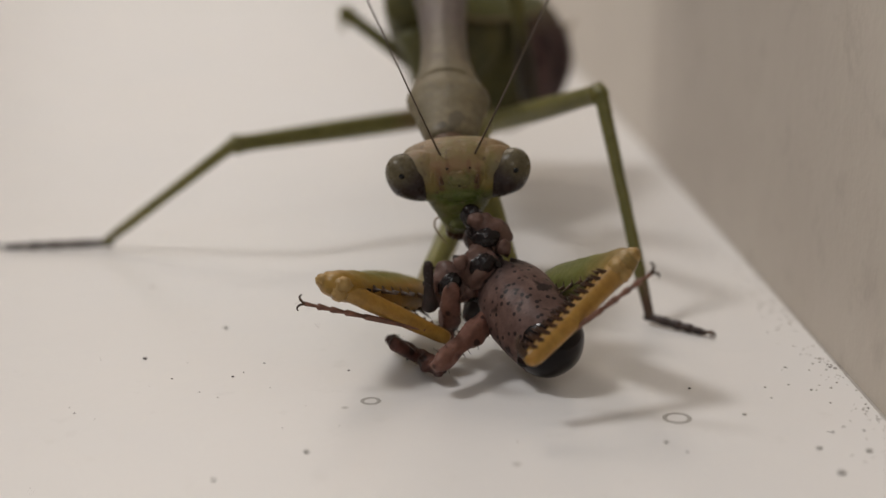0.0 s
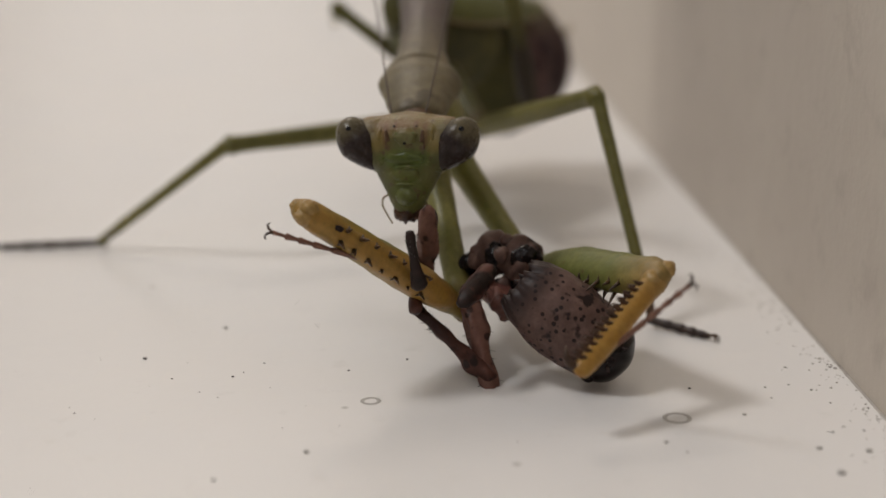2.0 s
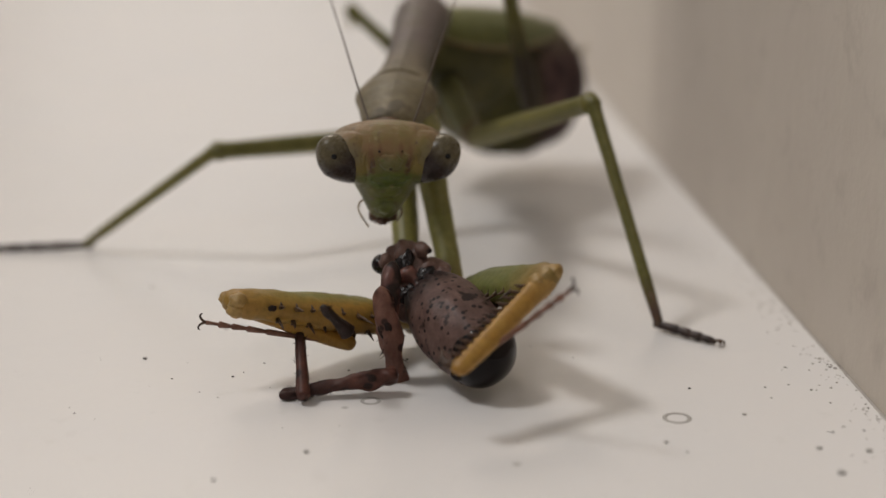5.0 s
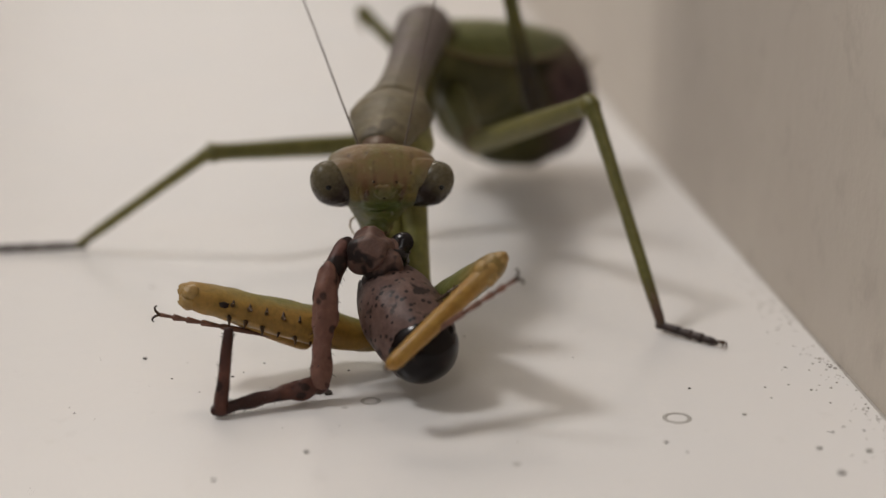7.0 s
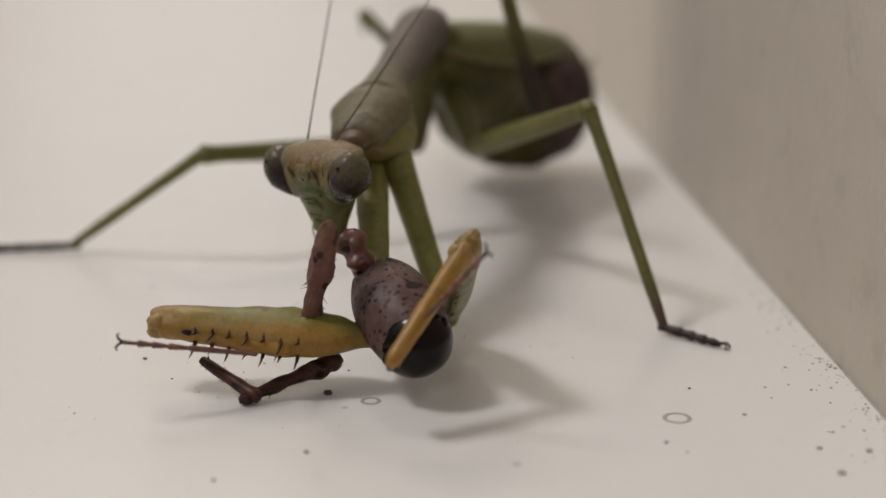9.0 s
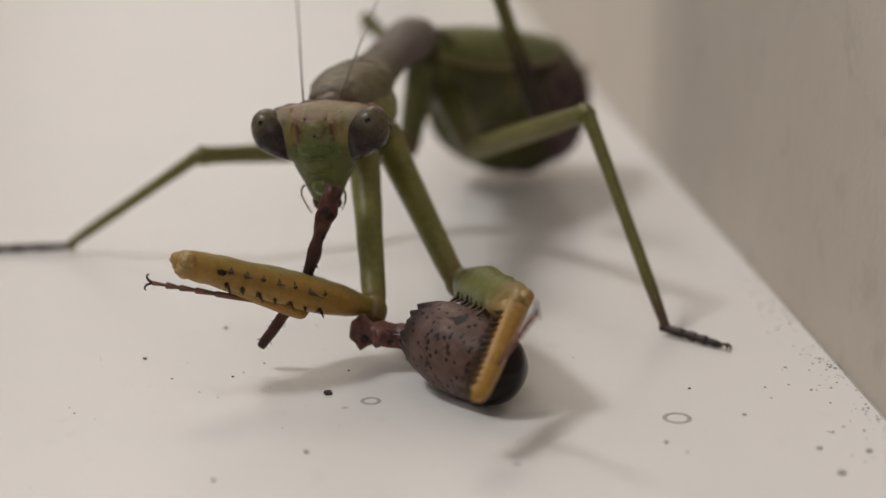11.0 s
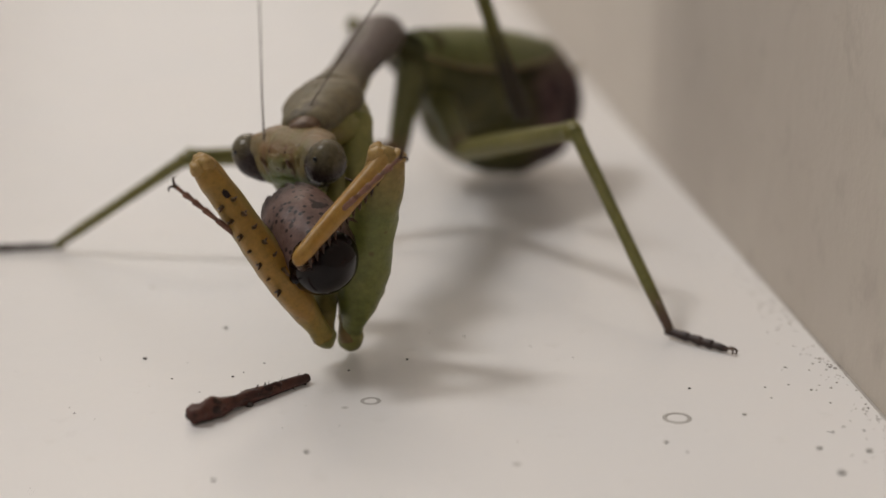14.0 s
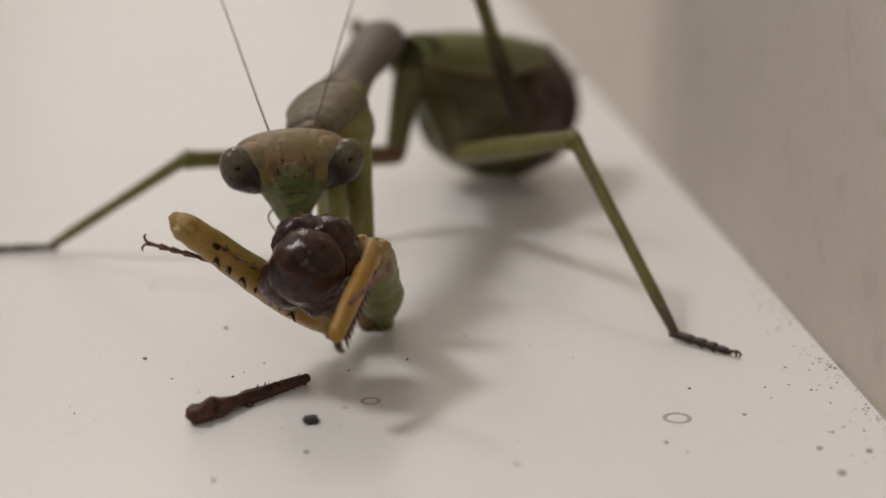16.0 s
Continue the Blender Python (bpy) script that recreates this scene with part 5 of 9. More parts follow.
    walk(moving["fore_coxa_l"], [(0, mm(-4.06, -25.18, 1.95, 13.8, -67.0, -122.4)), (0.5, mm(-4.45, -27.53, 1.19, 11.8, -57.8, -123.1)), (1, mm(-3.28, -28.55, 1.46, 6.2, -59.2, -106.6)), (1.5, mm(-3.45, -28.59, 0.23, 2.2, -49.5, -96.9)), (2, mm(-1.47, -31.36, 2.84, -6.7, -55.1, -70.7)), (2.5, mm(-2.42, -29.41, 2.31, -5.7, -56.3, -74.0)), (3, mm(-1.59, -29.62, 2.8, -5.5, -59.6, -75.2)), (3.5, mm(-1.57, -27.23, 2.38, -4.7, -57.9, -77.0)), (4, mm(-1.6, -26.77, 2.97, -6.9, -62.6, -72.4)), (4.2, mm(-1.6, -26.77, 2.97, -6.9, -62.6, -72.4)), (5.2, mm(-5.23, -29.39, 1.22, -3.1, -52.8, -80.8)), (6.3, mm(-5.3, -30.8, 1.23, 1.7, -51.9, -83.7)), (6.5, mm(-6.19, -30.91, 0.95, -2.1, -51.0, -83.7)), (7, mm(-6.44, -31.28, 1.17, -1.4, -53.2, -85.8)), (7.5, mm(-6.38, -30.77, 1.41, -2.6, -48.7, -81.7)), (8, mm(-6.55, -32.23, 1.51, -3.2, -53.5, -80.7)), (8.5, mm(-7.02, -34.81, 2.58, -1.4, -63.3, -86.6)), (9, mm(-6.97, -34.49, 2.74, -3.2, -62.4, -81.9)), (9.2, mm(-7.3, -31.46, 2.29, -4.3, -53.2, -79.6)), (10.2, mm(-7.09, -30.51, 2.43, -4.1, -51.5, -79.0)), (11.5, mm(-6.8, -29.12, 2.64, -3.8, -48.9, -78.1)), (12, mm(-5.62, -25.06, 5.25, -7.6, -67.7, -72.5)), (12.5, mm(-9.64, -25.72, 3.64, 3.3, -55.8, -99.3)), (13, mm(-9.6, -25.75, 3.65, 2.9, -55.9, -98.3)), (13.5, mm(-11.13, -25.83, 4.01, 8.9, -57.7, -115.0)), (14, mm(-9.08, -31.71, 1.85, 1.6, -49.5, -95.0)), (14.5, mm(-9.77, -27.8, 1.67, 7.2, -39.0, -107.3)), (15, mm(-6.83, -32.62, 2.79, -2.8, -53.9, -74.8)), (15.5, mm(-7.95, -32.5, 1.62, 1.7, -50.4, -83.5)), (16, mm(-8.4, -30.04, 1.63, 1.9, -44.4, -88.7))])
    walk(moving["fore_femur_r"], [(0, mm(5.86, -36.85, 6.93, 119.0, 32.4, -138.4)), (0.5, mm(4.55, -36.72, 7.4, 123.3, 35.9, -138.2)), (1, mm(5.02, -36.79, 7.14, 119.0, 31.7, -137.8)), (1.5, mm(6.27, -36.96, 6.48, 114.2, 33.7, -133.9)), (2, mm(7.92, -36.98, 6.34, 103.5, 32.8, -143.2)), (2.5, mm(7.01, -36.95, 6.4, 101.3, 32.8, -146.7)), (3, mm(7.47, -36.79, 6.93, 105.6, 36.6, -144.1)), (3.5, mm(6.84, -37.05, 5.95, 100.0, 31.9, -150.2)), (4, mm(6.61, -37.22, 5.28, 95.4, 27.0, -152.5)), (4.2, mm(6.61, -37.22, 5.28, 95.4, 27.0, -152.5)), (5.2, mm(0.86, -37.45, 6.75, 118.3, 31.8, -140.8)), (6.3, mm(-0.12, -37.49, 7.37, 124.8, 29.7, -137.7)), (6.5, mm(-0.93, -37.52, 7.21, 124.8, 29.7, -137.7)), (7, mm(-1.35, -37.55, 7.08, 124.2, 29.8, -139.8)), (7.5, mm(-1.64, -37.58, 6.95, 127.7, 37.4, -140.3)), (8, mm(-1.52, -37.38, 7.6, 132.0, 38.0, -136.1)), (8.5, mm(-1.94, -37.64, 6.64, 131.2, 42.2, -138.1)), (9, mm(-2.63, -37.25, 7.99, 141.5, 42.4, -133.9)), (9.2, mm(-2.03, -37.31, 5.8, 119.5, 41.2, -153.8)), (10.2, mm(-0.88, -37.27, 5.5, 110.8, 39.8, -156.1)), (11.5, mm(0.82, -37.24, 5.04, 98.3, 37.3, -159.0)), (12, mm(1.08, -37.04, 6.22, 99.4, 46.0, -158.7)), (12.5, mm(-2.27, -36.24, 9.48, 128.1, 18.0, -143.4)), (13, mm(-3.04, -36.1, 9.95, 130.9, 24.9, -141.4)), (13.5, mm(-6.72, -33.31, 10.58, 152.9, -8.3, -175.8)), (14, mm(-5.56, -33.04, 11.53, 163.8, -11.1, -176.8)), (14.5, mm(-6.67, -33.15, 11.07, 154.0, 0.7, 179.7)), (15, mm(-5.97, -33.72, 8.95, 136.5, 2.2, 177.9)), (15.5, mm(-6.28, -33.76, 8.76, 142.1, -3.4, -177.4)), (16, mm(-6.09, -34.17, 7.18, 127.0, 0.1, 179.8))])
    walk(moving["fore_tibia_r"], [(0, mm(5.86, -36.85, 6.93, -141.2, -43.4, 167.5)), (0.5, mm(4.55, -36.72, 7.4, -138.9, -39.8, 168.9)), (1, mm(5.02, -36.79, 7.14, -139.6, -43.7, 167.3)), (1.5, mm(6.27, -36.96, 6.48, -136.9, -39.4, 168.5)), (2, mm(7.92, -36.98, 6.34, -129.9, -39.5, 167.0)), (2.5, mm(7.01, -36.95, 6.4, -124.9, -36.9, 167.3)), (3, mm(7.47, -36.79, 6.93, -128.2, -34.7, 168.7)), (3.5, mm(6.84, -37.05, 5.95, -119.2, -34.5, 167.1)), (4, mm(6.61, -37.22, 5.28, -114.6, -34.7, 166.1)), (4.2, mm(6.61, -37.22, 5.28, -114.6, -34.7, 166.1)), (5.2, mm(0.86, -37.45, 6.75, -118.8, -8.8, 140.5)), (6.3, mm(-0.12, -37.49, 7.37, -127.3, 26.2, 107.9)), (6.5, mm(-0.93, -37.52, 7.21, -127.3, 26.2, 107.9)), (7, mm(-1.35, -37.55, 7.08, -125.3, 28.3, 110.2)), (7.5, mm(-1.64, -37.58, 6.95, -128.5, 36.5, 114.7)), (8, mm(-1.52, -37.38, 7.6, -133.5, 36.2, 110.2)), (8.5, mm(-1.94, -37.64, 6.64, -132.4, 41.0, 115.1)), (9, mm(-2.63, -37.25, 7.99, -142.4, 41.0, 101.2)), (9.2, mm(-2.03, -37.31, 5.8, -118.0, 5.9, 164.7)), (10.2, mm(-0.88, -37.27, 5.5, -113.9, -5.3, 168.0)), (11.5, mm(0.82, -37.24, 5.04, -108.7, -22.5, 171.7)), (12, mm(1.08, -37.04, 6.22, -108.0, -12.7, 175.1)), (12.5, mm(-2.27, -36.24, 9.48, -118.2, 31.8, 102.6)), (13, mm(-3.04, -36.1, 9.95, -125.7, 32.4, 101.2)), (13.5, mm(-6.71, -33.31, 10.58, -148.7, 43.1, 82.7)), (14, mm(-5.53, -33.04, 11.53, -150.5, 45.2, 76.3)), (14.5, mm(-6.67, -33.15, 11.07, -154.9, 38.7, 83.7)), (15, mm(-5.83, -33.71, 8.95, 175.3, 60.1, 69.3)), (15.5, mm(-5.92, -33.73, 8.81, -172.2, 59.3, 78.4)), (16, mm(-5.95, -34.16, 7.18, 162.5, 70.3, 57.7))])
    walk(moving["fore_tarsus_r"], [(0, mm(2.32, -38.39, 3.28, 17.6, -45.8, 127.8)), (0.5, mm(1.33, -38.56, 3.71, 16.1, -45.2, 123.9)), (1, mm(1.49, -38.43, 3.57, 18.6, -48.4, 126.8)), (1.5, mm(3.17, -38.95, 2.81, 15.1, -43.0, 123.6)), (2, mm(5, -39.39, 3.07, 13.9, -44.1, 119.1)), (2.5, mm(4.41, -39.74, 3.34, 11.9, -43.6, 114.6)), (3, mm(4.97, -39.46, 3.6, 11.2, -41.7, 114.0)), (3.5, mm(4.53, -40.18, 3.22, 10.5, -45.6, 109.9)), (4, mm(4.42, -40.56, 2.87, 9.7, -46.8, 107.6)), (4.2, mm(4.42, -40.56, 2.87, 9.7, -46.8, 107.6)), (5.2, mm(-2.49, -39.71, 3.62, 17.2, -48.0, 123.4)), (6.3, mm(-3.91, -39.03, 3.85, 20.2, -48.8, 131.3)), (6.5, mm(-4.71, -39.06, 3.7, 20.2, -48.8, 131.3)), (7, mm(-5.12, -39.31, 3.78, 20.3, -50.0, 129.0)), (7.5, mm(-4.73, -40.02, 3.72, 16.4, -46.7, 123.0)), (8, mm(-4.54, -39.65, 4.06, 16.2, -43.6, 126.2)), (8.5, mm(-4.61, -40.37, 3.36, 14.2, -43.4, 120.5)), (9, mm(-5.46, -39.5, 4.24, 14.1, -40.4, 123.3)), (9.2, mm(-2.09, -40.59, 3.47, -3.9, -46.6, 108.8)), (10.2, mm(-1.4, -40.77, 3.26, 0.4, -46.7, 106.1)), (11.5, mm(-0.39, -41.06, 2.94, 6.8, -46.6, 102.0)), (12, mm(0.47, -40.96, 4.13, 4.1, -47.1, 97.0)), (12.5, mm(-6.89, -37.39, 6.88, 29.2, -59.8, 129.2)), (13, mm(-7.28, -37.41, 6.84, 24.2, -55.4, 128.7)), (13.5, mm(-10.24, -34.88, 6.77, 18.0, -45.2, 130.2)), (14, mm(-9.25, -34.41, 7.8, 18.5, -44.7, 133.0)), (14.5, mm(-9.59, -34.74, 6.77, 12.2, -37.4, 120.2)), (15, mm(-7.29, -37.07, 5.88, 8.5, -45.9, 105.6)), (15.5, mm(-7.8, -36.92, 5.68, 10.7, -47.2, 109.1)), (16, mm(-7.39, -37.94, 5.1, 11.0, -56.0, 103.4))])
    walk(moving["fore_coxa_r"], [(0, mm(1.11, -27.76, 2.42, -11.1, -40.7, -51.0)), (0.5, mm(0.87, -27.51, 2.51, -9.0, -43.0, -59.6)), (1, mm(0.25, -27.79, 2.59, -5.2, -47.4, -73.6)), (1.5, mm(0.06, -28.2, 2.73, -9.8, -36.0, -54.3)), (2, mm(2.11, -27.58, 4.18, -17.2, -60.6, -43.2)), (2.5, mm(1.74, -27.29, 4.59, -16.2, -60.0, -45.5)), (3, mm(2.36, -27.17, 4.56, -16.4, -61.2, -46.1)), (3.5, mm(1.88, -27.15, 4.32, -15.5, -58.4, -46.3)), (4, mm(1.51, -27.29, 4.37, -15.3, -59.9, -48.2)), (4.2, mm(1.51, -27.29, 4.37, -15.3, -59.9, -48.2)), (5.2, mm(-3.25, -28.21, 2.31, -5.6, -44.4, -71.7)), (6.3, mm(-4.04, -28.7, 1.93, 0.2, -40.0, -81.4)), (6.5, mm(-4.71, -28.75, 1.76, -2.5, -39.4, -81.4)), (7, mm(-4.88, -28.62, 1.72, -3.3, -38.7, -78.5)), (7.5, mm(-4.06, -28.27, 1.61, -8.9, -36.9, -58.1)), (8, mm(-3.93, -28.35, 1.8, -9.3, -38.1, -56.7)), (8.5, mm(-3.85, -28.23, 1.27, -9.8, -35.9, -54.1)), (9, mm(-3.55, -28.32, 1.63, -12.8, -37.8, -42.7)), (9.2, mm(-3.13, -27.68, 1.91, -14.5, -44.3, -41.3)), (10.2, mm(-2.74, -27.29, 2.66, -15.1, -47.3, -40.3)), (11.5, mm(-2.2, -26.73, 3.79, -16.1, -51.9, -38.6)), (12, mm(-1.92, -26.46, 4.98, -17.2, -56.9, -39.8)), (12.5, mm(-6.45, -28.04, 3.03, -7.8, -37.4, -62.4)), (13, mm(-6.51, -27.71, 3.42, -7.7, -37.3, -62.6)), (13.5, mm(-8.79, -28.43, 0.88, 4.0, -33.3, -104.4)), (14, mm(-7.75, -30.11, 1.24, 1.7, -39.6, -93.5)), (14.5, mm(-6.93, -28.32, 1.19, -5.8, -34.1, -76.2)), (15, mm(-6.09, -26.18, 0.97, -15.5, -21.7, -37.2)), (15.5, mm(-7.67, -26.96, 0.18, -6.9, -26.1, -74.2)), (16, mm(-6.83, -25.41, 0.57, -17.4, -13.4, -25.1))])
    walk(moving["mid_femur_l"], [(0, mm(-16.86, -10.45, 7.46, 80.9, -76.0, 127.9)), (0.5, mm(-16.9, -10.28, 7.46, 82.8, -76.1, 126.2)), (1, mm(-16.92, -10.69, 7.51, 83.7, -76.2, 125.4)), (1.5, mm(-16.89, -10.67, 7.51, 84.9, -76.2, 124.1)), (2, mm(-16.84, -10.54, 7.45, 85.7, -76.2, 123.4)), (2.5, mm(-16.92, -10.67, 7.44, 86.4, -76.2, 122.5)), (3, mm(-16.94, -10.7, 7.41, 87.3, -76.3, 121.9)), (3.5, mm(-16.94, -10.82, 7.36, 87.7, -76.3, 121.8)), (4, mm(-16.95, -11.15, 7.32, 87.5, -76.4, 122.2)), (4.2, mm(-16.95, -11.15, 7.32, 87.5, -76.4, 122.2)), (5.2, mm(-18.42, -11.12, 7.21, 97.3, -76.3, 112.5)), (6.5, mm(-18.88, -11.11, 7.17, 100.3, -76.2, 109.5)), (7, mm(-19.02, -11.01, 7.15, 100.6, -76.1, 108.6)), (7.5, mm(-19.17, -11.13, 7.14, 100.4, -76.0, 108.1)), (8, mm(-19.27, -11.09, 7.1, 100.4, -76.0, 107.8)), (8.5, mm(-19.36, -11.07, 7.1, 101.0, -75.9, 106.9)), (9, mm(-19.5, -11.19, 7.08, 100.7, -75.8, 106.5)), (10.2, mm(-19.39, -11.13, 7.05, 103.2, -75.9, 105.3)), (11.5, mm(-19.27, -11.06, 7, 105.9, -75.9, 104.0)), (12, mm(-19.04, -10.65, 7.04, 104.1, -76.0, 106.0)), (12.5, mm(-19.22, -10.99, 6.98, 107.3, -76.0, 104.2)), (13, mm(-19.27, -11.09, 6.93, 106.9, -76.0, 104.2)), (13.5, mm(-19.36, -11.2, 6.92, 106.8, -75.9, 103.5)), (14, mm(-19.42, -11.24, 6.89, 106.8, -75.8, 102.9)), (14.5, mm(-19.37, -11.23, 6.89, 108.1, -75.8, 101.9)), (15, mm(-19.39, -11.23, 6.83, 107.9, -75.7, 101.8)), (15.5, mm(-19.35, -11.34, 6.82, 108.5, -75.7, 101.3)), (16, mm(-19.42, -11.08, 6.76, 109.0, -75.6, 100.2))])
    walk(moving["mid_tibia_l"], [(0, mm(-16.86, -10.45, 7.46, -127.5, 6.8, 77.8)), (0.5, mm(-16.9, -10.28, 7.46, -127.6, 7.3, 78.5)), (1, mm(-16.92, -10.69, 7.51, -127.7, 6.0, 76.8)), (1.5, mm(-16.89, -10.67, 7.51, -127.7, 6.0, 76.9)), (2, mm(-16.84, -10.54, 7.45, -127.4, 6.4, 77.3)), (2.5, mm(-16.92, -10.67, 7.44, -127.3, 6.1, 76.7)), (3, mm(-16.94, -10.7, 7.41, -127.2, 6.8, 77.7)), (3.5, mm(-16.94, -10.82, 7.36, -126.9, 6.6, 77.2)), (4, mm(-16.95, -11.15, 7.32, -126.5, 5.7, 75.8)), (4.2, mm(-16.95, -11.15, 7.32, -126.5, 5.7, 75.8)), (5.2, mm(-18.42, -11.12, 7.21, -125.8, 6.1, 76.0)), (6.5, mm(-18.88, -11.11, 7.17, -125.6, 6.2, 76.1)), (7, mm(-19.02, -11.01, 7.15, -125.5, 6.5, 76.4)), (7.5, mm(-19.17, -11.13, 7.14, -125.5, 6.2, 75.9)), (8, mm(-19.27, -11.09, 7.1, -125.2, 6.3, 76.0)), (8.5, mm(-19.36, -11.07, 7.1, -125.2, 6.4, 76.0)), (9, mm(-19.5, -11.19, 7.08, -125.1, 6.0, 75.5)), (10.2, mm(-19.39, -11.13, 7.05, -124.9, 6.3, 75.9)), (11.5, mm(-19.27, -11.06, 7, -124.7, 6.7, 76.2)), (12, mm(-19.04, -10.65, 7.04, -124.9, 6.9, 76.7)), (12.5, mm(-19.22, -10.99, 6.98, -124.6, 7.0, 76.6)), (13, mm(-19.27, -11.09, 6.93, -124.2, 6.8, 76.2)), (13.5, mm(-19.36, -11.2, 6.92, -124.1, 6.5, 75.7)), (14, mm(-19.42, -11.24, 6.89, -124.0, 6.4, 75.5)), (14.5, mm(-19.37, -11.23, 6.89, -124.0, 7.1, 76.6)), (15, mm(-19.39, -11.23, 6.83, -123.6, 7.2, 76.5)), (15.5, mm(-19.35, -11.34, 6.82, -123.6, 6.9, 76.0)), (16, mm(-19.42, -11.08, 6.76, -123.3, 7.6, 77.0))])
    walk(moving["mid_tarsus_l"], [(0, mm(-26.03, -9.32, 0.45, -95.6, -74.3, 98.6)), (0.5, mm(-26.09, -9.32, 0.45, -95.6, -74.3, 98.6)), (1, mm(-26.02, -9.32, 0.45, -95.6, -74.3, 98.6)), (1.5, mm(-26, -9.31, 0.45, -95.6, -74.3, 98.6)), (2, mm(-26.01, -9.29, 0.45, -95.6, -74.3, 98.6)), (2.5, mm(-26.07, -9.28, 0.45, -95.6, -74.3, 98.6)), (3, mm(-26.15, -9.55, 0.45, -95.6, -74.3, 98.6)), (3.5, mm(-26.17, -9.54, 0.45, -95.6, -74.3, 98.6)), (4, mm(-26.16, -9.52, 0.45, -95.6, -74.3, 98.6)), (4.2, mm(-26.16, -9.52, 0.45, -95.6, -74.3, 98.6)), (5.2, mm(-27.72, -9.54, 0.45, -95.6, -74.3, 98.6)), (6.5, mm(-28.21, -9.55, 0.45, -95.6, -74.3, 98.6)), (7, mm(-28.38, -9.54, 0.45, -95.6, -74.3, 98.6)), (7.5, mm(-28.51, -9.53, 0.45, -95.6, -74.3, 98.6)), (8, mm(-28.64, -9.52, 0.45, -95.6, -74.3, 98.6)), (8.5, mm(-28.73, -9.51, 0.45, -95.6, -74.3, 98.6)), (9, mm(-28.87, -9.49, 0.45, -95.6, -74.3, 98.6)), (10.2, mm(-28.79, -9.51, 0.45, -95.6, -74.3, 98.6)), (11.5, mm(-28.71, -9.53, 0.45, -95.6, -74.3, 98.6)), (12, mm(-28.48, -9.23, 0.45, -95.6, -74.3, 98.6)), (12.5, mm(-28.69, -9.56, 0.45, -95.6, -74.3, 98.6)), (13, mm(-28.77, -9.55, 0.45, -95.6, -74.3, 98.6)), (13.5, mm(-28.84, -9.54, 0.45, -95.6, -74.3, 98.6)), (14, mm(-28.91, -9.53, 0.45, -95.6, -74.3, 98.6)), (14.5, mm(-28.9, -9.79, 0.45, -95.7, -74.3, 98.6)), (15, mm(-28.97, -9.77, 0.45, -95.7, -74.3, 98.6)), (15.5, mm(-28.92, -9.75, 0.45, -95.7, -74.3, 98.6)), (16, mm(-29.05, -9.72, 0.45, -95.7, -74.3, 98.6))])
    walk(moving["mid_coxa_l"], [(0, mm(-3.32, -2.92, 8.05, -12.2, -12.8, 43.7)), (0.5, mm(-3.36, -2.73, 7.93, -11.3, -12.7, 48.2)), (1, mm(-3.4, -3.13, 7.92, -12.5, -11.0, 41.2)), (1.5, mm(-3.36, -3.12, 7.83, -12.6, -11.4, 40.8)), (2, mm(-3.32, -2.98, 7.72, -12.2, -12.0, 43.3)), (2.5, mm(-3.36, -3.16, 7.67, -12.7, -11.1, 40.3)), (3, mm(-3.41, -3.13, 7.59, -12.4, -10.5, 41.8)), (3.5, mm(-3.46, -3.17, 7.51, -12.3, -9.8, 41.8)), (4, mm(-3.51, -3.45, 7.48, -13.2, -9.1, 35.9)), (4.2, mm(-3.51, -3.45, 7.48, -13.2, -9.1, 35.9)), (5.2, mm(-4.96, -3.45, 6.74, -0.8, 6.1, 87.1)), (6.5, mm(-5.41, -3.46, 6.51, 7.0, 3.6, 116.6)), (7, mm(-5.47, -3.52, 6.46, 8.1, 3.3, 121.3)), (7.5, mm(-5.52, -3.81, 6.47, 11.5, 2.7, 137.4)), (8, mm(-5.58, -3.85, 6.42, 12.4, 1.4, 142.4)), (8.5, mm(-5.63, -3.91, 6.38, 13.3, -0.0, 148.0)), (9, mm(-5.68, -4.2, 6.38, 15.6, -5.5, 171.3)), (10.2, mm(-5.74, -3.83, 6.18, 13.4, -1.5, 147.9)), (11.5, mm(-5.8, -3.45, 5.97, 10.9, -1.7, 133.2)), (12, mm(-5.6, -2.98, 6.13, 6.3, -1.7, 113.2)), (12.5, mm(-5.97, -3.02, 5.87, 9.4, -5.0, 125.2)), (13, mm(-5.95, -3.23, 5.84, 10.3, -3.9, 129.7)), (13.5, mm(-5.94, -3.52, 5.83, 11.9, -3.1, 138.0)), (14, mm(-5.93, -3.69, 5.79, 12.9, -3.2, 144.0)), (14.5, mm(-5.91, -3.62, 5.71, 12.4, -2.8, 141.0)), (15, mm(-5.89, -3.7, 5.65, 12.8, -2.7, 143.8)), (15.5, mm(-5.87, -3.79, 5.6, 13.3, -2.8, 147.4)), (16, mm(-5.86, -3.67, 5.51, 12.5, -2.2, 141.8))])
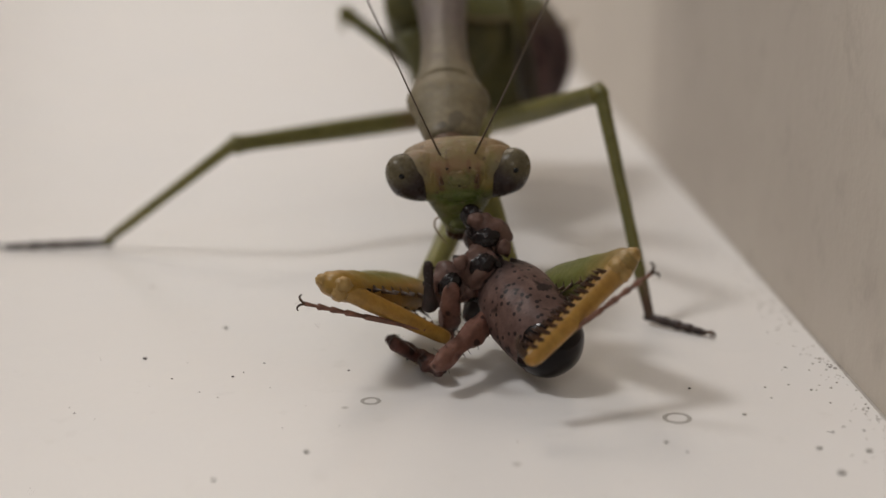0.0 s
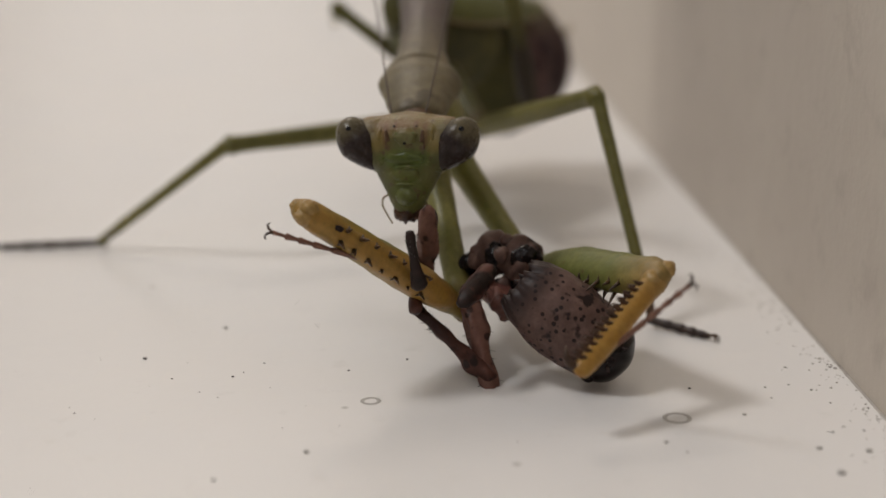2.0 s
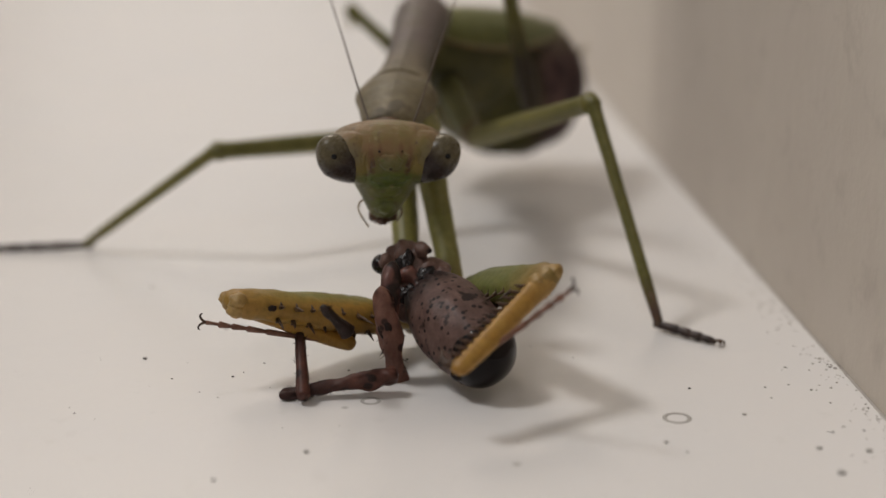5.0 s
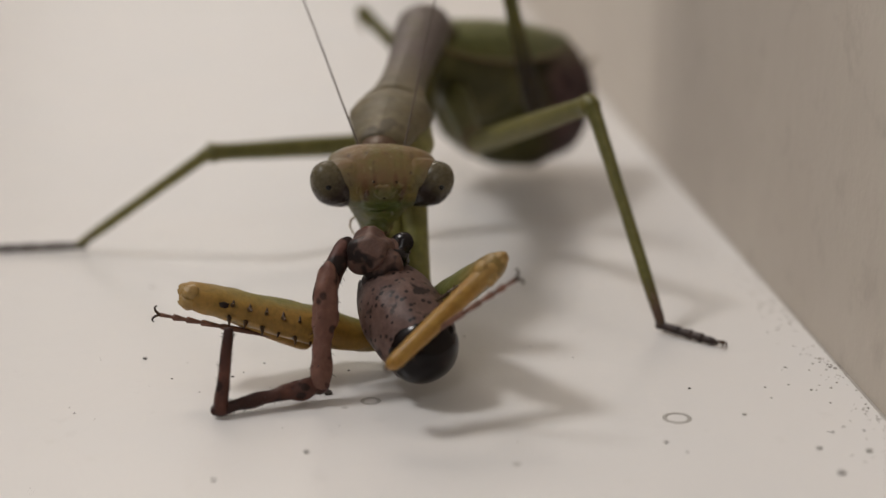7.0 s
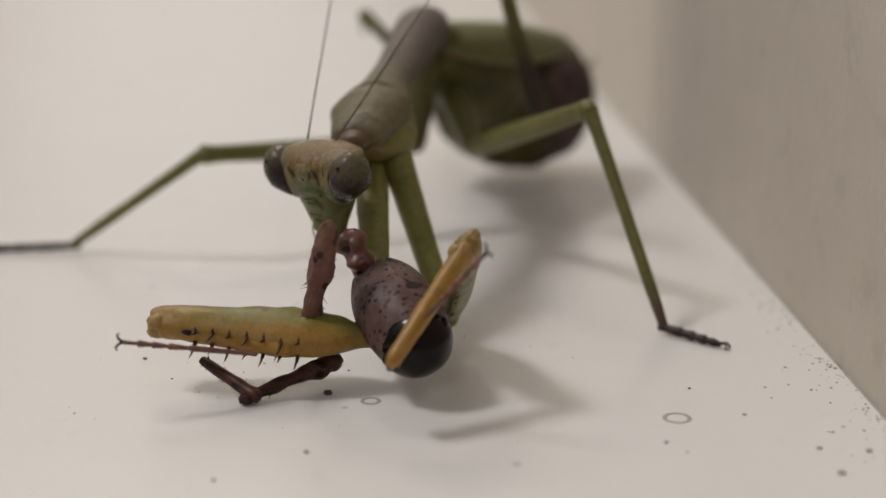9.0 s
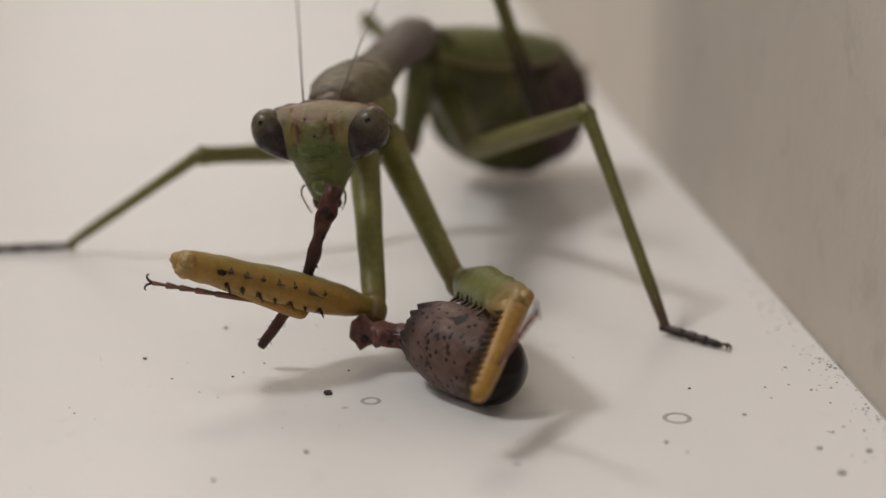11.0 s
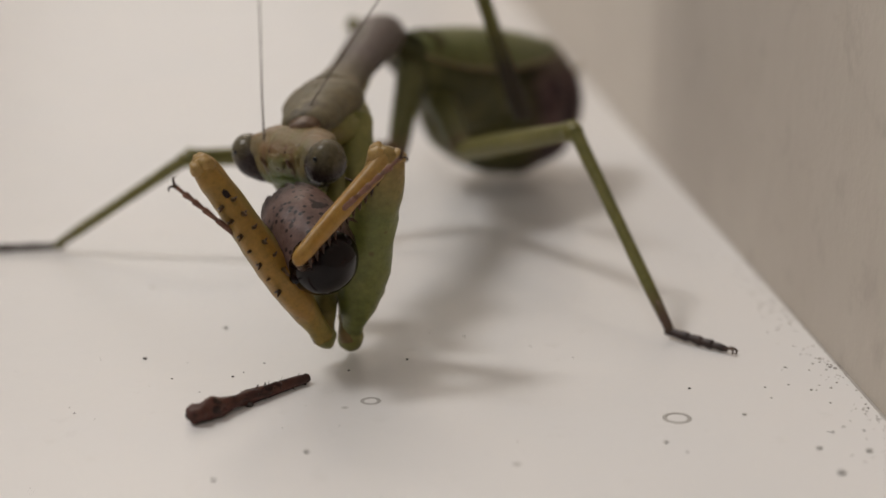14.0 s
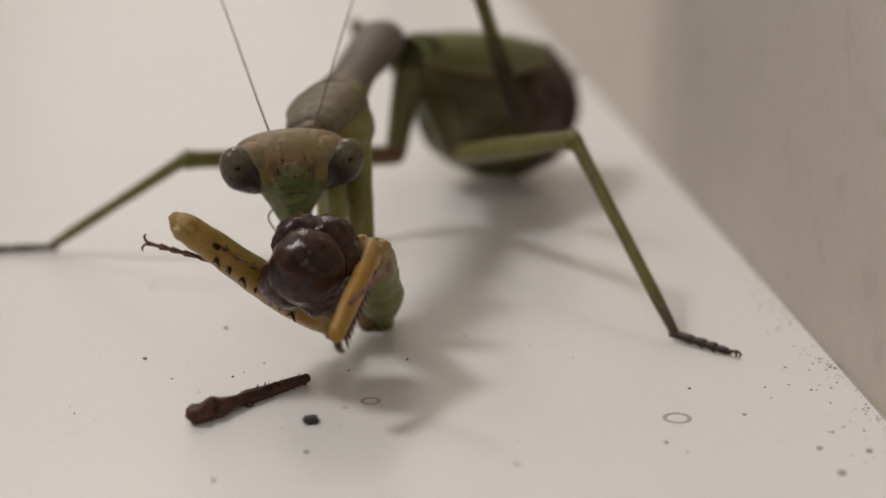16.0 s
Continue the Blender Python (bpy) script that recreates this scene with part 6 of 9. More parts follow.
    walk(moving["mid_femur_r"], [(0, mm(6.35, -19.64, 12.46, -158.9, -72.1, 93.4)), (0.5, mm(6.31, -19.96, 12.51, -159.0, -71.9, 93.6)), (1, mm(6.38, -19.88, 12.4, -158.4, -72.0, 93.5)), (1.5, mm(6.46, -20.16, 12.44, -158.4, -71.8, 93.8)), (2, mm(6.49, -20.26, 12.4, -158.3, -71.9, 93.8)), (2.5, mm(6.54, -20.27, 12.33, -157.8, -71.9, 93.8)), (3, mm(6.51, -20.45, 12.33, -157.8, -71.8, 94.0)), (3.5, mm(6.52, -20.49, 12.28, -157.4, -71.9, 94.0)), (4, mm(6.44, -20.52, 12.18, -157.3, -72.0, 93.8)), (4.2, mm(6.44, -20.52, 12.18, -157.3, -72.0, 93.8)), (5.2, mm(5.39, -20.27, 12.04, -159.6, -70.2, 96.0)), (6.5, mm(5.06, -20.2, 12, -160.2, -69.6, 96.6)), (7, mm(4.99, -20.37, 12.03, -160.5, -69.4, 96.7)), (7.5, mm(4.99, -20.21, 11.9, -160.3, -69.5, 96.6)), (8, mm(4.96, -20.09, 11.78, -160.2, -69.7, 96.4)), (8.5, mm(4.87, -20.19, 11.77, -160.5, -69.6, 96.4)), (9, mm(4.86, -20.14, 11.7, -160.5, -69.7, 96.4)), (10.2, mm(5.03, -19.98, 11.53, -160.4, -69.8, 96.3)), (11.5, mm(5.23, -19.82, 11.36, -160.3, -69.9, 96.1)), (12, mm(5.58, -19.81, 11.16, -157.5, -71.8, 94.0)), (12.5, mm(5.15, -19.68, 10.82, -157.6, -72.5, 93.0)), (13, mm(5.1, -19.59, 10.64, -157.1, -72.8, 92.5)), (13.5, mm(5.13, -19.39, 10.4, -156.2, -73.2, 91.9)), (14, mm(5.07, -19.44, 10.31, -156.1, -73.3, 91.8)), (14.5, mm(5.14, -19.31, 10.12, -155.2, -73.6, 91.3)), (15, mm(5.2, -19.24, 9.97, -154.4, -73.8, 91.0)), (15.5, mm(5.25, -19.23, 9.87, -153.9, -73.9, 90.8)), (16, mm(5.31, -19.17, 9.73, -153.1, -74.1, 90.5))])
    walk(moving["mid_tibia_r"], [(0, mm(6.35, -19.64, 12.46, 168.2, 25.6, 87.8)), (0.5, mm(6.31, -19.96, 12.51, 167.8, 24.9, 87.9)), (1, mm(6.38, -19.88, 12.4, 167.6, 25.9, 87.7)), (1.5, mm(6.46, -20.16, 12.44, 167.3, 25.3, 87.7)), (2, mm(6.49, -20.26, 12.4, 166.6, 25.4, 87.6)), (2.5, mm(6.54, -20.27, 12.33, 166.3, 25.9, 87.4)), (3, mm(6.51, -20.45, 12.33, 165.8, 25.6, 87.4)), (3.5, mm(6.52, -20.49, 12.28, 165.3, 26.0, 87.2)), (4, mm(6.44, -20.52, 12.18, 164.4, 26.4, 86.9)), (4.2, mm(6.44, -20.52, 12.18, 164.4, 26.4, 86.9)), (5.2, mm(5.39, -20.27, 12.04, 163.3, 27.1, 86.4)), (6.5, mm(5.06, -20.2, 12, 162.9, 27.3, 86.3)), (7, mm(4.99, -20.37, 12.03, 162.7, 26.9, 86.4)), (7.5, mm(4.99, -20.21, 11.9, 162.4, 27.9, 86.0)), (8, mm(4.96, -20.09, 11.78, 162.0, 28.8, 85.6)), (8.5, mm(4.87, -20.19, 11.77, 161.6, 28.7, 85.5)), (9, mm(4.86, -20.14, 11.7, 161.3, 29.2, 85.3)), (10.2, mm(5.03, -19.98, 11.53, 160.3, 30.1, 84.7)), (11.5, mm(5.23, -19.82, 11.36, 159.2, 30.9, 84.1)), (12, mm(5.58, -19.81, 11.16, 157.8, 31.7, 83.3)), (12.5, mm(5.15, -19.68, 10.82, 155.7, 33.2, 82.0)), (13, mm(5.1, -19.59, 10.64, 154.6, 34.0, 81.2)), (13.5, mm(5.13, -19.39, 10.4, 153.7, 35.3, 80.3)), (14, mm(5.07, -19.44, 10.31, 152.8, 35.4, 79.9)), (14.5, mm(5.14, -19.31, 10.12, 152.0, 36.4, 79.0)), (15, mm(5.2, -19.24, 9.97, 151.3, 37.0, 78.4)), (15.5, mm(5.25, -19.23, 9.87, 150.7, 37.4, 77.9)), (16, mm(5.31, -19.17, 9.73, 149.9, 38.0, 77.3))])
    walk(moving["mid_tarsus_r"], [(0, mm(8.91, -25.49, 0.45, 105.2, -76.8, 38.2)), (0.5, mm(8.99, -25.65, 0.45, 105.1, -76.9, 37.8)), (1, mm(9.07, -25.8, 0.45, 105.1, -76.8, 38.6)), (1.5, mm(9.23, -25.94, 0.45, 105.1, -76.9, 38.2)), (2, mm(9.4, -26.07, 0.45, 104.9, -76.7, 39.3)), (2.5, mm(9.49, -26.19, 0.45, 105.2, -76.9, 37.7)), (3, mm(9.59, -26.3, 0.45, 105.2, -76.9, 38.1)), (3.5, mm(9.69, -26.41, 0.45, 105.4, -77.1, 36.5)), (4, mm(9.79, -26.53, 0.45, 105.3, -77.0, 37.4)), (4.2, mm(9.79, -26.53, 0.45, 105.3, -77.0, 37.4)), (5.2, mm(8.93, -26.44, 0.45, 105.4, -77.5, 34.3)), (6.5, mm(8.66, -26.42, 0.45, 105.4, -77.6, 33.4)), (7, mm(8.66, -26.49, 0.45, 105.4, -77.4, 34.6)), (7.5, mm(8.66, -26.56, 0.45, 105.3, -77.7, 33.4)), (8, mm(8.67, -26.62, 0.45, 105.3, -77.5, 34.5)), (8.5, mm(8.67, -26.69, 0.45, 105.0, -77.4, 35.2)), (9, mm(8.68, -26.76, 0.45, 105.1, -77.3, 35.9)), (10.2, mm(9, -26.79, 0.45, 104.9, -77.3, 35.6)), (11.5, mm(9.36, -26.82, 0.45, 104.8, -77.4, 35.4)), (12, mm(9.91, -26.98, 0.45, 104.9, -77.4, 35.4)), (12.5, mm(9.76, -27.18, 0.45, 105.2, -77.2, 36.0)), (13, mm(9.82, -27.26, 0.45, 105.2, -77.4, 34.9)), (13.5, mm(9.89, -27.35, 0.45, 105.2, -77.2, 36.1)), (14, mm(9.96, -27.43, 0.45, 104.8, -77.5, 35.1)), (14.5, mm(10.06, -27.51, 0.45, 105.0, -77.5, 34.6)), (15, mm(10.16, -27.58, 0.45, 104.9, -77.7, 33.7)), (15.5, mm(10.26, -27.66, 0.45, 104.8, -77.6, 34.2)), (16, mm(10.36, -27.73, 0.45, 104.9, -77.8, 32.9))])
    walk(moving["mid_coxa_r"], [(0, mm(0.17, -6.67, 8.15, -17.7, -59.0, -40.2)), (0.5, mm(0.1, -7.02, 8.16, -17.2, -60.2, -42.8)), (1, mm(0.04, -6.99, 8.09, -16.8, -59.6, -43.4)), (1.5, mm(0.06, -7.31, 8.1, -16.8, -61.0, -44.7)), (2, mm(0.08, -7.41, 8.06, -16.9, -61.5, -44.9)), (2.5, mm(0.01, -7.48, 8.02, -16.6, -61.7, -45.9)), (3, mm(-0.07, -7.68, 8, -16.3, -62.4, -47.5)), (3.5, mm(-0.14, -7.76, 7.96, -16.0, -62.6, -48.6)), (4, mm(-0.21, -7.77, 7.91, -15.6, -62.6, -49.4)), (4.2, mm(-0.21, -7.77, 7.91, -15.6, -62.6, -49.4)), (5.2, mm(-1.2, -7.67, 7.27, -12.0, -64.7, -60.4)), (6.5, mm(-1.52, -7.65, 7.07, -10.7, -65.5, -64.3)), (7, mm(-1.54, -7.82, 7.05, -10.5, -66.1, -65.0)), (7.5, mm(-1.55, -7.65, 6.96, -10.4, -65.3, -64.8)), (8, mm(-1.56, -7.5, 6.88, -10.3, -64.6, -64.7)), (8.5, mm(-1.58, -7.57, 6.84, -10.2, -64.8, -65.1)), (9, mm(-1.6, -7.52, 6.78, -10.1, -64.5, -65.2)), (10.2, mm(-1.41, -7.34, 6.64, -11.3, -64.4, -62.1)), (11.5, mm(-1.21, -7.17, 6.5, -12.6, -64.3, -58.6)), (12, mm(-1.06, -7.07, 6.84, -13.2, -63.2, -56.5)), (12.5, mm(-1.26, -6.78, 6.65, -12.6, -63.2, -57.9)), (13, mm(-1.31, -6.66, 6.55, -12.3, -62.4, -58.3)), (13.5, mm(-1.36, -6.46, 6.44, -12.0, -61.1, -58.4)), (14, mm(-1.41, -6.5, 6.38, -11.6, -61.1, -59.4)), (14.5, mm(-1.45, -6.39, 6.28, -11.4, -60.5, -59.6)), (15, mm(-1.5, -6.35, 6.21, -11.2, -60.4, -60.1)), (15.5, mm(-1.54, -6.38, 6.14, -11.0, -60.6, -60.8)), (16, mm(-1.58, -6.35, 6.07, -10.7, -60.5, -61.4))])
    walk(moving["hind_femur_l"], [(0, mm(-10.26, 3.57, 14.61, 156.4, -48.9, 30.2)), (0.5, mm(-10.36, 3.6, 14.7, 156.4, -48.8, 30.2)), (1, mm(-10.45, 3.63, 14.78, 156.4, -48.8, 30.1)), (1.5, mm(-10.46, 3.67, 14.86, 156.4, -48.7, 30.1)), (2, mm(-10.47, 3.71, 14.95, 156.5, -48.7, 30.0)), (2.5, mm(-10.58, 3.76, 15.03, 156.5, -48.7, 29.9)), (3, mm(-10.7, 4.05, 15.08, 156.3, -48.8, 28.3)), (3.5, mm(-10.73, 6.32, 14.73, 154.5, -51.6, 13.6)), (4, mm(-10.66, 7.35, 14.52, 153.9, -53.7, 6.9)), (4.2, mm(-10.66, 7.35, 14.52, 153.9, -53.7, 6.9)), (5.2, mm(-10.18, 9.46, 14.16, 156.1, -54.8, -11.0)), (6.5, mm(-10.02, 9.97, 14.06, 157.1, -55.1, -16.1)), (7, mm(-10, 10.09, 13.98, 157.0, -55.7, -16.8)), (7.5, mm(-9.97, 10.21, 13.89, 156.9, -56.3, -17.6)), (8, mm(-9.95, 10.32, 13.81, 156.8, -56.9, -18.3)), (8.5, mm(-9.93, 10.44, 13.73, 156.7, -57.5, -19.0)), (9, mm(-9.91, 10.55, 13.65, 156.6, -58.1, -19.7)), (10.2, mm(-9.66, 10.99, 13.45, 157.0, -59.6, -23.5)), (11.5, mm(-9.38, 11.43, 13.25, 157.4, -61.1, -27.4)), (12, mm(-9.97, 11.35, 13.11, 153.8, -64.2, -21.5)), (12.5, mm(-10.17, 11.36, 13.25, 154.7, -63.0, -22.1)), (13, mm(-10.09, 11.45, 13.13, 154.7, -63.5, -22.8)), (13.5, mm(-10.01, 11.53, 13.01, 154.6, -64.0, -23.5)), (14, mm(-9.91, 11.6, 12.96, 154.9, -64.0, -24.6)), (14.5, mm(-9.79, 11.68, 12.91, 155.3, -64.1, -25.7)), (15, mm(-9.67, 11.76, 12.86, 155.6, -64.2, -26.8)), (15.5, mm(-9.55, 11.84, 12.81, 155.9, -64.3, -27.9)), (16, mm(-9.43, 11.91, 12.76, 156.3, -64.3, -29.1))])
    walk(moving["hind_tibia_l"], [(0, mm(-10.26, 3.57, 14.61, -174.2, -78.2, 88.6)), (0.5, mm(-10.36, 3.6, 14.7, -174.2, -78.2, 88.6)), (1, mm(-10.45, 3.63, 14.78, -174.3, -78.1, 88.6)), (1.5, mm(-10.46, 3.67, 14.86, -174.3, -78.1, 88.6)), (2, mm(-10.47, 3.71, 14.95, -174.3, -78.1, 88.6)), (2.5, mm(-10.58, 3.76, 15.03, -174.4, -78.0, 88.7)), (3, mm(-10.7, 4.05, 15.08, -174.5, -78.0, 88.7)), (3.5, mm(-10.73, 6.32, 14.73, -174.6, -77.9, 88.8)), (4, mm(-10.66, 7.35, 14.52, -174.7, -77.9, 88.8)), (4.2, mm(-10.66, 7.35, 14.52, -174.7, -77.9, 88.8)), (5.2, mm(-10.18, 9.46, 14.16, -175.7, -77.8, 89.1)), (6.5, mm(-10.02, 9.97, 14.06, -176.0, -77.8, 89.1)), (7, mm(-10, 10.09, 13.98, -176.1, -77.7, 89.1)), (7.5, mm(-9.97, 10.21, 13.89, -176.1, -77.7, 89.2)), (8, mm(-9.95, 10.32, 13.81, -176.1, -77.7, 89.2)), (8.5, mm(-9.93, 10.44, 13.73, -176.2, -77.6, 89.2)), (9, mm(-9.91, 10.55, 13.65, -176.2, -77.6, 89.2)), (10.2, mm(-9.66, 10.99, 13.45, -176.2, -77.5, 89.2)), (11.5, mm(-9.38, 11.43, 13.25, -176.3, -77.5, 89.3)), (12, mm(-9.97, 11.35, 13.11, -175.6, -77.4, 89.1)), (12.5, mm(-10.17, 11.36, 13.25, -175.6, -77.5, 89.1)), (13, mm(-10.09, 11.45, 13.13, -175.6, -77.4, 89.2)), (13.5, mm(-10.01, 11.53, 13.01, -175.7, -77.3, 89.2)), (14, mm(-9.91, 11.6, 12.96, -175.7, -77.3, 89.2)), (14.5, mm(-9.79, 11.68, 12.91, -175.8, -77.3, 89.2)), (15, mm(-9.67, 11.76, 12.86, -175.8, -77.3, 89.2)), (15.5, mm(-9.55, 11.84, 12.81, -175.9, -77.3, 89.2)), (16, mm(-9.43, 11.91, 12.76, -175.9, -77.2, 89.2))])
    walk(moving["hind_femur_r"], [(0, mm(1.44, -9.85, 19.07, 176.5, -34.5, 81.6)), (0.5, mm(1.44, -9.88, 19.03, 176.4, -34.6, 81.4)), (1, mm(1.45, -9.9, 18.99, 176.4, -34.8, 81.3)), (1.5, mm(1.54, -9.91, 18.94, 176.3, -34.9, 81.2)), (2, mm(1.63, -9.92, 18.9, 176.2, -35.1, 81.0)), (2.5, mm(1.62, -9.93, 18.86, 176.2, -35.3, 80.9)), (3, mm(1.62, -9.95, 18.82, 176.1, -35.4, 80.8)), (3.5, mm(1.61, -9.96, 18.77, 176.0, -35.6, 80.7)), (4, mm(1.61, -9.97, 18.73, 176.0, -35.8, 80.5)), (4.2, mm(1.61, -9.97, 18.73, 176.0, -35.8, 80.5)), (5.2, mm(0.7, -9.1, 18.41, 175.1, -31.9, 77.4)), (6.5, mm(0.41, -8.8, 18.31, 174.7, -30.6, 76.2)), (7, mm(0.35, -8.87, 18.24, 174.6, -31.2, 76.0)), (7.5, mm(0.3, -8.94, 18.17, 174.4, -31.8, 75.7)), (8, mm(0.24, -9, 18.11, 174.3, -32.5, 75.4)), (8.5, mm(0.19, -9.07, 18.04, 174.1, -33.1, 75.2)), (9, mm(0.13, -9.13, 17.98, 173.9, -33.7, 74.9)), (10.2, mm(0.03, -8.83, 17.96, 173.3, -32.9, 72.9)), (11.5, mm(-0.08, -8.49, 17.93, 172.5, -32.0, 70.5)), (12, mm(-0.22, -9.15, 17.98, 172.9, -35.2, 72.8)), (12.5, mm(-0.47, -8.93, 17.99, 173.0, -34.1, 72.7)), (13, mm(-0.47, -8.84, 18, 173.0, -33.6, 72.5)), (13.5, mm(-0.48, -8.75, 18.02, 173.0, -33.1, 72.3)), (14, mm(-0.48, -8.65, 18.04, 173.0, -32.6, 72.0)), (14.5, mm(-0.47, -8.55, 18.05, 173.0, -32.1, 71.8)), (15, mm(-0.47, -8.44, 18.07, 172.9, -31.5, 71.6)), (15.5, mm(-0.46, -8.33, 18.08, 172.9, -31.0, 71.3)), (16, mm(-0.45, -8.21, 18.09, 172.9, -30.4, 71.0))])
    walk(moving["hind_tibia_r"], [(0, mm(1.44, -9.85, 19.07, 177.0, -65.9, 88.3)), (0.5, mm(1.44, -9.88, 19.03, 176.9, -66.0, 88.3)), (1, mm(1.45, -9.9, 18.99, 176.9, -66.1, 88.3)), (1.5, mm(1.54, -9.91, 18.94, 176.8, -66.1, 88.3)), (2, mm(1.63, -9.92, 18.9, 176.8, -66.2, 88.3)), (2.5, mm(1.62, -9.93, 18.86, 176.7, -66.3, 88.3)), (3, mm(1.62, -9.95, 18.82, 176.6, -66.3, 88.2)), (3.5, mm(1.61, -9.96, 18.77, 176.6, -66.4, 88.2)), (4, mm(1.61, -9.97, 18.73, 176.5, -66.5, 88.2)), (4.2, mm(1.61, -9.97, 18.73, 176.5, -66.5, 88.2)), (5.2, mm(0.7, -9.1, 18.41, 176.5, -66.5, 88.2)), (6.5, mm(0.41, -8.8, 18.31, 176.6, -66.6, 88.2)), (7, mm(0.35, -8.87, 18.24, 176.5, -66.7, 88.2)), (7.5, mm(0.3, -8.94, 18.17, 176.5, -66.8, 88.3)), (8, mm(0.24, -9, 18.11, 176.4, -66.9, 88.3)), (8.5, mm(0.19, -9.07, 18.04, 176.4, -67.0, 88.3)), (9, mm(0.13, -9.13, 17.98, 176.3, -67.1, 88.3)), (10.2, mm(0.03, -8.83, 17.96, 176.0, -67.1, 88.1)), (11.5, mm(-0.08, -8.49, 17.93, 175.6, -67.0, 87.9)), (12, mm(-0.22, -9.15, 17.98, 175.0, -67.2, 87.7)), (12.5, mm(-0.47, -8.93, 17.99, 175.0, -67.1, 87.6)), (13, mm(-0.47, -8.84, 18, 174.9, -67.1, 87.6)), (13.5, mm(-0.48, -8.75, 18.02, 174.9, -67.0, 87.6)), (14, mm(-0.48, -8.65, 18.04, 174.9, -66.9, 87.5)), (14.5, mm(-0.47, -8.55, 18.05, 174.8, -66.9, 87.5)), (15, mm(-0.47, -8.44, 18.07, 174.8, -66.8, 87.4)), (15.5, mm(-0.46, -8.33, 18.08, 174.8, -66.8, 87.4)), (16, mm(-0.45, -8.21, 18.09, 174.7, -66.7, 87.4))])
    walk(moving["antenna_l"], [(0, mm(-2.99, -29.67, 10.59, 39.1, -12.7, -10.2)), (0.5, mm(-2.61, -29.12, 10.76, 40.2, -15.5, -12.7)), (0.75, mm(-2.39, -29.3, 10.66, -6.1, -17.4, 0.8)), (1, mm(-2.17, -29.48, 10.55, -51.0, -9.5, 11.5)), (1.5, mm(-5.51, -27.59, 9.84, -47.8, -7.4, 8.1)), (2, mm(-5.19, -28.76, 12.32, -63.0, -2.7, 5.3)), (2.5, mm(-5.17, -28.83, 13.34, -68.5, -2.6, 6.6)), (3, mm(-4.95, -29.16, 12.76, -65.1, -4.9, 10.4)), (3.5, mm(-5.19, -29.19, 12.7, -64.8, -3.7, 7.9)), (4, mm(-5.5, -28.85, 12.86, -65.9, -3.6, 8.0)), (4.2, mm(-5.5, -28.85, 12.86, -65.9, -3.6, 8.0)), (5.2, mm(-7.28, -29.43, 11.09, -54.4, -8.5, 11.7)), (6.3, mm(-10.05, -27.85, 9.77, -57.6, -4.8, 4.5)), (6.5, mm(-7.87, -29.56, 10.55, -50.3, -10.4, 12.3)), (7, mm(-7.59, -29.49, 10.08, -46.4, -13.0, 13.3)), (7.5, mm(-9.7, -29.45, 10.53, -50.8, -7.7, 9.4)), (8, mm(-10.24, -29.13, 10.65, -52.5, 0.1, -0.1)), (8.5, mm(-8.39, -29.35, 10.37, -50.1, -5.3, 6.3)), (9, mm(-11.13, -27.75, 10.56, -52.7, 2.8, -3.7)), (9.2, mm(-10.97, -28.12, 12.05, -52.7, 2.8, -3.7)), (10.2, mm(-10.84, -27.78, 12.01, -61.6, -1.0, 1.9)), (11.5, mm(-10.36, -27.83, 13.64, -70.3, -3.4, 9.5)), (12, mm(-9.84, -27.54, 14.34, -73.9, -5.0, 16.9)), (12.5, mm(-10.65, -28.66, 11.23, -54.4, -14.1, 18.8)), (13, mm(-10.54, -28.83, 11.92, -57.8, -16.6, 24.4)), (13.5, mm(-9.99, -29.04, 11.43, -56.6, -8.3, 12.4)), (14, mm(-12.48, -26.13, 11.02, -56.6, -2.9, 4.5)), (14.5, mm(-9.96, -29.67, 11.25, -53.6, -14.8, 19.1)), (15, mm(-9.71, -29.38, 11.15, -52.7, -16.2, 20.1)), (15.5, mm(-13.12, -25.23, 10.26, -50.0, -4.1, 3.8)), (16, mm(-11.31, -28.6, 10.96, -53.4, -11.2, 14.7))])
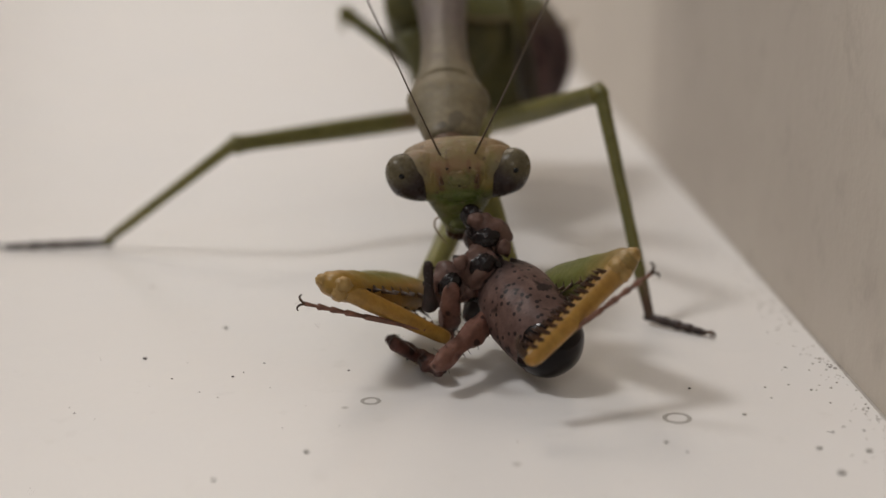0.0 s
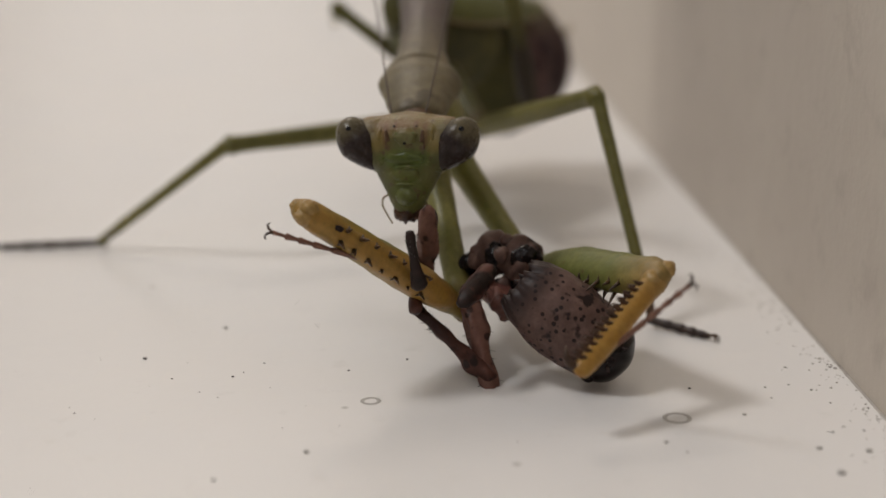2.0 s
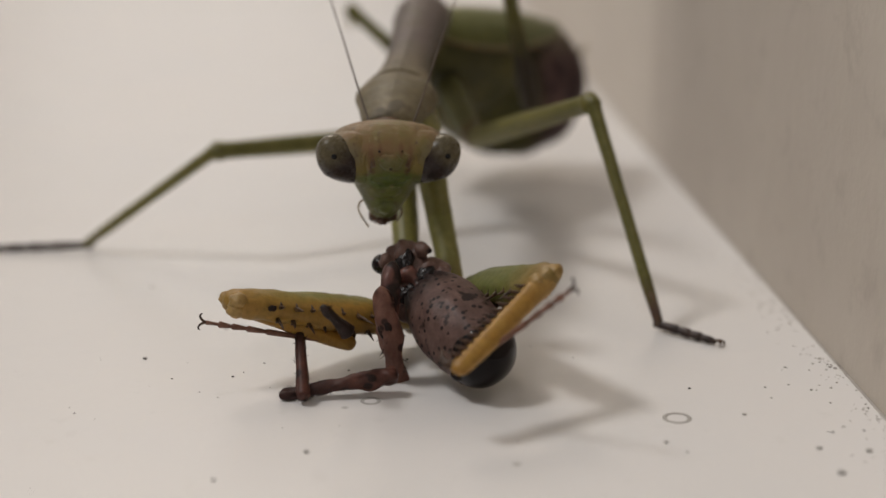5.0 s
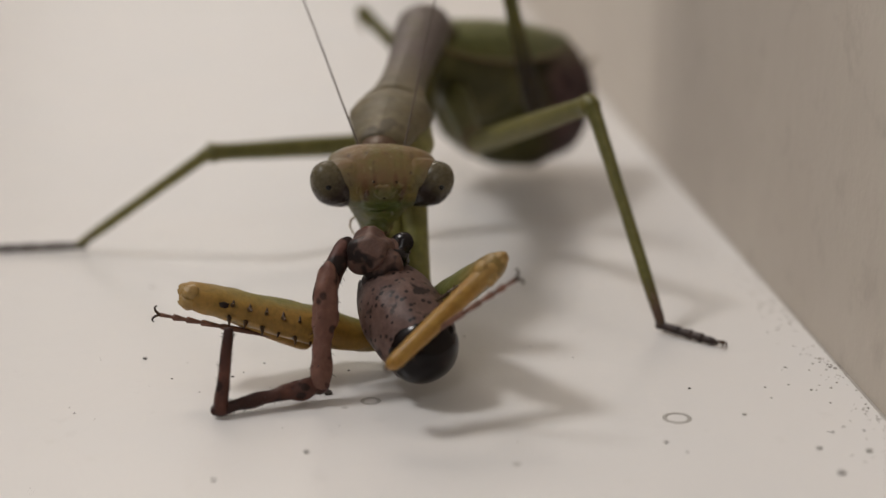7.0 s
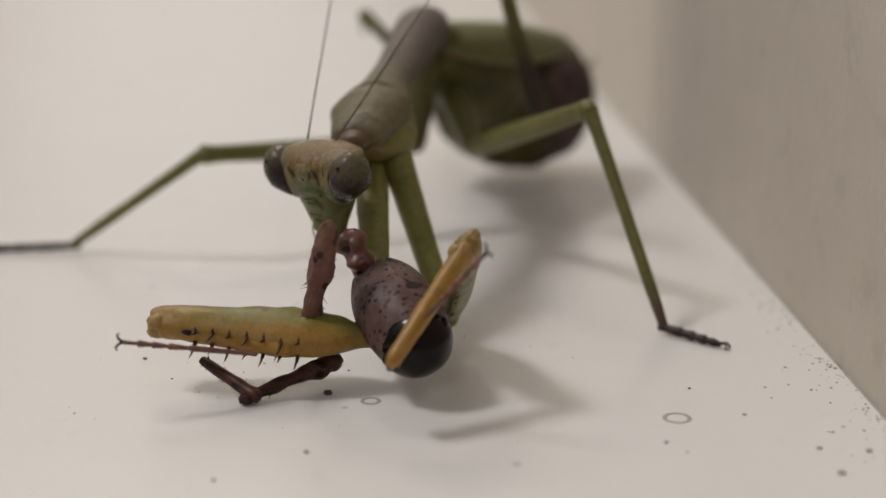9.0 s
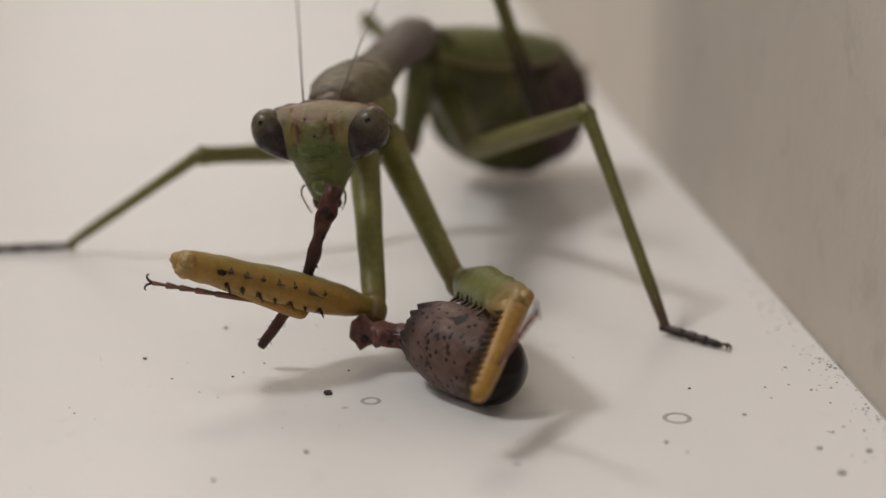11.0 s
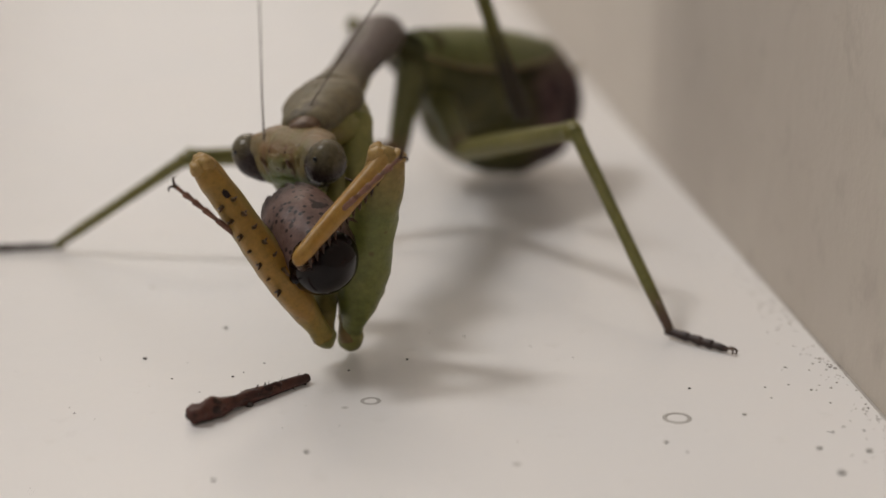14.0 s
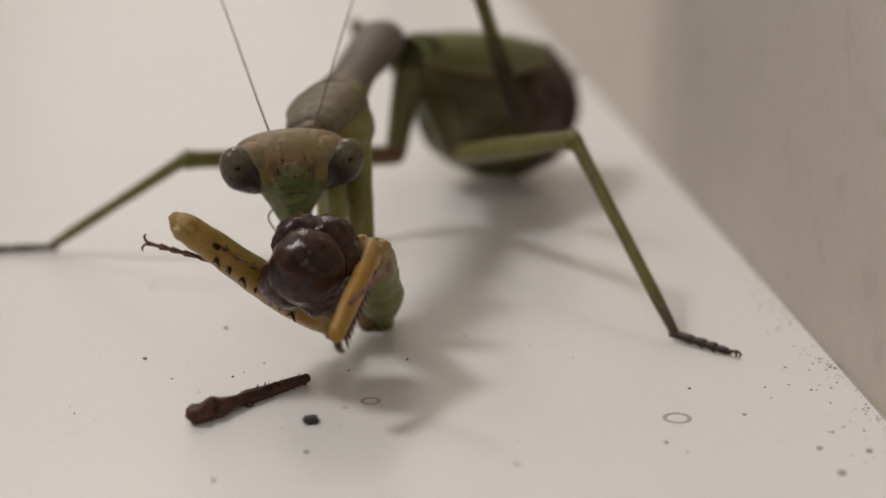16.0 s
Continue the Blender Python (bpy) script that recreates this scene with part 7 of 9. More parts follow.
    walk(moving["antenna_r"], [(0, mm(-1.39, -29.63, 10.67, 39.9, 11.8, 9.7)), (0.5, mm(-1.09, -28.61, 10.71, 37.0, 12.8, 9.5)), (1, mm(-0.83, -28.61, 10.44, -37.2, 2.8, -2.1)), (1.5, mm(-4.32, -28.64, 10.08, -46.9, 3.3, -3.5)), (2, mm(-3.61, -29.01, 12.36, -57.3, 4.1, -6.4)), (2.5, mm(-3.57, -28.89, 13.36, -63.2, 3.5, -6.8)), (3, mm(-3.36, -29.02, 12.89, -60.4, 3.4, -6.0)), (3.5, mm(-3.6, -29.03, 12.77, -59.7, 4.2, -7.2)), (4, mm(-3.91, -28.66, 12.88, -60.4, 5.0, -8.7)), (4.2, mm(-3.91, -28.66, 12.88, -60.4, 5.0, -8.7)), (5.2, mm(-5.71, -29.14, 11.03, -52.8, 8.1, -10.6)), (6.3, mm(-8.6, -28.96, 10.56, -60.7, 3.6, -2.5)), (6.5, mm(-6.3, -29.26, 10.47, -50.2, 9.4, -11.0)), (7, mm(-6.02, -29.18, 10.01, -47.7, 5.6, -6.1)), (7.5, mm(-8.2, -30, 10.47, -48.8, 16.3, -17.7)), (8, mm(-8.84, -29.9, 10.59, -47.6, 21.3, -21.7)), (8.5, mm(-6.83, -29.16, 10.04, -48.6, 13.2, -14.5)), (9, mm(-10.01, -28.89, 10.7, -51.0, 16.8, -19.6)), (9.2, mm(-9.63, -28.94, 11.74, -51.0, 16.8, -19.6)), (10.2, mm(-9.49, -28.62, 12.15, -61.8, 7.5, -13.6)), (11.5, mm(-8.77, -28.02, 13.72, -70.7, 1.4, -3.9)), (12, mm(-8.26, -27.72, 14.44, -74.7, 0.2, -0.6)), (12.5, mm(-9.16, -28.11, 11.41, -57.7, 3.1, -4.9)), (13, mm(-9.03, -28.36, 12.17, -62.1, 0.6, -1.2)), (13.5, mm(-8.44, -28.65, 11.38, -58.7, 7.4, -12.0)), (14, mm(-11.22, -27.11, 11.13, -54.9, 13.3, -18.1)), (14.5, mm(-8.43, -29.26, 11.45, -57.2, 2.5, -3.8)), (15, mm(-8.25, -28.74, 11.17, -55.8, 2.9, -4.2)), (15.5, mm(-12.15, -26.33, 10.99, -54.5, 0.4, -3.2)), (16, mm(-9.75, -28.27, 11.03, -55.0, 5.1, -7.2))])
    walk(moving["prey_head"], [(0, mm(0, 0, 0, -118.5, 34.1, -169.1)), (0.5, mm(0, 0, 0, -118.5, 37.0, -167.9)), (1, mm(0, 0, 0, -119.8, 36.8, -168.0)), (1.5, mm(0, 0, 0, -127.5, 43.3, -164.7)), (2, mm(0, 0, 0, -152.3, 49.0, -161.3)), (2.5, mm(0, 0, 0, -140.4, 51.5, -159.4)), (3, mm(0, 0, 0, -150.7, 52.5, -158.7)), (3.5, mm(0, 0, 0, -117.2, 52.9, -158.3)), (4, mm(0, 0, 0, -114.0, 52.2, -158.9)), (4.2, mm(0, 0, 0, -114.0, 52.2, -158.9)), (5.2, mm(0, 0, 0, -117.7, 37.8, -167.5)), (6.3, mm(0, 0, 0, -118.5, 33.1, -169.5)), (6.5, mm(0, 0, 0, -118.5, 33.1, -169.5)), (7, mm(0, 0, 0, -117.6, 31.4, -170.2)), (7.5, mm(0, 0, 0, -118.9, 31.9, -170.0)), (8, mm(0, 0, 0, -116.7, 35.4, -168.6)), (8.5, mm(0, 0, 0, -114.2, 38.2, -167.3)), (9, mm(0, 0, 0, -115.5, 32.9, -169.6)), (9.2, mm(0, 0, 0, -110.9, 54.2, -156.3)), (10.2, mm(0, 0, 0, -108.7, 58.1, -152.6)), (11.5, mm(0, 0, 0, -103.9, 63.7, -145.6)), (12, mm(0, 0, 0, -90.4, 71.0, -125.6)), (12.5, mm(0, 0, 0, -122.6, 22.6, -173.3)), (13, mm(0, 0, 0, -112.4, 29.5, -170.9)), (13.5, mm(0, 0, 0, -114.2, 37.4, -167.7)), (14, mm(0, 0, 0, -115.5, 34.3, -169.0)), (14.5, mm(0, 0, 0, -93.8, 54.5, -156.9)), (14.667, mm(0, 0, 0, -61.3, 29.1, -89.3)), (14.833, mm(0, 0, 0, -67.8, -4.9, -45.8)), (15, mm(0, 0, 0, -98.3, -23.2, 6.9)), (15.5, mm(0, 0, 0, -100.0, -25.5, 7.7)), (16, mm(0, 0, 0, -99.3, -30.2, 9.3))])
    walk(moving["prey_lobe_4"], [(0, mm(-0.78, 0.81, 0.53, -118.5, 34.1, -169.1)), (0.5, mm(-0.82, 0.78, 0.5, -118.5, 37.0, -167.9)), (1, mm(-0.83, 0.77, 0.52, -119.8, 36.8, -168.0)), (1.5, mm(-0.97, 0.57, 0.53, -127.5, 43.3, -164.7)), (2, mm(-1.08, -0, 0.61, -152.3, 49.0, -161.3)), (2.5, mm(-1.12, 0.2, 0.51, -140.4, 51.5, -159.4)), (3, mm(-1.12, -0.03, 0.54, -150.7, 52.5, -158.7)), (3.5, mm(-1.04, 0.62, 0.29, -117.2, 52.9, -158.3)), (4, mm(-1, 0.68, 0.27, -114.0, 52.2, -158.9)), (4.2, mm(-1, 0.68, 0.27, -114.0, 52.2, -158.9)), (5.2, mm(-0.83, 0.79, 0.48, -117.7, 37.8, -167.5)), (6.3, mm(-0.76, 0.81, 0.54, -118.5, 33.1, -169.5)), (6.5, mm(-0.76, 0.81, 0.54, -118.5, 33.1, -169.5)), (7, mm(-0.73, 0.84, 0.55, -117.6, 31.4, -170.2)), (7.5, mm(-0.75, 0.82, 0.56, -118.9, 31.9, -170.0)), (8, mm(-0.79, 0.82, 0.49, -116.7, 35.4, -168.6)), (8.5, mm(-0.81, 0.84, 0.43, -114.2, 38.2, -167.3)), (9, mm(-0.74, 0.86, 0.5, -115.5, 32.9, -169.6)), (9.2, mm(-0.98, 0.68, 0.19, -110.9, 54.2, -156.3)), (10.2, mm(-1.02, 0.65, 0.13, -108.7, 58.1, -152.6)), (11.5, mm(-1.09, 0.6, 0.04, -103.9, 63.7, -145.6)), (12, mm(-1.15, 0.45, -0.12, -90.4, 71.0, -125.6)), (12.5, mm(-0.62, 0.81, 0.7, -122.6, 22.6, -173.3)), (13, mm(-0.67, 0.92, 0.49, -112.4, 29.5, -170.9)), (13.5, mm(-0.8, 0.84, 0.44, -114.2, 37.4, -167.7)), (14, mm(-0.76, 0.85, 0.49, -115.5, 34.3, -169.0)), (14.5, mm(-0.82, 0.94, 0.02, -93.8, 54.5, -156.9)), (14.667, mm(-0.23, 0.47, 0.37, -61.3, 29.1, -89.3)), (14.833, mm(0.37, 0, 0.72, -67.8, -4.9, -45.8)), (15, mm(0.96, -0.47, 1.07, -98.3, -23.2, 6.9)), (15.5, mm(0.96, -0.46, 1.1, -100.0, -25.5, 7.7)), (16, mm(0.98, -0.47, 1.08, -99.3, -30.2, 9.3))])
    walk(moving["prey_lobe_3"], [(0, mm(-0.55, 0.84, 0.7, -118.5, 34.1, -169.1)), (0.5, mm(-0.6, 0.83, 0.68, -118.5, 37.0, -167.9)), (1, mm(-0.61, 0.81, 0.7, -119.8, 36.8, -168.0)), (1.5, mm(-0.77, 0.62, 0.73, -127.5, 43.3, -164.7)), (2, mm(-0.9, 0.05, 0.83, -152.3, 49.0, -161.3)), (2.5, mm(-0.95, 0.25, 0.74, -140.4, 51.5, -159.4)), (3, mm(-0.95, 0.02, 0.77, -150.7, 52.5, -158.7)), (3.5, mm(-0.88, 0.67, 0.53, -117.2, 52.9, -158.3)), (4, mm(-0.84, 0.74, 0.5, -114.0, 52.2, -158.9)), (4.2, mm(-0.84, 0.74, 0.5, -114.0, 52.2, -158.9)), (5.2, mm(-0.61, 0.83, 0.66, -117.7, 37.8, -167.5)), (6.3, mm(-0.53, 0.85, 0.71, -118.5, 33.1, -169.5)), (6.5, mm(-0.53, 0.85, 0.71, -118.5, 33.1, -169.5)), (7, mm(-0.5, 0.87, 0.71, -117.6, 31.4, -170.2)), (7.5, mm(-0.51, 0.85, 0.72, -118.9, 31.9, -170.0)), (8, mm(-0.56, 0.86, 0.67, -116.7, 35.4, -168.6)), (8.5, mm(-0.59, 0.88, 0.62, -114.2, 38.2, -167.3)), (9, mm(-0.51, 0.9, 0.67, -115.5, 32.9, -169.6)), (9.2, mm(-0.84, 0.74, 0.43, -110.9, 54.2, -156.3)), (10.2, mm(-0.9, 0.71, 0.38, -108.7, 58.1, -152.6)), (11.5, mm(-0.99, 0.66, 0.31, -103.9, 63.7, -145.6)), (12, mm(-1.1, 0.52, 0.16, -90.4, 71.0, -125.6)), (12.5, mm(-0.36, 0.84, 0.82, -122.6, 22.6, -173.3)), (13, mm(-0.43, 0.96, 0.64, -112.4, 29.5, -170.9)), (13.5, mm(-0.58, 0.89, 0.62, -114.2, 37.4, -167.7)), (14, mm(-0.54, 0.89, 0.66, -115.5, 34.3, -169.0)), (14.5, mm(-0.67, 1, 0.26, -93.8, 54.5, -156.9)), (14.667, mm(-0.54, 0.52, 0.55, -61.3, 29.1, -89.3)), (14.833, mm(-0.4, 0.03, 0.83, -67.8, -4.9, -45.8)), (15, mm(-0.27, -0.45, 1.12, -98.3, -23.2, 6.9)), (15.5, mm(-0.27, -0.45, 1.14, -100.0, -25.5, 7.7)), (16, mm(-0.25, -0.45, 1.12, -99.3, -30.2, 9.3))])
    walk(moving["prey_lobe_2"], [(0, mm(-0.52, 1.09, 0.23, -118.5, 34.1, -169.1)), (0.5, mm(-0.55, 1.08, 0.21, -118.5, 37.0, -167.9)), (1, mm(-0.56, 1.07, 0.24, -119.8, 36.8, -168.0)), (1.5, mm(-0.73, 0.94, 0.31, -127.5, 43.3, -164.7)), (2, mm(-1, 0.48, 0.53, -152.3, 49.0, -161.3)), (2.5, mm(-0.97, 0.65, 0.38, -140.4, 51.5, -159.4)), (3, mm(-1.04, 0.45, 0.47, -150.7, 52.5, -158.7)), (3.5, mm(-0.75, 0.97, 0.1, -117.2, 52.9, -158.3)), (4, mm(-0.7, 1.01, 0.07, -114.0, 52.2, -158.9)), (4.2, mm(-0.7, 1.01, 0.07, -114.0, 52.2, -158.9)), (5.2, mm(-0.55, 1.08, 0.2, -117.7, 37.8, -167.5)), (6.3, mm(-0.51, 1.1, 0.24, -118.5, 33.1, -169.5)), (6.5, mm(-0.51, 1.1, 0.24, -118.5, 33.1, -169.5)), (7, mm(-0.48, 1.11, 0.23, -117.6, 31.4, -170.2)), (7.5, mm(-0.5, 1.1, 0.25, -118.9, 31.9, -170.0)), (8, mm(-0.51, 1.1, 0.19, -116.7, 35.4, -168.6)), (8.5, mm(-0.52, 1.11, 0.14, -114.2, 38.2, -167.3)), (9, mm(-0.47, 1.12, 0.18, -115.5, 32.9, -169.6)), (9.2, mm(-0.67, 1, 0, -110.9, 54.2, -156.3)), (10.2, mm(-0.71, 0.98, -0.03, -108.7, 58.1, -152.6)), (11.5, mm(-0.77, 0.95, -0.08, -103.9, 63.7, -145.6)), (12, mm(-0.87, 0.85, -0.19, -90.4, 71.0, -125.6)), (12.5, mm(-0.41, 1.1, 0.36, -122.6, 22.6, -173.3)), (13, mm(-0.41, 1.15, 0.14, -112.4, 29.5, -170.9)), (13.5, mm(-0.51, 1.11, 0.14, -114.2, 37.4, -167.7)), (14, mm(-0.49, 1.11, 0.18, -115.5, 34.3, -169.0)), (14.5, mm(-0.42, 1.14, -0.19, -93.8, 54.5, -156.9)), (14.667, mm(-0.09, 0.42, -0.44, -61.3, 29.1, -89.3)), (14.833, mm(0.25, -0.31, -0.69, -67.8, -4.9, -45.8)), (15, mm(0.58, -1.03, -0.94, -98.3, -23.2, 6.9)), (15.5, mm(0.58, -1.03, -0.92, -100.0, -25.5, 7.7)), (16, mm(0.6, -1.03, -0.93, -99.3, -30.2, 9.3))])
    walk(moving["prey_lobe_1"], [(0, mm(-0.26, 1.1, 0.48, -118.5, 34.1, -169.1)), (0.5, mm(-0.31, 1.09, 0.48, -118.5, 37.0, -167.9)), (1, mm(-0.32, 1.08, 0.5, -119.8, 36.8, -168.0)), (1.5, mm(-0.51, 0.95, 0.59, -127.5, 43.3, -164.7)), (2, mm(-0.79, 0.48, 0.82, -152.3, 49.0, -161.3)), (2.5, mm(-0.78, 0.66, 0.69, -140.4, 51.5, -159.4)), (3, mm(-0.85, 0.45, 0.77, -150.7, 52.5, -158.7)), (3.5, mm(-0.59, 0.99, 0.43, -117.2, 52.9, -158.3)), (4, mm(-0.54, 1.04, 0.39, -114.0, 52.2, -158.9)), (4.2, mm(-0.54, 1.04, 0.39, -114.0, 52.2, -158.9)), (5.2, mm(-0.31, 1.1, 0.47, -117.7, 37.8, -167.5)), (6.3, mm(-0.25, 1.11, 0.48, -118.5, 33.1, -169.5)), (6.5, mm(-0.25, 1.11, 0.48, -118.5, 33.1, -169.5)), (7, mm(-0.21, 1.12, 0.47, -117.6, 31.4, -170.2)), (7.5, mm(-0.23, 1.11, 0.49, -118.9, 31.9, -170.0)), (8, mm(-0.26, 1.12, 0.45, -116.7, 35.4, -168.6)), (8.5, mm(-0.28, 1.13, 0.41, -114.2, 38.2, -167.3)), (9, mm(-0.21, 1.13, 0.43, -115.5, 32.9, -169.6)), (9.2, mm(-0.54, 1.03, 0.31, -110.9, 54.2, -156.3)), (10.2, mm(-0.6, 1.02, 0.29, -108.7, 58.1, -152.6)), (11.5, mm(-0.69, 0.99, 0.26, -103.9, 63.7, -145.6)), (12, mm(-0.85, 0.88, 0.17, -90.4, 71.0, -125.6)), (12.5, mm(-0.11, 1.09, 0.56, -122.6, 22.6, -173.3)), (13, mm(-0.14, 1.17, 0.38, -112.4, 29.5, -170.9)), (13.5, mm(-0.27, 1.13, 0.41, -114.2, 37.4, -167.7)), (14, mm(-0.24, 1.13, 0.43, -115.5, 34.3, -169.0)), (14.5, mm(-0.29, 1.19, 0.14, -93.8, 54.5, -156.9)), (14.667, mm(-0.51, 0.48, -0.11, -61.3, 29.1, -89.3)), (14.833, mm(-0.72, -0.23, -0.37, -67.8, -4.9, -45.8)), (15, mm(-0.94, -0.94, -0.62, -98.3, -23.2, 6.9)), (15.5, mm(-0.94, -0.94, -0.6, -100.0, -25.5, 7.7)), (16, mm(-0.92, -0.94, -0.61, -99.3, -30.2, 9.3))])
    walk(moving["prey_lobe_0"], [(0, mm(-0.76, 0.9, 0.36, -118.5, 34.1, -169.1)), (0.5, mm(-0.8, 0.88, 0.33, -118.5, 37.0, -167.9)), (1, mm(-0.8, 0.87, 0.35, -119.8, 36.8, -168.0)), (1.5, mm(-0.95, 0.69, 0.37, -127.5, 43.3, -164.7)), (2, mm(-1.11, 0.16, 0.51, -152.3, 49.0, -161.3)), (2.5, mm(-1.12, 0.35, 0.38, -140.4, 51.5, -159.4)), (3, mm(-1.15, 0.13, 0.44, -150.7, 52.5, -158.7)), (3.5, mm(-0.98, 0.73, 0.14, -117.2, 52.9, -158.3)), (4, mm(-0.94, 0.79, 0.11, -114.0, 52.2, -158.9)), (4.2, mm(-0.94, 0.79, 0.11, -114.0, 52.2, -158.9)), (5.2, mm(-0.8, 0.88, 0.31, -117.7, 37.8, -167.5)), (6.3, mm(-0.75, 0.91, 0.37, -118.5, 33.1, -169.5)), (6.5, mm(-0.75, 0.91, 0.37, -118.5, 33.1, -169.5)), (7, mm(-0.72, 0.93, 0.37, -117.6, 31.4, -170.2)), (7.5, mm(-0.73, 0.91, 0.39, -118.9, 31.9, -170.0)), (8, mm(-0.76, 0.92, 0.32, -116.7, 35.4, -168.6)), (8.5, mm(-0.77, 0.92, 0.26, -114.2, 38.2, -167.3)), (9, mm(-0.72, 0.94, 0.33, -115.5, 32.9, -169.6)), (9.2, mm(-0.91, 0.78, 0.04, -110.9, 54.2, -156.3)), (10.2, mm(-0.95, 0.75, -0.02, -108.7, 58.1, -152.6)), (11.5, mm(-1, 0.71, -0.1, -103.9, 63.7, -145.6)), (12, mm(-1.06, 0.58, -0.24, -90.4, 71.0, -125.6)), (12.5, mm(-0.63, 0.91, 0.53, -122.6, 22.6, -173.3)), (13, mm(-0.66, 1, 0.31, -112.4, 29.5, -170.9)), (13.5, mm(-0.76, 0.93, 0.26, -114.2, 37.4, -167.7)), (14, mm(-0.74, 0.94, 0.31, -115.5, 34.3, -169.0)), (14.5, mm(-0.72, 0.99, -0.15, -93.8, 54.5, -156.9)), (14.667, mm(-0.06, 0.43, -0, -61.3, 29.1, -89.3)), (14.833, mm(0.59, -0.12, 0.14, -67.8, -4.9, -45.8)), (15, mm(1.25, -0.68, 0.29, -98.3, -23.2, 6.9)), (15.5, mm(1.25, -0.68, 0.32, -100.0, -25.5, 7.7)), (16, mm(1.27, -0.68, 0.3, -99.3, -30.2, 9.3))])
    walk(moving["prey_shell_0"], [(0, mm(0, 0, 0, -118.5, 34.1, -169.1)), (0.5, mm(0, 0, 0, -118.5, 37.0, -167.9)), (1, mm(0, 0, 0, -119.8, 36.8, -168.0)), (1.5, mm(0, 0, 0, -127.5, 43.3, -164.7)), (2, mm(0, 0, 0, -152.3, 49.0, -161.3)), (2.5, mm(0, 0, 0, -140.4, 51.5, -159.4)), (3, mm(0, 0, 0, -150.7, 52.5, -158.7)), (3.5, mm(0, 0, 0, -117.2, 52.9, -158.3)), (4, mm(0, 0, 0, -114.0, 52.2, -158.9)), (4.2, mm(0, 0, 0, -114.0, 52.2, -158.9)), (5.2, mm(0, 0, 0, -117.7, 37.8, -167.5)), (6.3, mm(0, 0, 0, -118.5, 33.1, -169.5)), (6.5, mm(0, 0, 0, -118.5, 33.1, -169.5)), (7, mm(0, 0, 0, -117.6, 31.4, -170.2)), (7.5, mm(0, 0, 0, -118.9, 31.9, -170.0)), (8, mm(0, 0, 0, -116.7, 35.4, -168.6)), (8.5, mm(0, 0, 0, -114.2, 38.2, -167.3)), (9, mm(0, 0, 0, -115.5, 32.9, -169.6)), (9.2, mm(0, 0, 0, -110.9, 54.2, -156.3)), (10.2, mm(0, 0, 0, -108.7, 58.1, -152.6)), (11.5, mm(0, 0, 0, -103.9, 63.7, -145.6)), (12, mm(0, 0, 0, -90.4, 71.0, -125.6)), (12.5, mm(0, 0, 0, -122.6, 22.6, -173.3)), (13, mm(0, 0, 0, -112.4, 29.5, -170.9)), (13.5, mm(0, 0, 0, -114.2, 37.4, -167.7)), (14, mm(0, 0, 0, -115.5, 34.3, -169.0)), (14.25, mm(1.41, 1.98, 2, 142.3, 40.7, 120.6)), (14.5, mm(3.16, 3.82, 3.52, 82.8, -12.5, 106.7)), (15, mm(3.16, 5.35, 2.52, 89.4, 1.3, 113.8)), (15.25, mm(0.73, 5.26, 2.86, 79.6, 17.8, 72.3)), (15.5, mm(-1.7, 5.16, 3.21, 60.0, 22.9, 25.6)), (16, mm(1.62, 5.33, 3.1, 87.7, 6.8, 101.5))])
    walk(moving["prey_shell_1"], [(0, mm(0, 0, 0, -118.5, 34.1, -169.1)), (0.5, mm(0, 0, 0, -118.5, 37.0, -167.9)), (1, mm(0, 0, 0, -119.8, 36.8, -168.0)), (1.5, mm(0, 0, 0, -127.5, 43.3, -164.7)), (2, mm(0, 0, 0, -152.3, 49.0, -161.3)), (2.5, mm(0, 0, 0, -140.4, 51.5, -159.4)), (3, mm(0, 0, 0, -150.7, 52.5, -158.7)), (3.5, mm(0, 0, 0, -117.2, 52.9, -158.3)), (4, mm(0, 0, 0, -114.0, 52.2, -158.9)), (4.2, mm(0, 0, 0, -114.0, 52.2, -158.9)), (5.2, mm(0, 0, 0, -117.7, 37.8, -167.5)), (6.3, mm(0, 0, 0, -118.5, 33.1, -169.5)), (6.5, mm(0, 0, 0, -118.5, 33.1, -169.5)), (7, mm(0, 0, 0, -117.6, 31.4, -170.2)), (7.5, mm(0, 0, 0, -118.9, 31.9, -170.0)), (8, mm(0, 0, 0, -116.7, 35.4, -168.6)), (8.5, mm(0, 0, 0, -114.2, 38.2, -167.3)), (9, mm(0, 0, 0, -115.5, 32.9, -169.6)), (9.2, mm(0, 0, 0, -110.9, 54.2, -156.3)), (10.2, mm(0, 0, 0, -108.7, 58.1, -152.6)), (11.5, mm(0, 0, 0, -103.9, 63.7, -145.6)), (12, mm(0, 0, 0, -90.4, 71.0, -125.6)), (12.5, mm(0, 0, 0, -122.6, 22.6, -173.3)), (13, mm(0, 0, 0, -112.4, 29.5, -170.9)), (13.5, mm(0, 0, 0, -114.2, 37.4, -167.7)), (14, mm(0, 0, 0, -115.5, 34.3, -169.0)), (14.25, mm(1.41, 1.98, 2, 175.7, 65.9, 158.9)), (14.5, mm(3.16, 3.82, 3.52, 79.6, 46.9, 97.5)), (15, mm(3.16, 5.35, 2.52, 88.8, 61.3, 112.8)), (15.25, mm(0.73, 5.26, 2.86, 49.9, 74.6, 36.5)), (15.5, mm(-1.7, 5.16, 3.21, 7.6, 62.3, -43.2)), (16, mm(1.62, 5.33, 3.1, 84.3, 66.7, 96.6))])
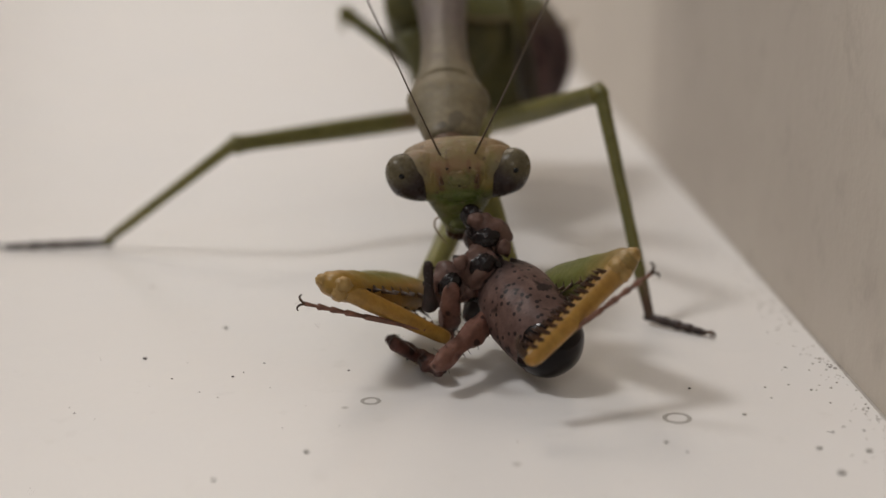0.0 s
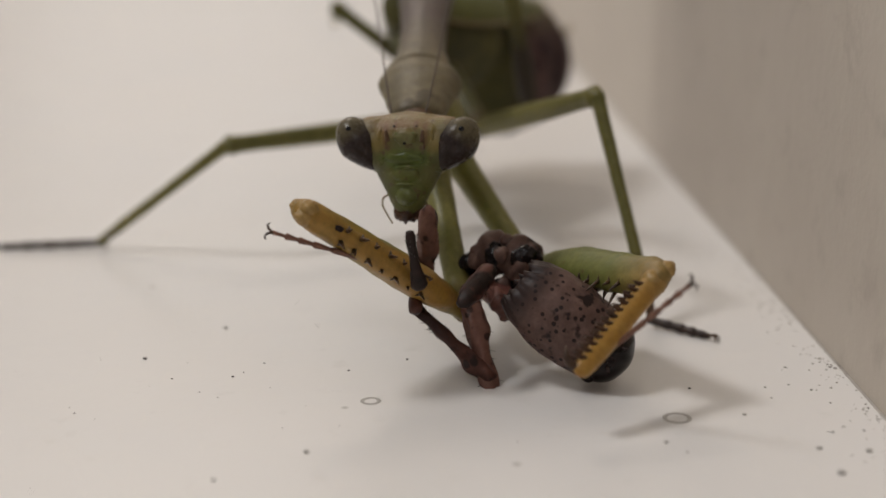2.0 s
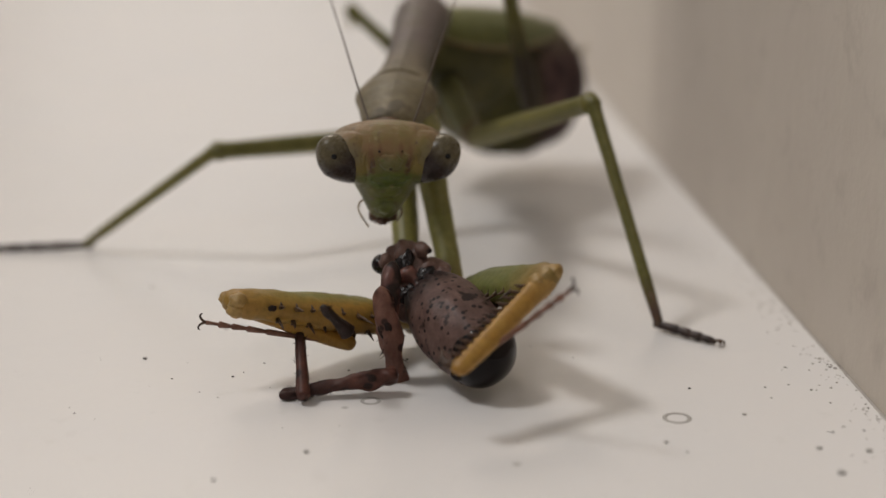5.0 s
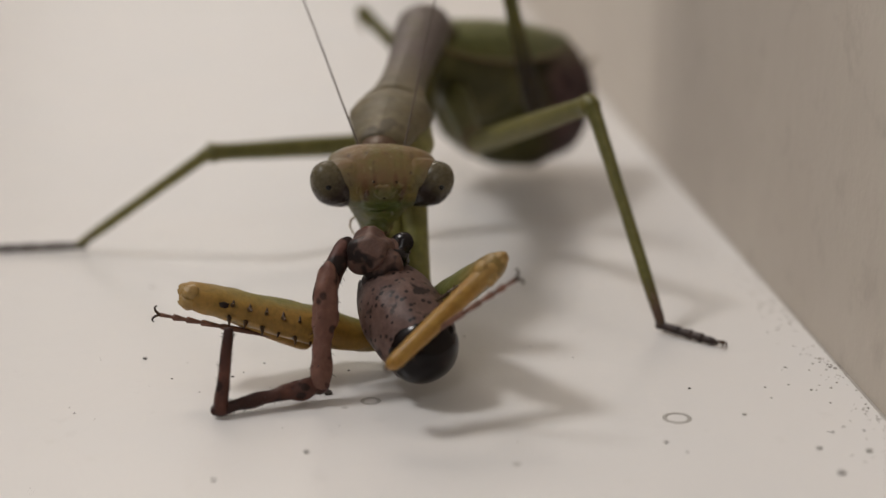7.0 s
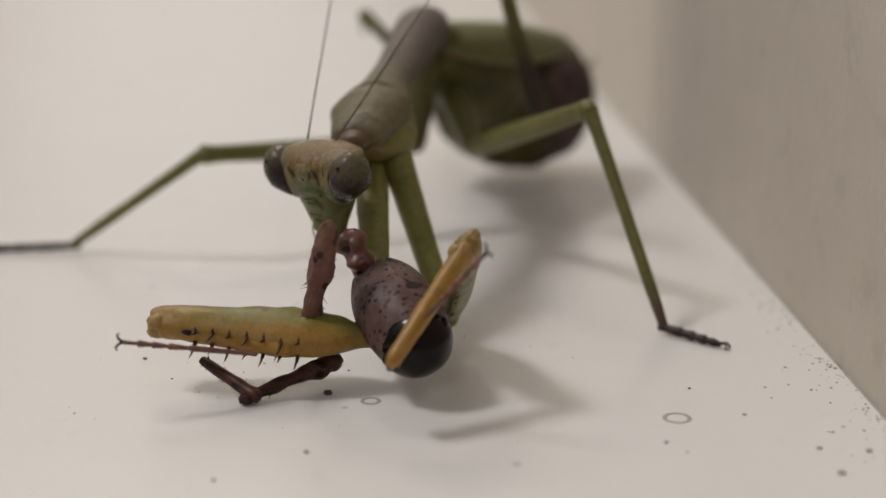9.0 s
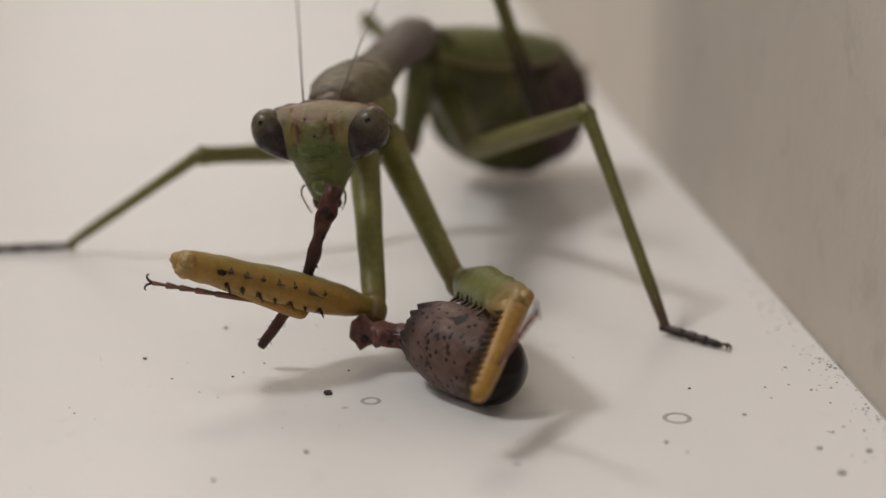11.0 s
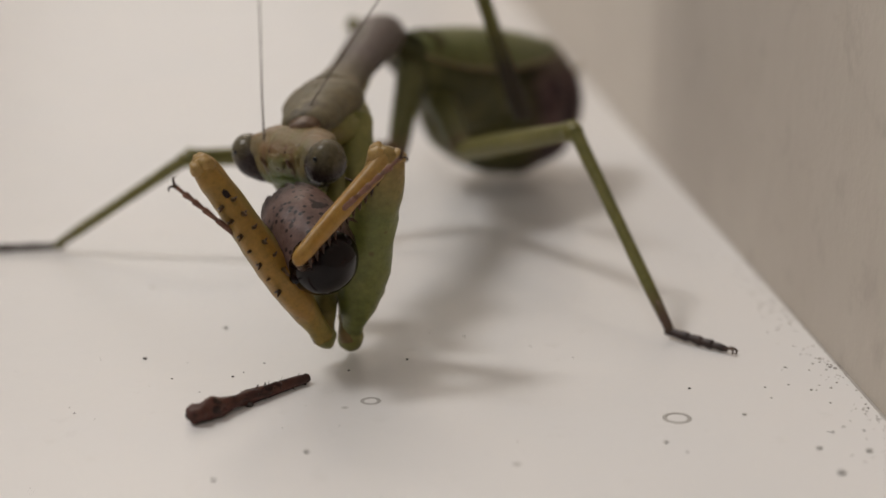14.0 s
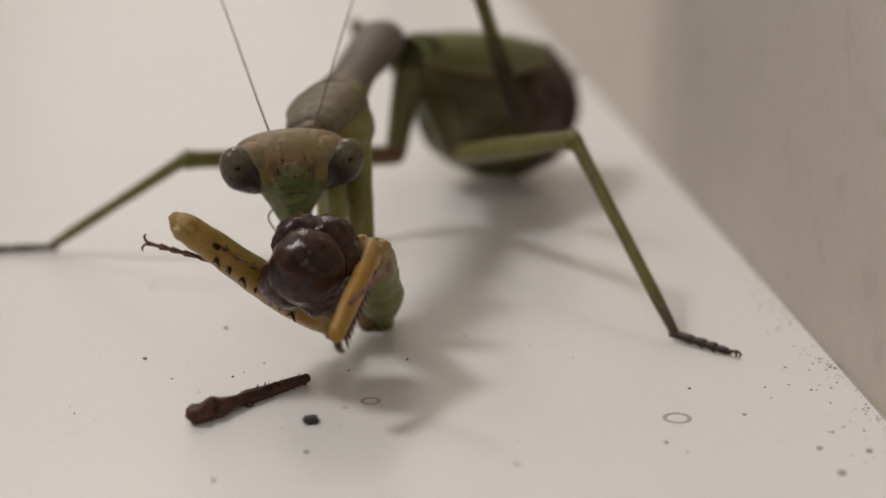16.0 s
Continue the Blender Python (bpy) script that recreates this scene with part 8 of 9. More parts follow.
    walk(moving["prey_shell_2"], [(0, mm(0, 0, 0, -118.5, 34.1, -169.1)), (0.5, mm(0, 0, 0, -118.5, 37.0, -167.9)), (1, mm(0, 0, 0, -119.8, 36.8, -168.0)), (1.5, mm(0, 0, 0, -127.5, 43.3, -164.7)), (2, mm(0, 0, 0, -152.3, 49.0, -161.3)), (2.5, mm(0, 0, 0, -140.4, 51.5, -159.4)), (3, mm(0, 0, 0, -150.7, 52.5, -158.7)), (3.5, mm(0, 0, 0, -117.2, 52.9, -158.3)), (4, mm(0, 0, 0, -114.0, 52.2, -158.9)), (4.2, mm(0, 0, 0, -114.0, 52.2, -158.9)), (5.2, mm(0, 0, 0, -117.7, 37.8, -167.5)), (6.3, mm(0, 0, 0, -118.5, 33.1, -169.5)), (6.5, mm(0, 0, 0, -118.5, 33.1, -169.5)), (7, mm(0, 0, 0, -117.6, 31.4, -170.2)), (7.5, mm(0, 0, 0, -118.9, 31.9, -170.0)), (8, mm(0, 0, 0, -116.7, 35.4, -168.6)), (8.5, mm(0, 0, 0, -114.2, 38.2, -167.3)), (9, mm(0, 0, 0, -115.5, 32.9, -169.6)), (9.2, mm(0, 0, 0, -110.9, 54.2, -156.3)), (10.2, mm(0, 0, 0, -108.7, 58.1, -152.6)), (11.5, mm(0, 0, 0, -103.9, 63.7, -145.6)), (12, mm(0, 0, 0, -90.4, 71.0, -125.6)), (12.5, mm(0, 0, 0, -122.6, 22.6, -173.3)), (13, mm(0, 0, 0, -112.4, 29.5, -170.9)), (13.5, mm(0, 0, 0, -114.2, 37.4, -167.7)), (14, mm(0, 0, 0, -115.5, 34.3, -169.0)), (14.25, mm(1.41, 1.98, 2, -115.1, 57.8, -132.9)), (14.5, mm(3.16, 3.82, 3.52, -67.5, 71.2, -53.4)), (15, mm(3.16, 5.35, 2.52, -88.9, 58.7, -65.2)), (15.25, mm(0.73, 5.26, 2.86, -76.9, 41.2, -95.7)), (15.5, mm(-1.7, 5.16, 3.21, -58.0, 29.7, -124.5)), (16, mm(1.62, 5.33, 3.1, -86.2, 53.2, -75.2))])
    walk(moving["prey_shell_3"], [(0, mm(0, 0, 0, -118.5, 34.1, -169.1)), (0.5, mm(0, 0, 0, -118.5, 37.0, -167.9)), (1, mm(0, 0, 0, -119.8, 36.8, -168.0)), (1.5, mm(0, 0, 0, -127.5, 43.3, -164.7)), (2, mm(0, 0, 0, -152.3, 49.0, -161.3)), (2.5, mm(0, 0, 0, -140.4, 51.5, -159.4)), (3, mm(0, 0, 0, -150.7, 52.5, -158.7)), (3.5, mm(0, 0, 0, -117.2, 52.9, -158.3)), (4, mm(0, 0, 0, -114.0, 52.2, -158.9)), (4.2, mm(0, 0, 0, -114.0, 52.2, -158.9)), (5.2, mm(0, 0, 0, -117.7, 37.8, -167.5)), (6.3, mm(0, 0, 0, -118.5, 33.1, -169.5)), (6.5, mm(0, 0, 0, -118.5, 33.1, -169.5)), (7, mm(0, 0, 0, -117.6, 31.4, -170.2)), (7.5, mm(0, 0, 0, -118.9, 31.9, -170.0)), (8, mm(0, 0, 0, -116.7, 35.4, -168.6)), (8.5, mm(0, 0, 0, -114.2, 38.2, -167.3)), (9, mm(0, 0, 0, -115.5, 32.9, -169.6)), (9.2, mm(0, 0, 0, -110.9, 54.2, -156.3)), (10.2, mm(0, 0, 0, -108.7, 58.1, -152.6)), (11.5, mm(0, 0, 0, -103.9, 63.7, -145.6)), (12, mm(0, 0, 0, -90.4, 71.0, -125.6)), (12.5, mm(0, 0, 0, -122.6, 22.6, -173.3)), (13, mm(0, 0, 0, -112.4, 29.5, -170.9)), (13.5, mm(0, 0, 0, -114.2, 37.4, -167.7)), (14, mm(0, 0, 0, -115.5, 34.3, -169.0)), (14.5, mm(0, 0, 0, -93.8, 54.5, -156.9)), (14.75, mm(1.58, 2.68, 1.26, -78.1, 26.7, -105.0)), (15, mm(3.16, 5.35, 2.52, -89.4, -1.3, -66.2)), (15.25, mm(0.73, 5.26, 2.86, -79.6, -17.8, -107.7)), (15.5, mm(-1.7, 5.16, 3.21, -60.0, -22.9, -154.4)), (16, mm(1.62, 5.33, 3.1, -87.7, -6.8, -78.5))])
    walk(moving["prey_shell_4"], [(0, mm(0, 0, 0, -118.5, 34.1, -169.1)), (0.5, mm(0, 0, 0, -118.5, 37.0, -167.9)), (1, mm(0, 0, 0, -119.8, 36.8, -168.0)), (1.5, mm(0, 0, 0, -127.5, 43.3, -164.7)), (2, mm(0, 0, 0, -152.3, 49.0, -161.3)), (2.5, mm(0, 0, 0, -140.4, 51.5, -159.4)), (3, mm(0, 0, 0, -150.7, 52.5, -158.7)), (3.5, mm(0, 0, 0, -117.2, 52.9, -158.3)), (4, mm(0, 0, 0, -114.0, 52.2, -158.9)), (4.2, mm(0, 0, 0, -114.0, 52.2, -158.9)), (5.2, mm(0, 0, 0, -117.7, 37.8, -167.5)), (6.3, mm(0, 0, 0, -118.5, 33.1, -169.5)), (6.5, mm(0, 0, 0, -118.5, 33.1, -169.5)), (7, mm(0, 0, 0, -117.6, 31.4, -170.2)), (7.5, mm(0, 0, 0, -118.9, 31.9, -170.0)), (8, mm(0, 0, 0, -116.7, 35.4, -168.6)), (8.5, mm(0, 0, 0, -114.2, 38.2, -167.3)), (9, mm(0, 0, 0, -115.5, 32.9, -169.6)), (9.2, mm(0, 0, 0, -110.9, 54.2, -156.3)), (10.2, mm(0, 0, 0, -108.7, 58.1, -152.6)), (11.5, mm(0, 0, 0, -103.9, 63.7, -145.6)), (12, mm(0, 0, 0, -90.4, 71.0, -125.6)), (12.5, mm(0, 0, 0, -122.6, 22.6, -173.3)), (13, mm(0, 0, 0, -112.4, 29.5, -170.9)), (13.5, mm(0, 0, 0, -114.2, 37.4, -167.7)), (14, mm(0, 0, 0, -115.5, 34.3, -169.0)), (14.5, mm(0, 0, 0, -93.8, 54.5, -156.9)), (14.75, mm(1.58, 2.68, 1.26, -65.6, -2.4, -112.0)), (15, mm(3.16, 5.35, 2.52, -88.8, -61.3, -67.2)), (15.25, mm(0.73, 5.26, 2.86, -49.9, -74.6, -143.5)), (15.5, mm(-1.7, 5.16, 3.21, -7.6, -62.3, 136.8)), (16, mm(1.62, 5.33, 3.1, -84.3, -66.7, -83.4))])
    walk(moving["prey_shell_5"], [(0, mm(0, 0, 0, -118.5, 34.1, -169.1)), (0.5, mm(0, 0, 0, -118.5, 37.0, -167.9)), (1, mm(0, 0, 0, -119.8, 36.8, -168.0)), (1.5, mm(0, 0, 0, -127.5, 43.3, -164.7)), (2, mm(0, 0, 0, -152.3, 49.0, -161.3)), (2.5, mm(0, 0, 0, -140.4, 51.5, -159.4)), (3, mm(0, 0, 0, -150.7, 52.5, -158.7)), (3.5, mm(0, 0, 0, -117.2, 52.9, -158.3)), (4, mm(0, 0, 0, -114.0, 52.2, -158.9)), (4.2, mm(0, 0, 0, -114.0, 52.2, -158.9)), (5.2, mm(0, 0, 0, -117.7, 37.8, -167.5)), (6.3, mm(0, 0, 0, -118.5, 33.1, -169.5)), (6.5, mm(0, 0, 0, -118.5, 33.1, -169.5)), (7, mm(0, 0, 0, -117.6, 31.4, -170.2)), (7.5, mm(0, 0, 0, -118.9, 31.9, -170.0)), (8, mm(0, 0, 0, -116.7, 35.4, -168.6)), (8.5, mm(0, 0, 0, -114.2, 38.2, -167.3)), (9, mm(0, 0, 0, -115.5, 32.9, -169.6)), (9.2, mm(0, 0, 0, -110.9, 54.2, -156.3)), (10.2, mm(0, 0, 0, -108.7, 58.1, -152.6)), (11.5, mm(0, 0, 0, -103.9, 63.7, -145.6)), (12, mm(0, 0, 0, -90.4, 71.0, -125.6)), (12.5, mm(0, 0, 0, -122.6, 22.6, -173.3)), (13, mm(0, 0, 0, -112.4, 29.5, -170.9)), (13.5, mm(0, 0, 0, -114.2, 37.4, -167.7)), (14, mm(0, 0, 0, -115.5, 34.3, -169.0)), (14.5, mm(0, 0, 0, -93.8, 54.5, -156.9)), (14.667, mm(1.05, 1.78, 0.84, -55.6, 3.8, -133.4)), (14.833, mm(2.11, 3.57, 1.68, -25.4, -49.4, -144.5)), (15, mm(3.16, 5.35, 2.52, 88.9, -58.7, 114.8)), (15.25, mm(0.73, 5.26, 2.86, 76.9, -41.2, 84.3)), (15.5, mm(-1.7, 5.16, 3.21, 58.0, -29.7, 55.5)), (16, mm(1.62, 5.33, 3.1, 86.2, -53.2, 104.8))])
    walk(moving["prey_lump_0"], [(0, mm(-4.85, 3.97, 1.81, -129.9, -17.0, -90.4)), (0.5, mm(-4.52, 3.67, 1.82, -129.9, -16.9, -90.2)), (1, mm(-4.66, 3.86, 2.07, -130.0, -16.7, -90.1)), (1.5, mm(-3.52, 4.2, 2.5, -129.5, -16.9, -91.8)), (2, mm(-3.56, 4.9, 1.91, -129.1, -16.9, -93.4)), (2.5, mm(-4.28, 4.34, 1.63, -129.4, -17.1, -92.3)), (3, mm(-3.94, 3.78, 1.78, -129.2, -16.9, -92.9)), (3.5, mm(-4.6, 3.92, 1.37, -129.4, -17.6, -92.2)), (4, mm(-4.04, 5.21, 0.79, -129.4, -18.0, -92.1)), (4.2, mm(-4.04, 5.21, 0.79, -129.4, -18.0, -92.1)), (4.533, mm(-3.82, 4.97, 1.06, -76.7, -27.6, -88.1)), (4.867, mm(-3.61, 4.73, 1.33, -18.9, -36.1, -94.9)), (5.2, mm(-3.39, 4.49, 1.6, 42.8, -35.4, -107.5)), (5.567, mm(-3.19, 4.14, 2.36, 82.7, -21.9, -173.6)), (5.933, mm(-2.99, 3.79, 3.11, 91.2, 14.4, 139.7)), (6.3, mm(-2.79, 3.44, 3.87, 64.1, 43.5, 79.8)), (6.5, mm(-2.79, 3.44, 3.87, 64.1, 43.5, 79.8)), (7, mm(-2.65, 3.44, 3.96, 64.1, 43.5, 79.9)), (7.25, mm(-4.04, 5.6, 5.47, -92.7, 70.2, -92.1)), (7.5, mm(-5.42, 7.76, 6.98, -92.3, 5.1, -110.6)), (8, mm(-6.14, 7.95, 6.76, -92.1, 3.0, -119.0)), (8.5, mm(-4.59, 8.1, 7.58, -102.6, 21.2, -87.6)), (9, mm(-5.68, 9.29, 6.61, -84.9, 13.2, -134.3)), (9.2, mm(-8.75, 9.96, 9.5, -101.3, 12.2, -123.9)), (10.2, mm(-9.27, 10.13, 9.2, -85.0, 9.4, -121.0)), (11.5, mm(-10.38, 9.96, 10.53, -87.1, 0.9, -96.8)), (12, mm(-11.1, 6.58, 11.15, -86.6, 4.1, -96.3)), (12.5, mm(-4.19, 5.84, 5.69, -83.1, 23.7, -66.7)), (13, mm(-3.94, 5.38, 5.8, -80.9, 8.1, -71.6)), (13.5, mm(-0.89, 5.44, 5.55, -92.0, 35.9, -77.0)), (14, mm(-2.67, 7.91, 3.72, -86.0, 20.7, -126.6)), (14.5, mm(-1.11, 4.55, 4.38, -80.4, 42.2, -68.4)), (15, mm(-1.17, 5.73, 3.35, -89.3, 28.7, -65.8)), (15.25, mm(-1.58, 7.45, 2.37, -80.0, 11.8, -102.4)), (15.5, mm(-1.99, 9.17, 1.38, -62.6, 3.5, -139.9)), (16, mm(-2.57, 6.67, 3.61, -87.5, 23.2, -77.2))])
    walk(moving["prey_lump_1"], [(0, mm(-3, 4.57, 4.35, 10.5, -15.1, -91.8)), (0.5, mm(-4.04, 4.27, 3.57, 10.1, -15.5, -90.6)), (1, mm(-4.45, 4.46, 3.46, 10.1, -15.6, -90.3)), (1.5, mm(-4.41, 4.8, 3.87, 10.3, -15.8, -91.1)), (2, mm(-5.26, 5.5, 3.32, 85.6, -15.8, -92.0)), (2.5, mm(-5.68, 4.94, 3.1, 85.3, -16.0, -91.2)), (3, mm(-5.59, 4.14, 2.32, 85.5, -15.9, -91.7)), (3.5, mm(-6.12, 4.08, 1.06, 85.3, -16.6, -91.2)), (4, mm(-5.78, 5.29, 0.46, 85.3, -16.8, -90.9)), (4.2, mm(-5.78, 5.29, 0.46, 85.3, -16.8, -90.9)), (5.2, mm(-2.21, 4.79, 2.66, 42.8, -35.4, -107.5)), (5.567, mm(-2.17, 4.34, 2.86, 6.3, -33.0, -39.5)), (5.933, mm(-2.14, 3.89, 3.07, -7.4, -5.7, 12.2)), (6.3, mm(-2.1, 3.44, 3.27, 5.2, 21.8, 61.1)), (6.5, mm(-2.1, 3.44, 3.27, 5.2, 21.8, 61.1)), (7, mm(-1.94, 3.44, 3.33, 5.3, 21.7, 61.2)), (7.25, mm(-2.65, 5.22, 5.11, -57.0, 53.6, -36.0)), (7.5, mm(-3.36, 6.99, 6.89, -92.3, 5.1, -110.6)), (8, mm(-4.21, 6.89, 6.68, -92.1, 3.0, -119.0)), (8.5, mm(-2.45, 8.36, 7.14, -102.6, 21.2, -87.6)), (9, mm(-4.14, 7.73, 6.8, -84.9, 13.2, -134.3)), (9.2, mm(-6.91, 8.84, 9.08, -101.3, 12.2, -123.9)), (10.2, mm(-7.4, 8.98, 9.39, -85.0, 9.4, -121.0)), (11.5, mm(-8.2, 9.69, 10.65, -87.1, 0.9, -96.8)), (12, mm(-8.91, 6.32, 11.28, -86.6, 4.1, -96.3)), (12.5, mm(-2.14, 6.6, 5.93, -83.1, 23.7, -66.7)), (13, mm(-1.86, 6.01, 6.15, -80.9, 8.1, -71.6)), (13.5, mm(1.25, 5.98, 5.49, -92.0, 35.9, -77.0)), (14, mm(-0.94, 6.56, 3.87, -86.0, 20.7, -126.6)), (14.5, mm(0.99, 5.12, 4.65, -80.4, 42.2, -68.4)), (15, mm(0.84, 6.62, 3.37, -89.3, 28.7, -65.8)), (15.25, mm(0.03, 7.14, 2.88, -80.0, 11.8, -102.4)), (15.5, mm(-0.78, 7.65, 2.39, -62.6, 3.5, -139.9)), (16, mm(-0.42, 7.12, 3.69, -87.5, 23.2, -77.2))])
    walk(moving["prey_lump_2"], [(0, mm(-3.37, 3.57, 2.86, -149.6, -16.4, -91.5)), (0.5, mm(-2.81, 3.27, 3.33, -149.6, -15.9, -91.5)), (1, mm(-3.03, 3.46, 3.49, -149.6, -15.8, -91.4)), (1.5, mm(-3.13, 3.8, 3.7, -149.4, -16.1, -92.1)), (2, mm(-3.79, 4.5, 3.29, -149.2, -16.0, -93.2)), (2.5, mm(-4.19, 3.94, 3.01, -149.4, -16.2, -92.4)), (3, mm(-3.61, 3.4, 3.14, -149.2, -16.1, -93.0)), (3.5, mm(-4.4, 3.57, 2.8, -149.4, -16.8, -92.1)), (4, mm(-3.82, 4.87, 2.25, -149.5, -17.2, -91.9)), (4.2, mm(-3.82, 4.87, 2.25, -149.5, -17.2, -91.9)), (4.533, mm(-3.77, 5.22, 2.58, 156.5, -16.3, -103.5)), (4.867, mm(-3.72, 5.58, 2.91, 101.9, -24.8, -111.1)), (5.2, mm(-3.67, 5.93, 3.24, 42.8, -35.4, -107.5)), (5.75, mm(-4.06, 7.02, 4.56, -13.8, -5.7, -113.1)), (6.3, mm(-4.45, 8.12, 5.87, -72.4, 5.9, -141.0)), (6.5, mm(-2.94, 8.31, 6.57, -93.4, 30.5, -80.8)), (7, mm(-2.39, 8.5, 6.27, -93.1, 37.2, -80.6)), (7.5, mm(-4.41, 7.39, 6.34, -92.3, 5.1, -110.6)), (8, mm(-5.2, 7.42, 6.12, -92.1, 3.0, -119.0)), (8.5, mm(-3.66, 8.39, 6.8, -102.6, 21.2, -87.6)), (9, mm(-4.81, 8.54, 6.11, -84.9, 13.2, -134.3)), (9.2, mm(-7.89, 9.53, 8.7, -101.3, 12.2, -123.9)), (10.2, mm(-8.27, 9.57, 8.69, -85.0, 9.4, -121.0)), (11.5, mm(-9.27, 9.78, 9.99, -87.1, 0.9, -96.8)), (12, mm(-9.97, 6.44, 10.61, -86.6, 4.1, -96.3)), (12.5, mm(-3.18, 6.43, 5.25, -83.1, 23.7, -66.7)), (13, mm(-2.82, 5.76, 5.38, -80.9, 8.1, -71.6)), (13.5, mm(0.09, 6.01, 5, -92.0, 35.9, -77.0)), (14, mm(-1.68, 7.35, 3.22, -86.0, 20.7, -126.6)), (14.5, mm(-0.1, 5.21, 4.05, -80.4, 42.2, -68.4)), (15, mm(-0.26, 6.4, 2.81, -89.3, 28.7, -65.8)), (15.25, mm(-0.74, 7.3, 2.08, -80.0, 11.8, -102.4)), (15.5, mm(-1.21, 8.19, 1.35, -62.6, 3.5, -139.9)), (16, mm(-1.51, 7.09, 3.08, -87.5, 23.2, -77.2))])
    walk(moving["prey_stump"], [(0, mm(-2.15, 4.13, 1.76, 62.6, -51.9, -136.1)), (0.5, mm(-1.58, 4.01, 1.34, 66.1, -49.0, -137.5)), (1, mm(-1.66, 3.97, 1.2, 69.0, -46.2, -138.3)), (1.5, mm(-2.64, 5.04, 1.45, 71.4, -43.3, -138.5)), (2, mm(-4.76, 3.71, 1.25, 73.5, -40.5, -138.3)), (2.5, mm(-4.08, 3.22, 1.05, 75.3, -37.8, -137.6)), (3, mm(-4.4, 2.78, 0.68, 76.8, -35.3, -136.5)), (3.5, mm(-4.14, 3.98, 0.65, 78.2, -32.9, -135.2)), (4, mm(-3.32, 5.18, 0.45, 79.3, -30.7, -133.5)), (4.2, mm(-3.32, 5.18, 0.45, 79.3, -30.7, -133.5)), (5.2, mm(-2.32, 3.82, 1.56, 33.4, -33.3, -101.5)), (6.3, mm(-1.97, 4.09, 1.65, 20.6, -14.0, -89.4)), (6.5, mm(-1.97, 4.09, 1.65, 20.6, -14.0, -89.4)), (7, mm(-1.84, 4.09, 1.65, 18.2, -14.1, -89.5)), (7.5, mm(-1.91, 4.15, 1.84, 58.0, -31.9, -113.4)), (8, mm(-2.33, 4.1, 1.65, 61.1, -27.0, -109.1)), (8.5, mm(-2.4, 3.97, 1.19, 23.5, -14.1, -89.3)), (9, mm(-2.14, 4.02, 1.38, 25.1, -13.3, -88.9)), (9.2, mm(-3.42, 4.88, 0.18, 69.8, -16.4, -96.9)), (10.2, mm(-3.66, 5.05, -0.04, 78.2, -16.3, -98.6)), (11.5, mm(-4.02, 5.29, -0.38, 90.9, -15.7, -101.0)), (12, mm(-4.28, 1.6, 0.14, 90.1, -15.6, -87.0)), (12.167, mm(-4.51, 3.26, 1.9, 119.5, 6.3, -134.0)), (12.333, mm(-4.74, 4.92, 3.65, 126.2, 42.3, -175.6)), (12.5, mm(-4.97, 6.58, 5.41, 74.6, 65.3, 96.5)), (13, mm(-4.6, 6.09, 5.25, 41.8, 77.8, 59.5)), (13.5, mm(-1.62, 6.29, 5.54, 92.7, 54.1, 106.4)), (14, mm(-2.46, 8.97, 3.41, 79.5, 68.9, 42.2)), (14.5, mm(-1.87, 5.38, 4.42, 79.6, 46.9, 97.5)), (15, mm(-2.03, 6.43, 3.2, 88.8, 61.3, 112.8)), (15.25, mm(-1.74, 8.14, 1.94, 49.9, 74.6, 36.5)), (15.5, mm(-1.45, 9.84, 0.67, 7.6, 62.3, -43.2)), (16, mm(-3.25, 7.52, 3.35, 84.3, 66.7, 96.6))])
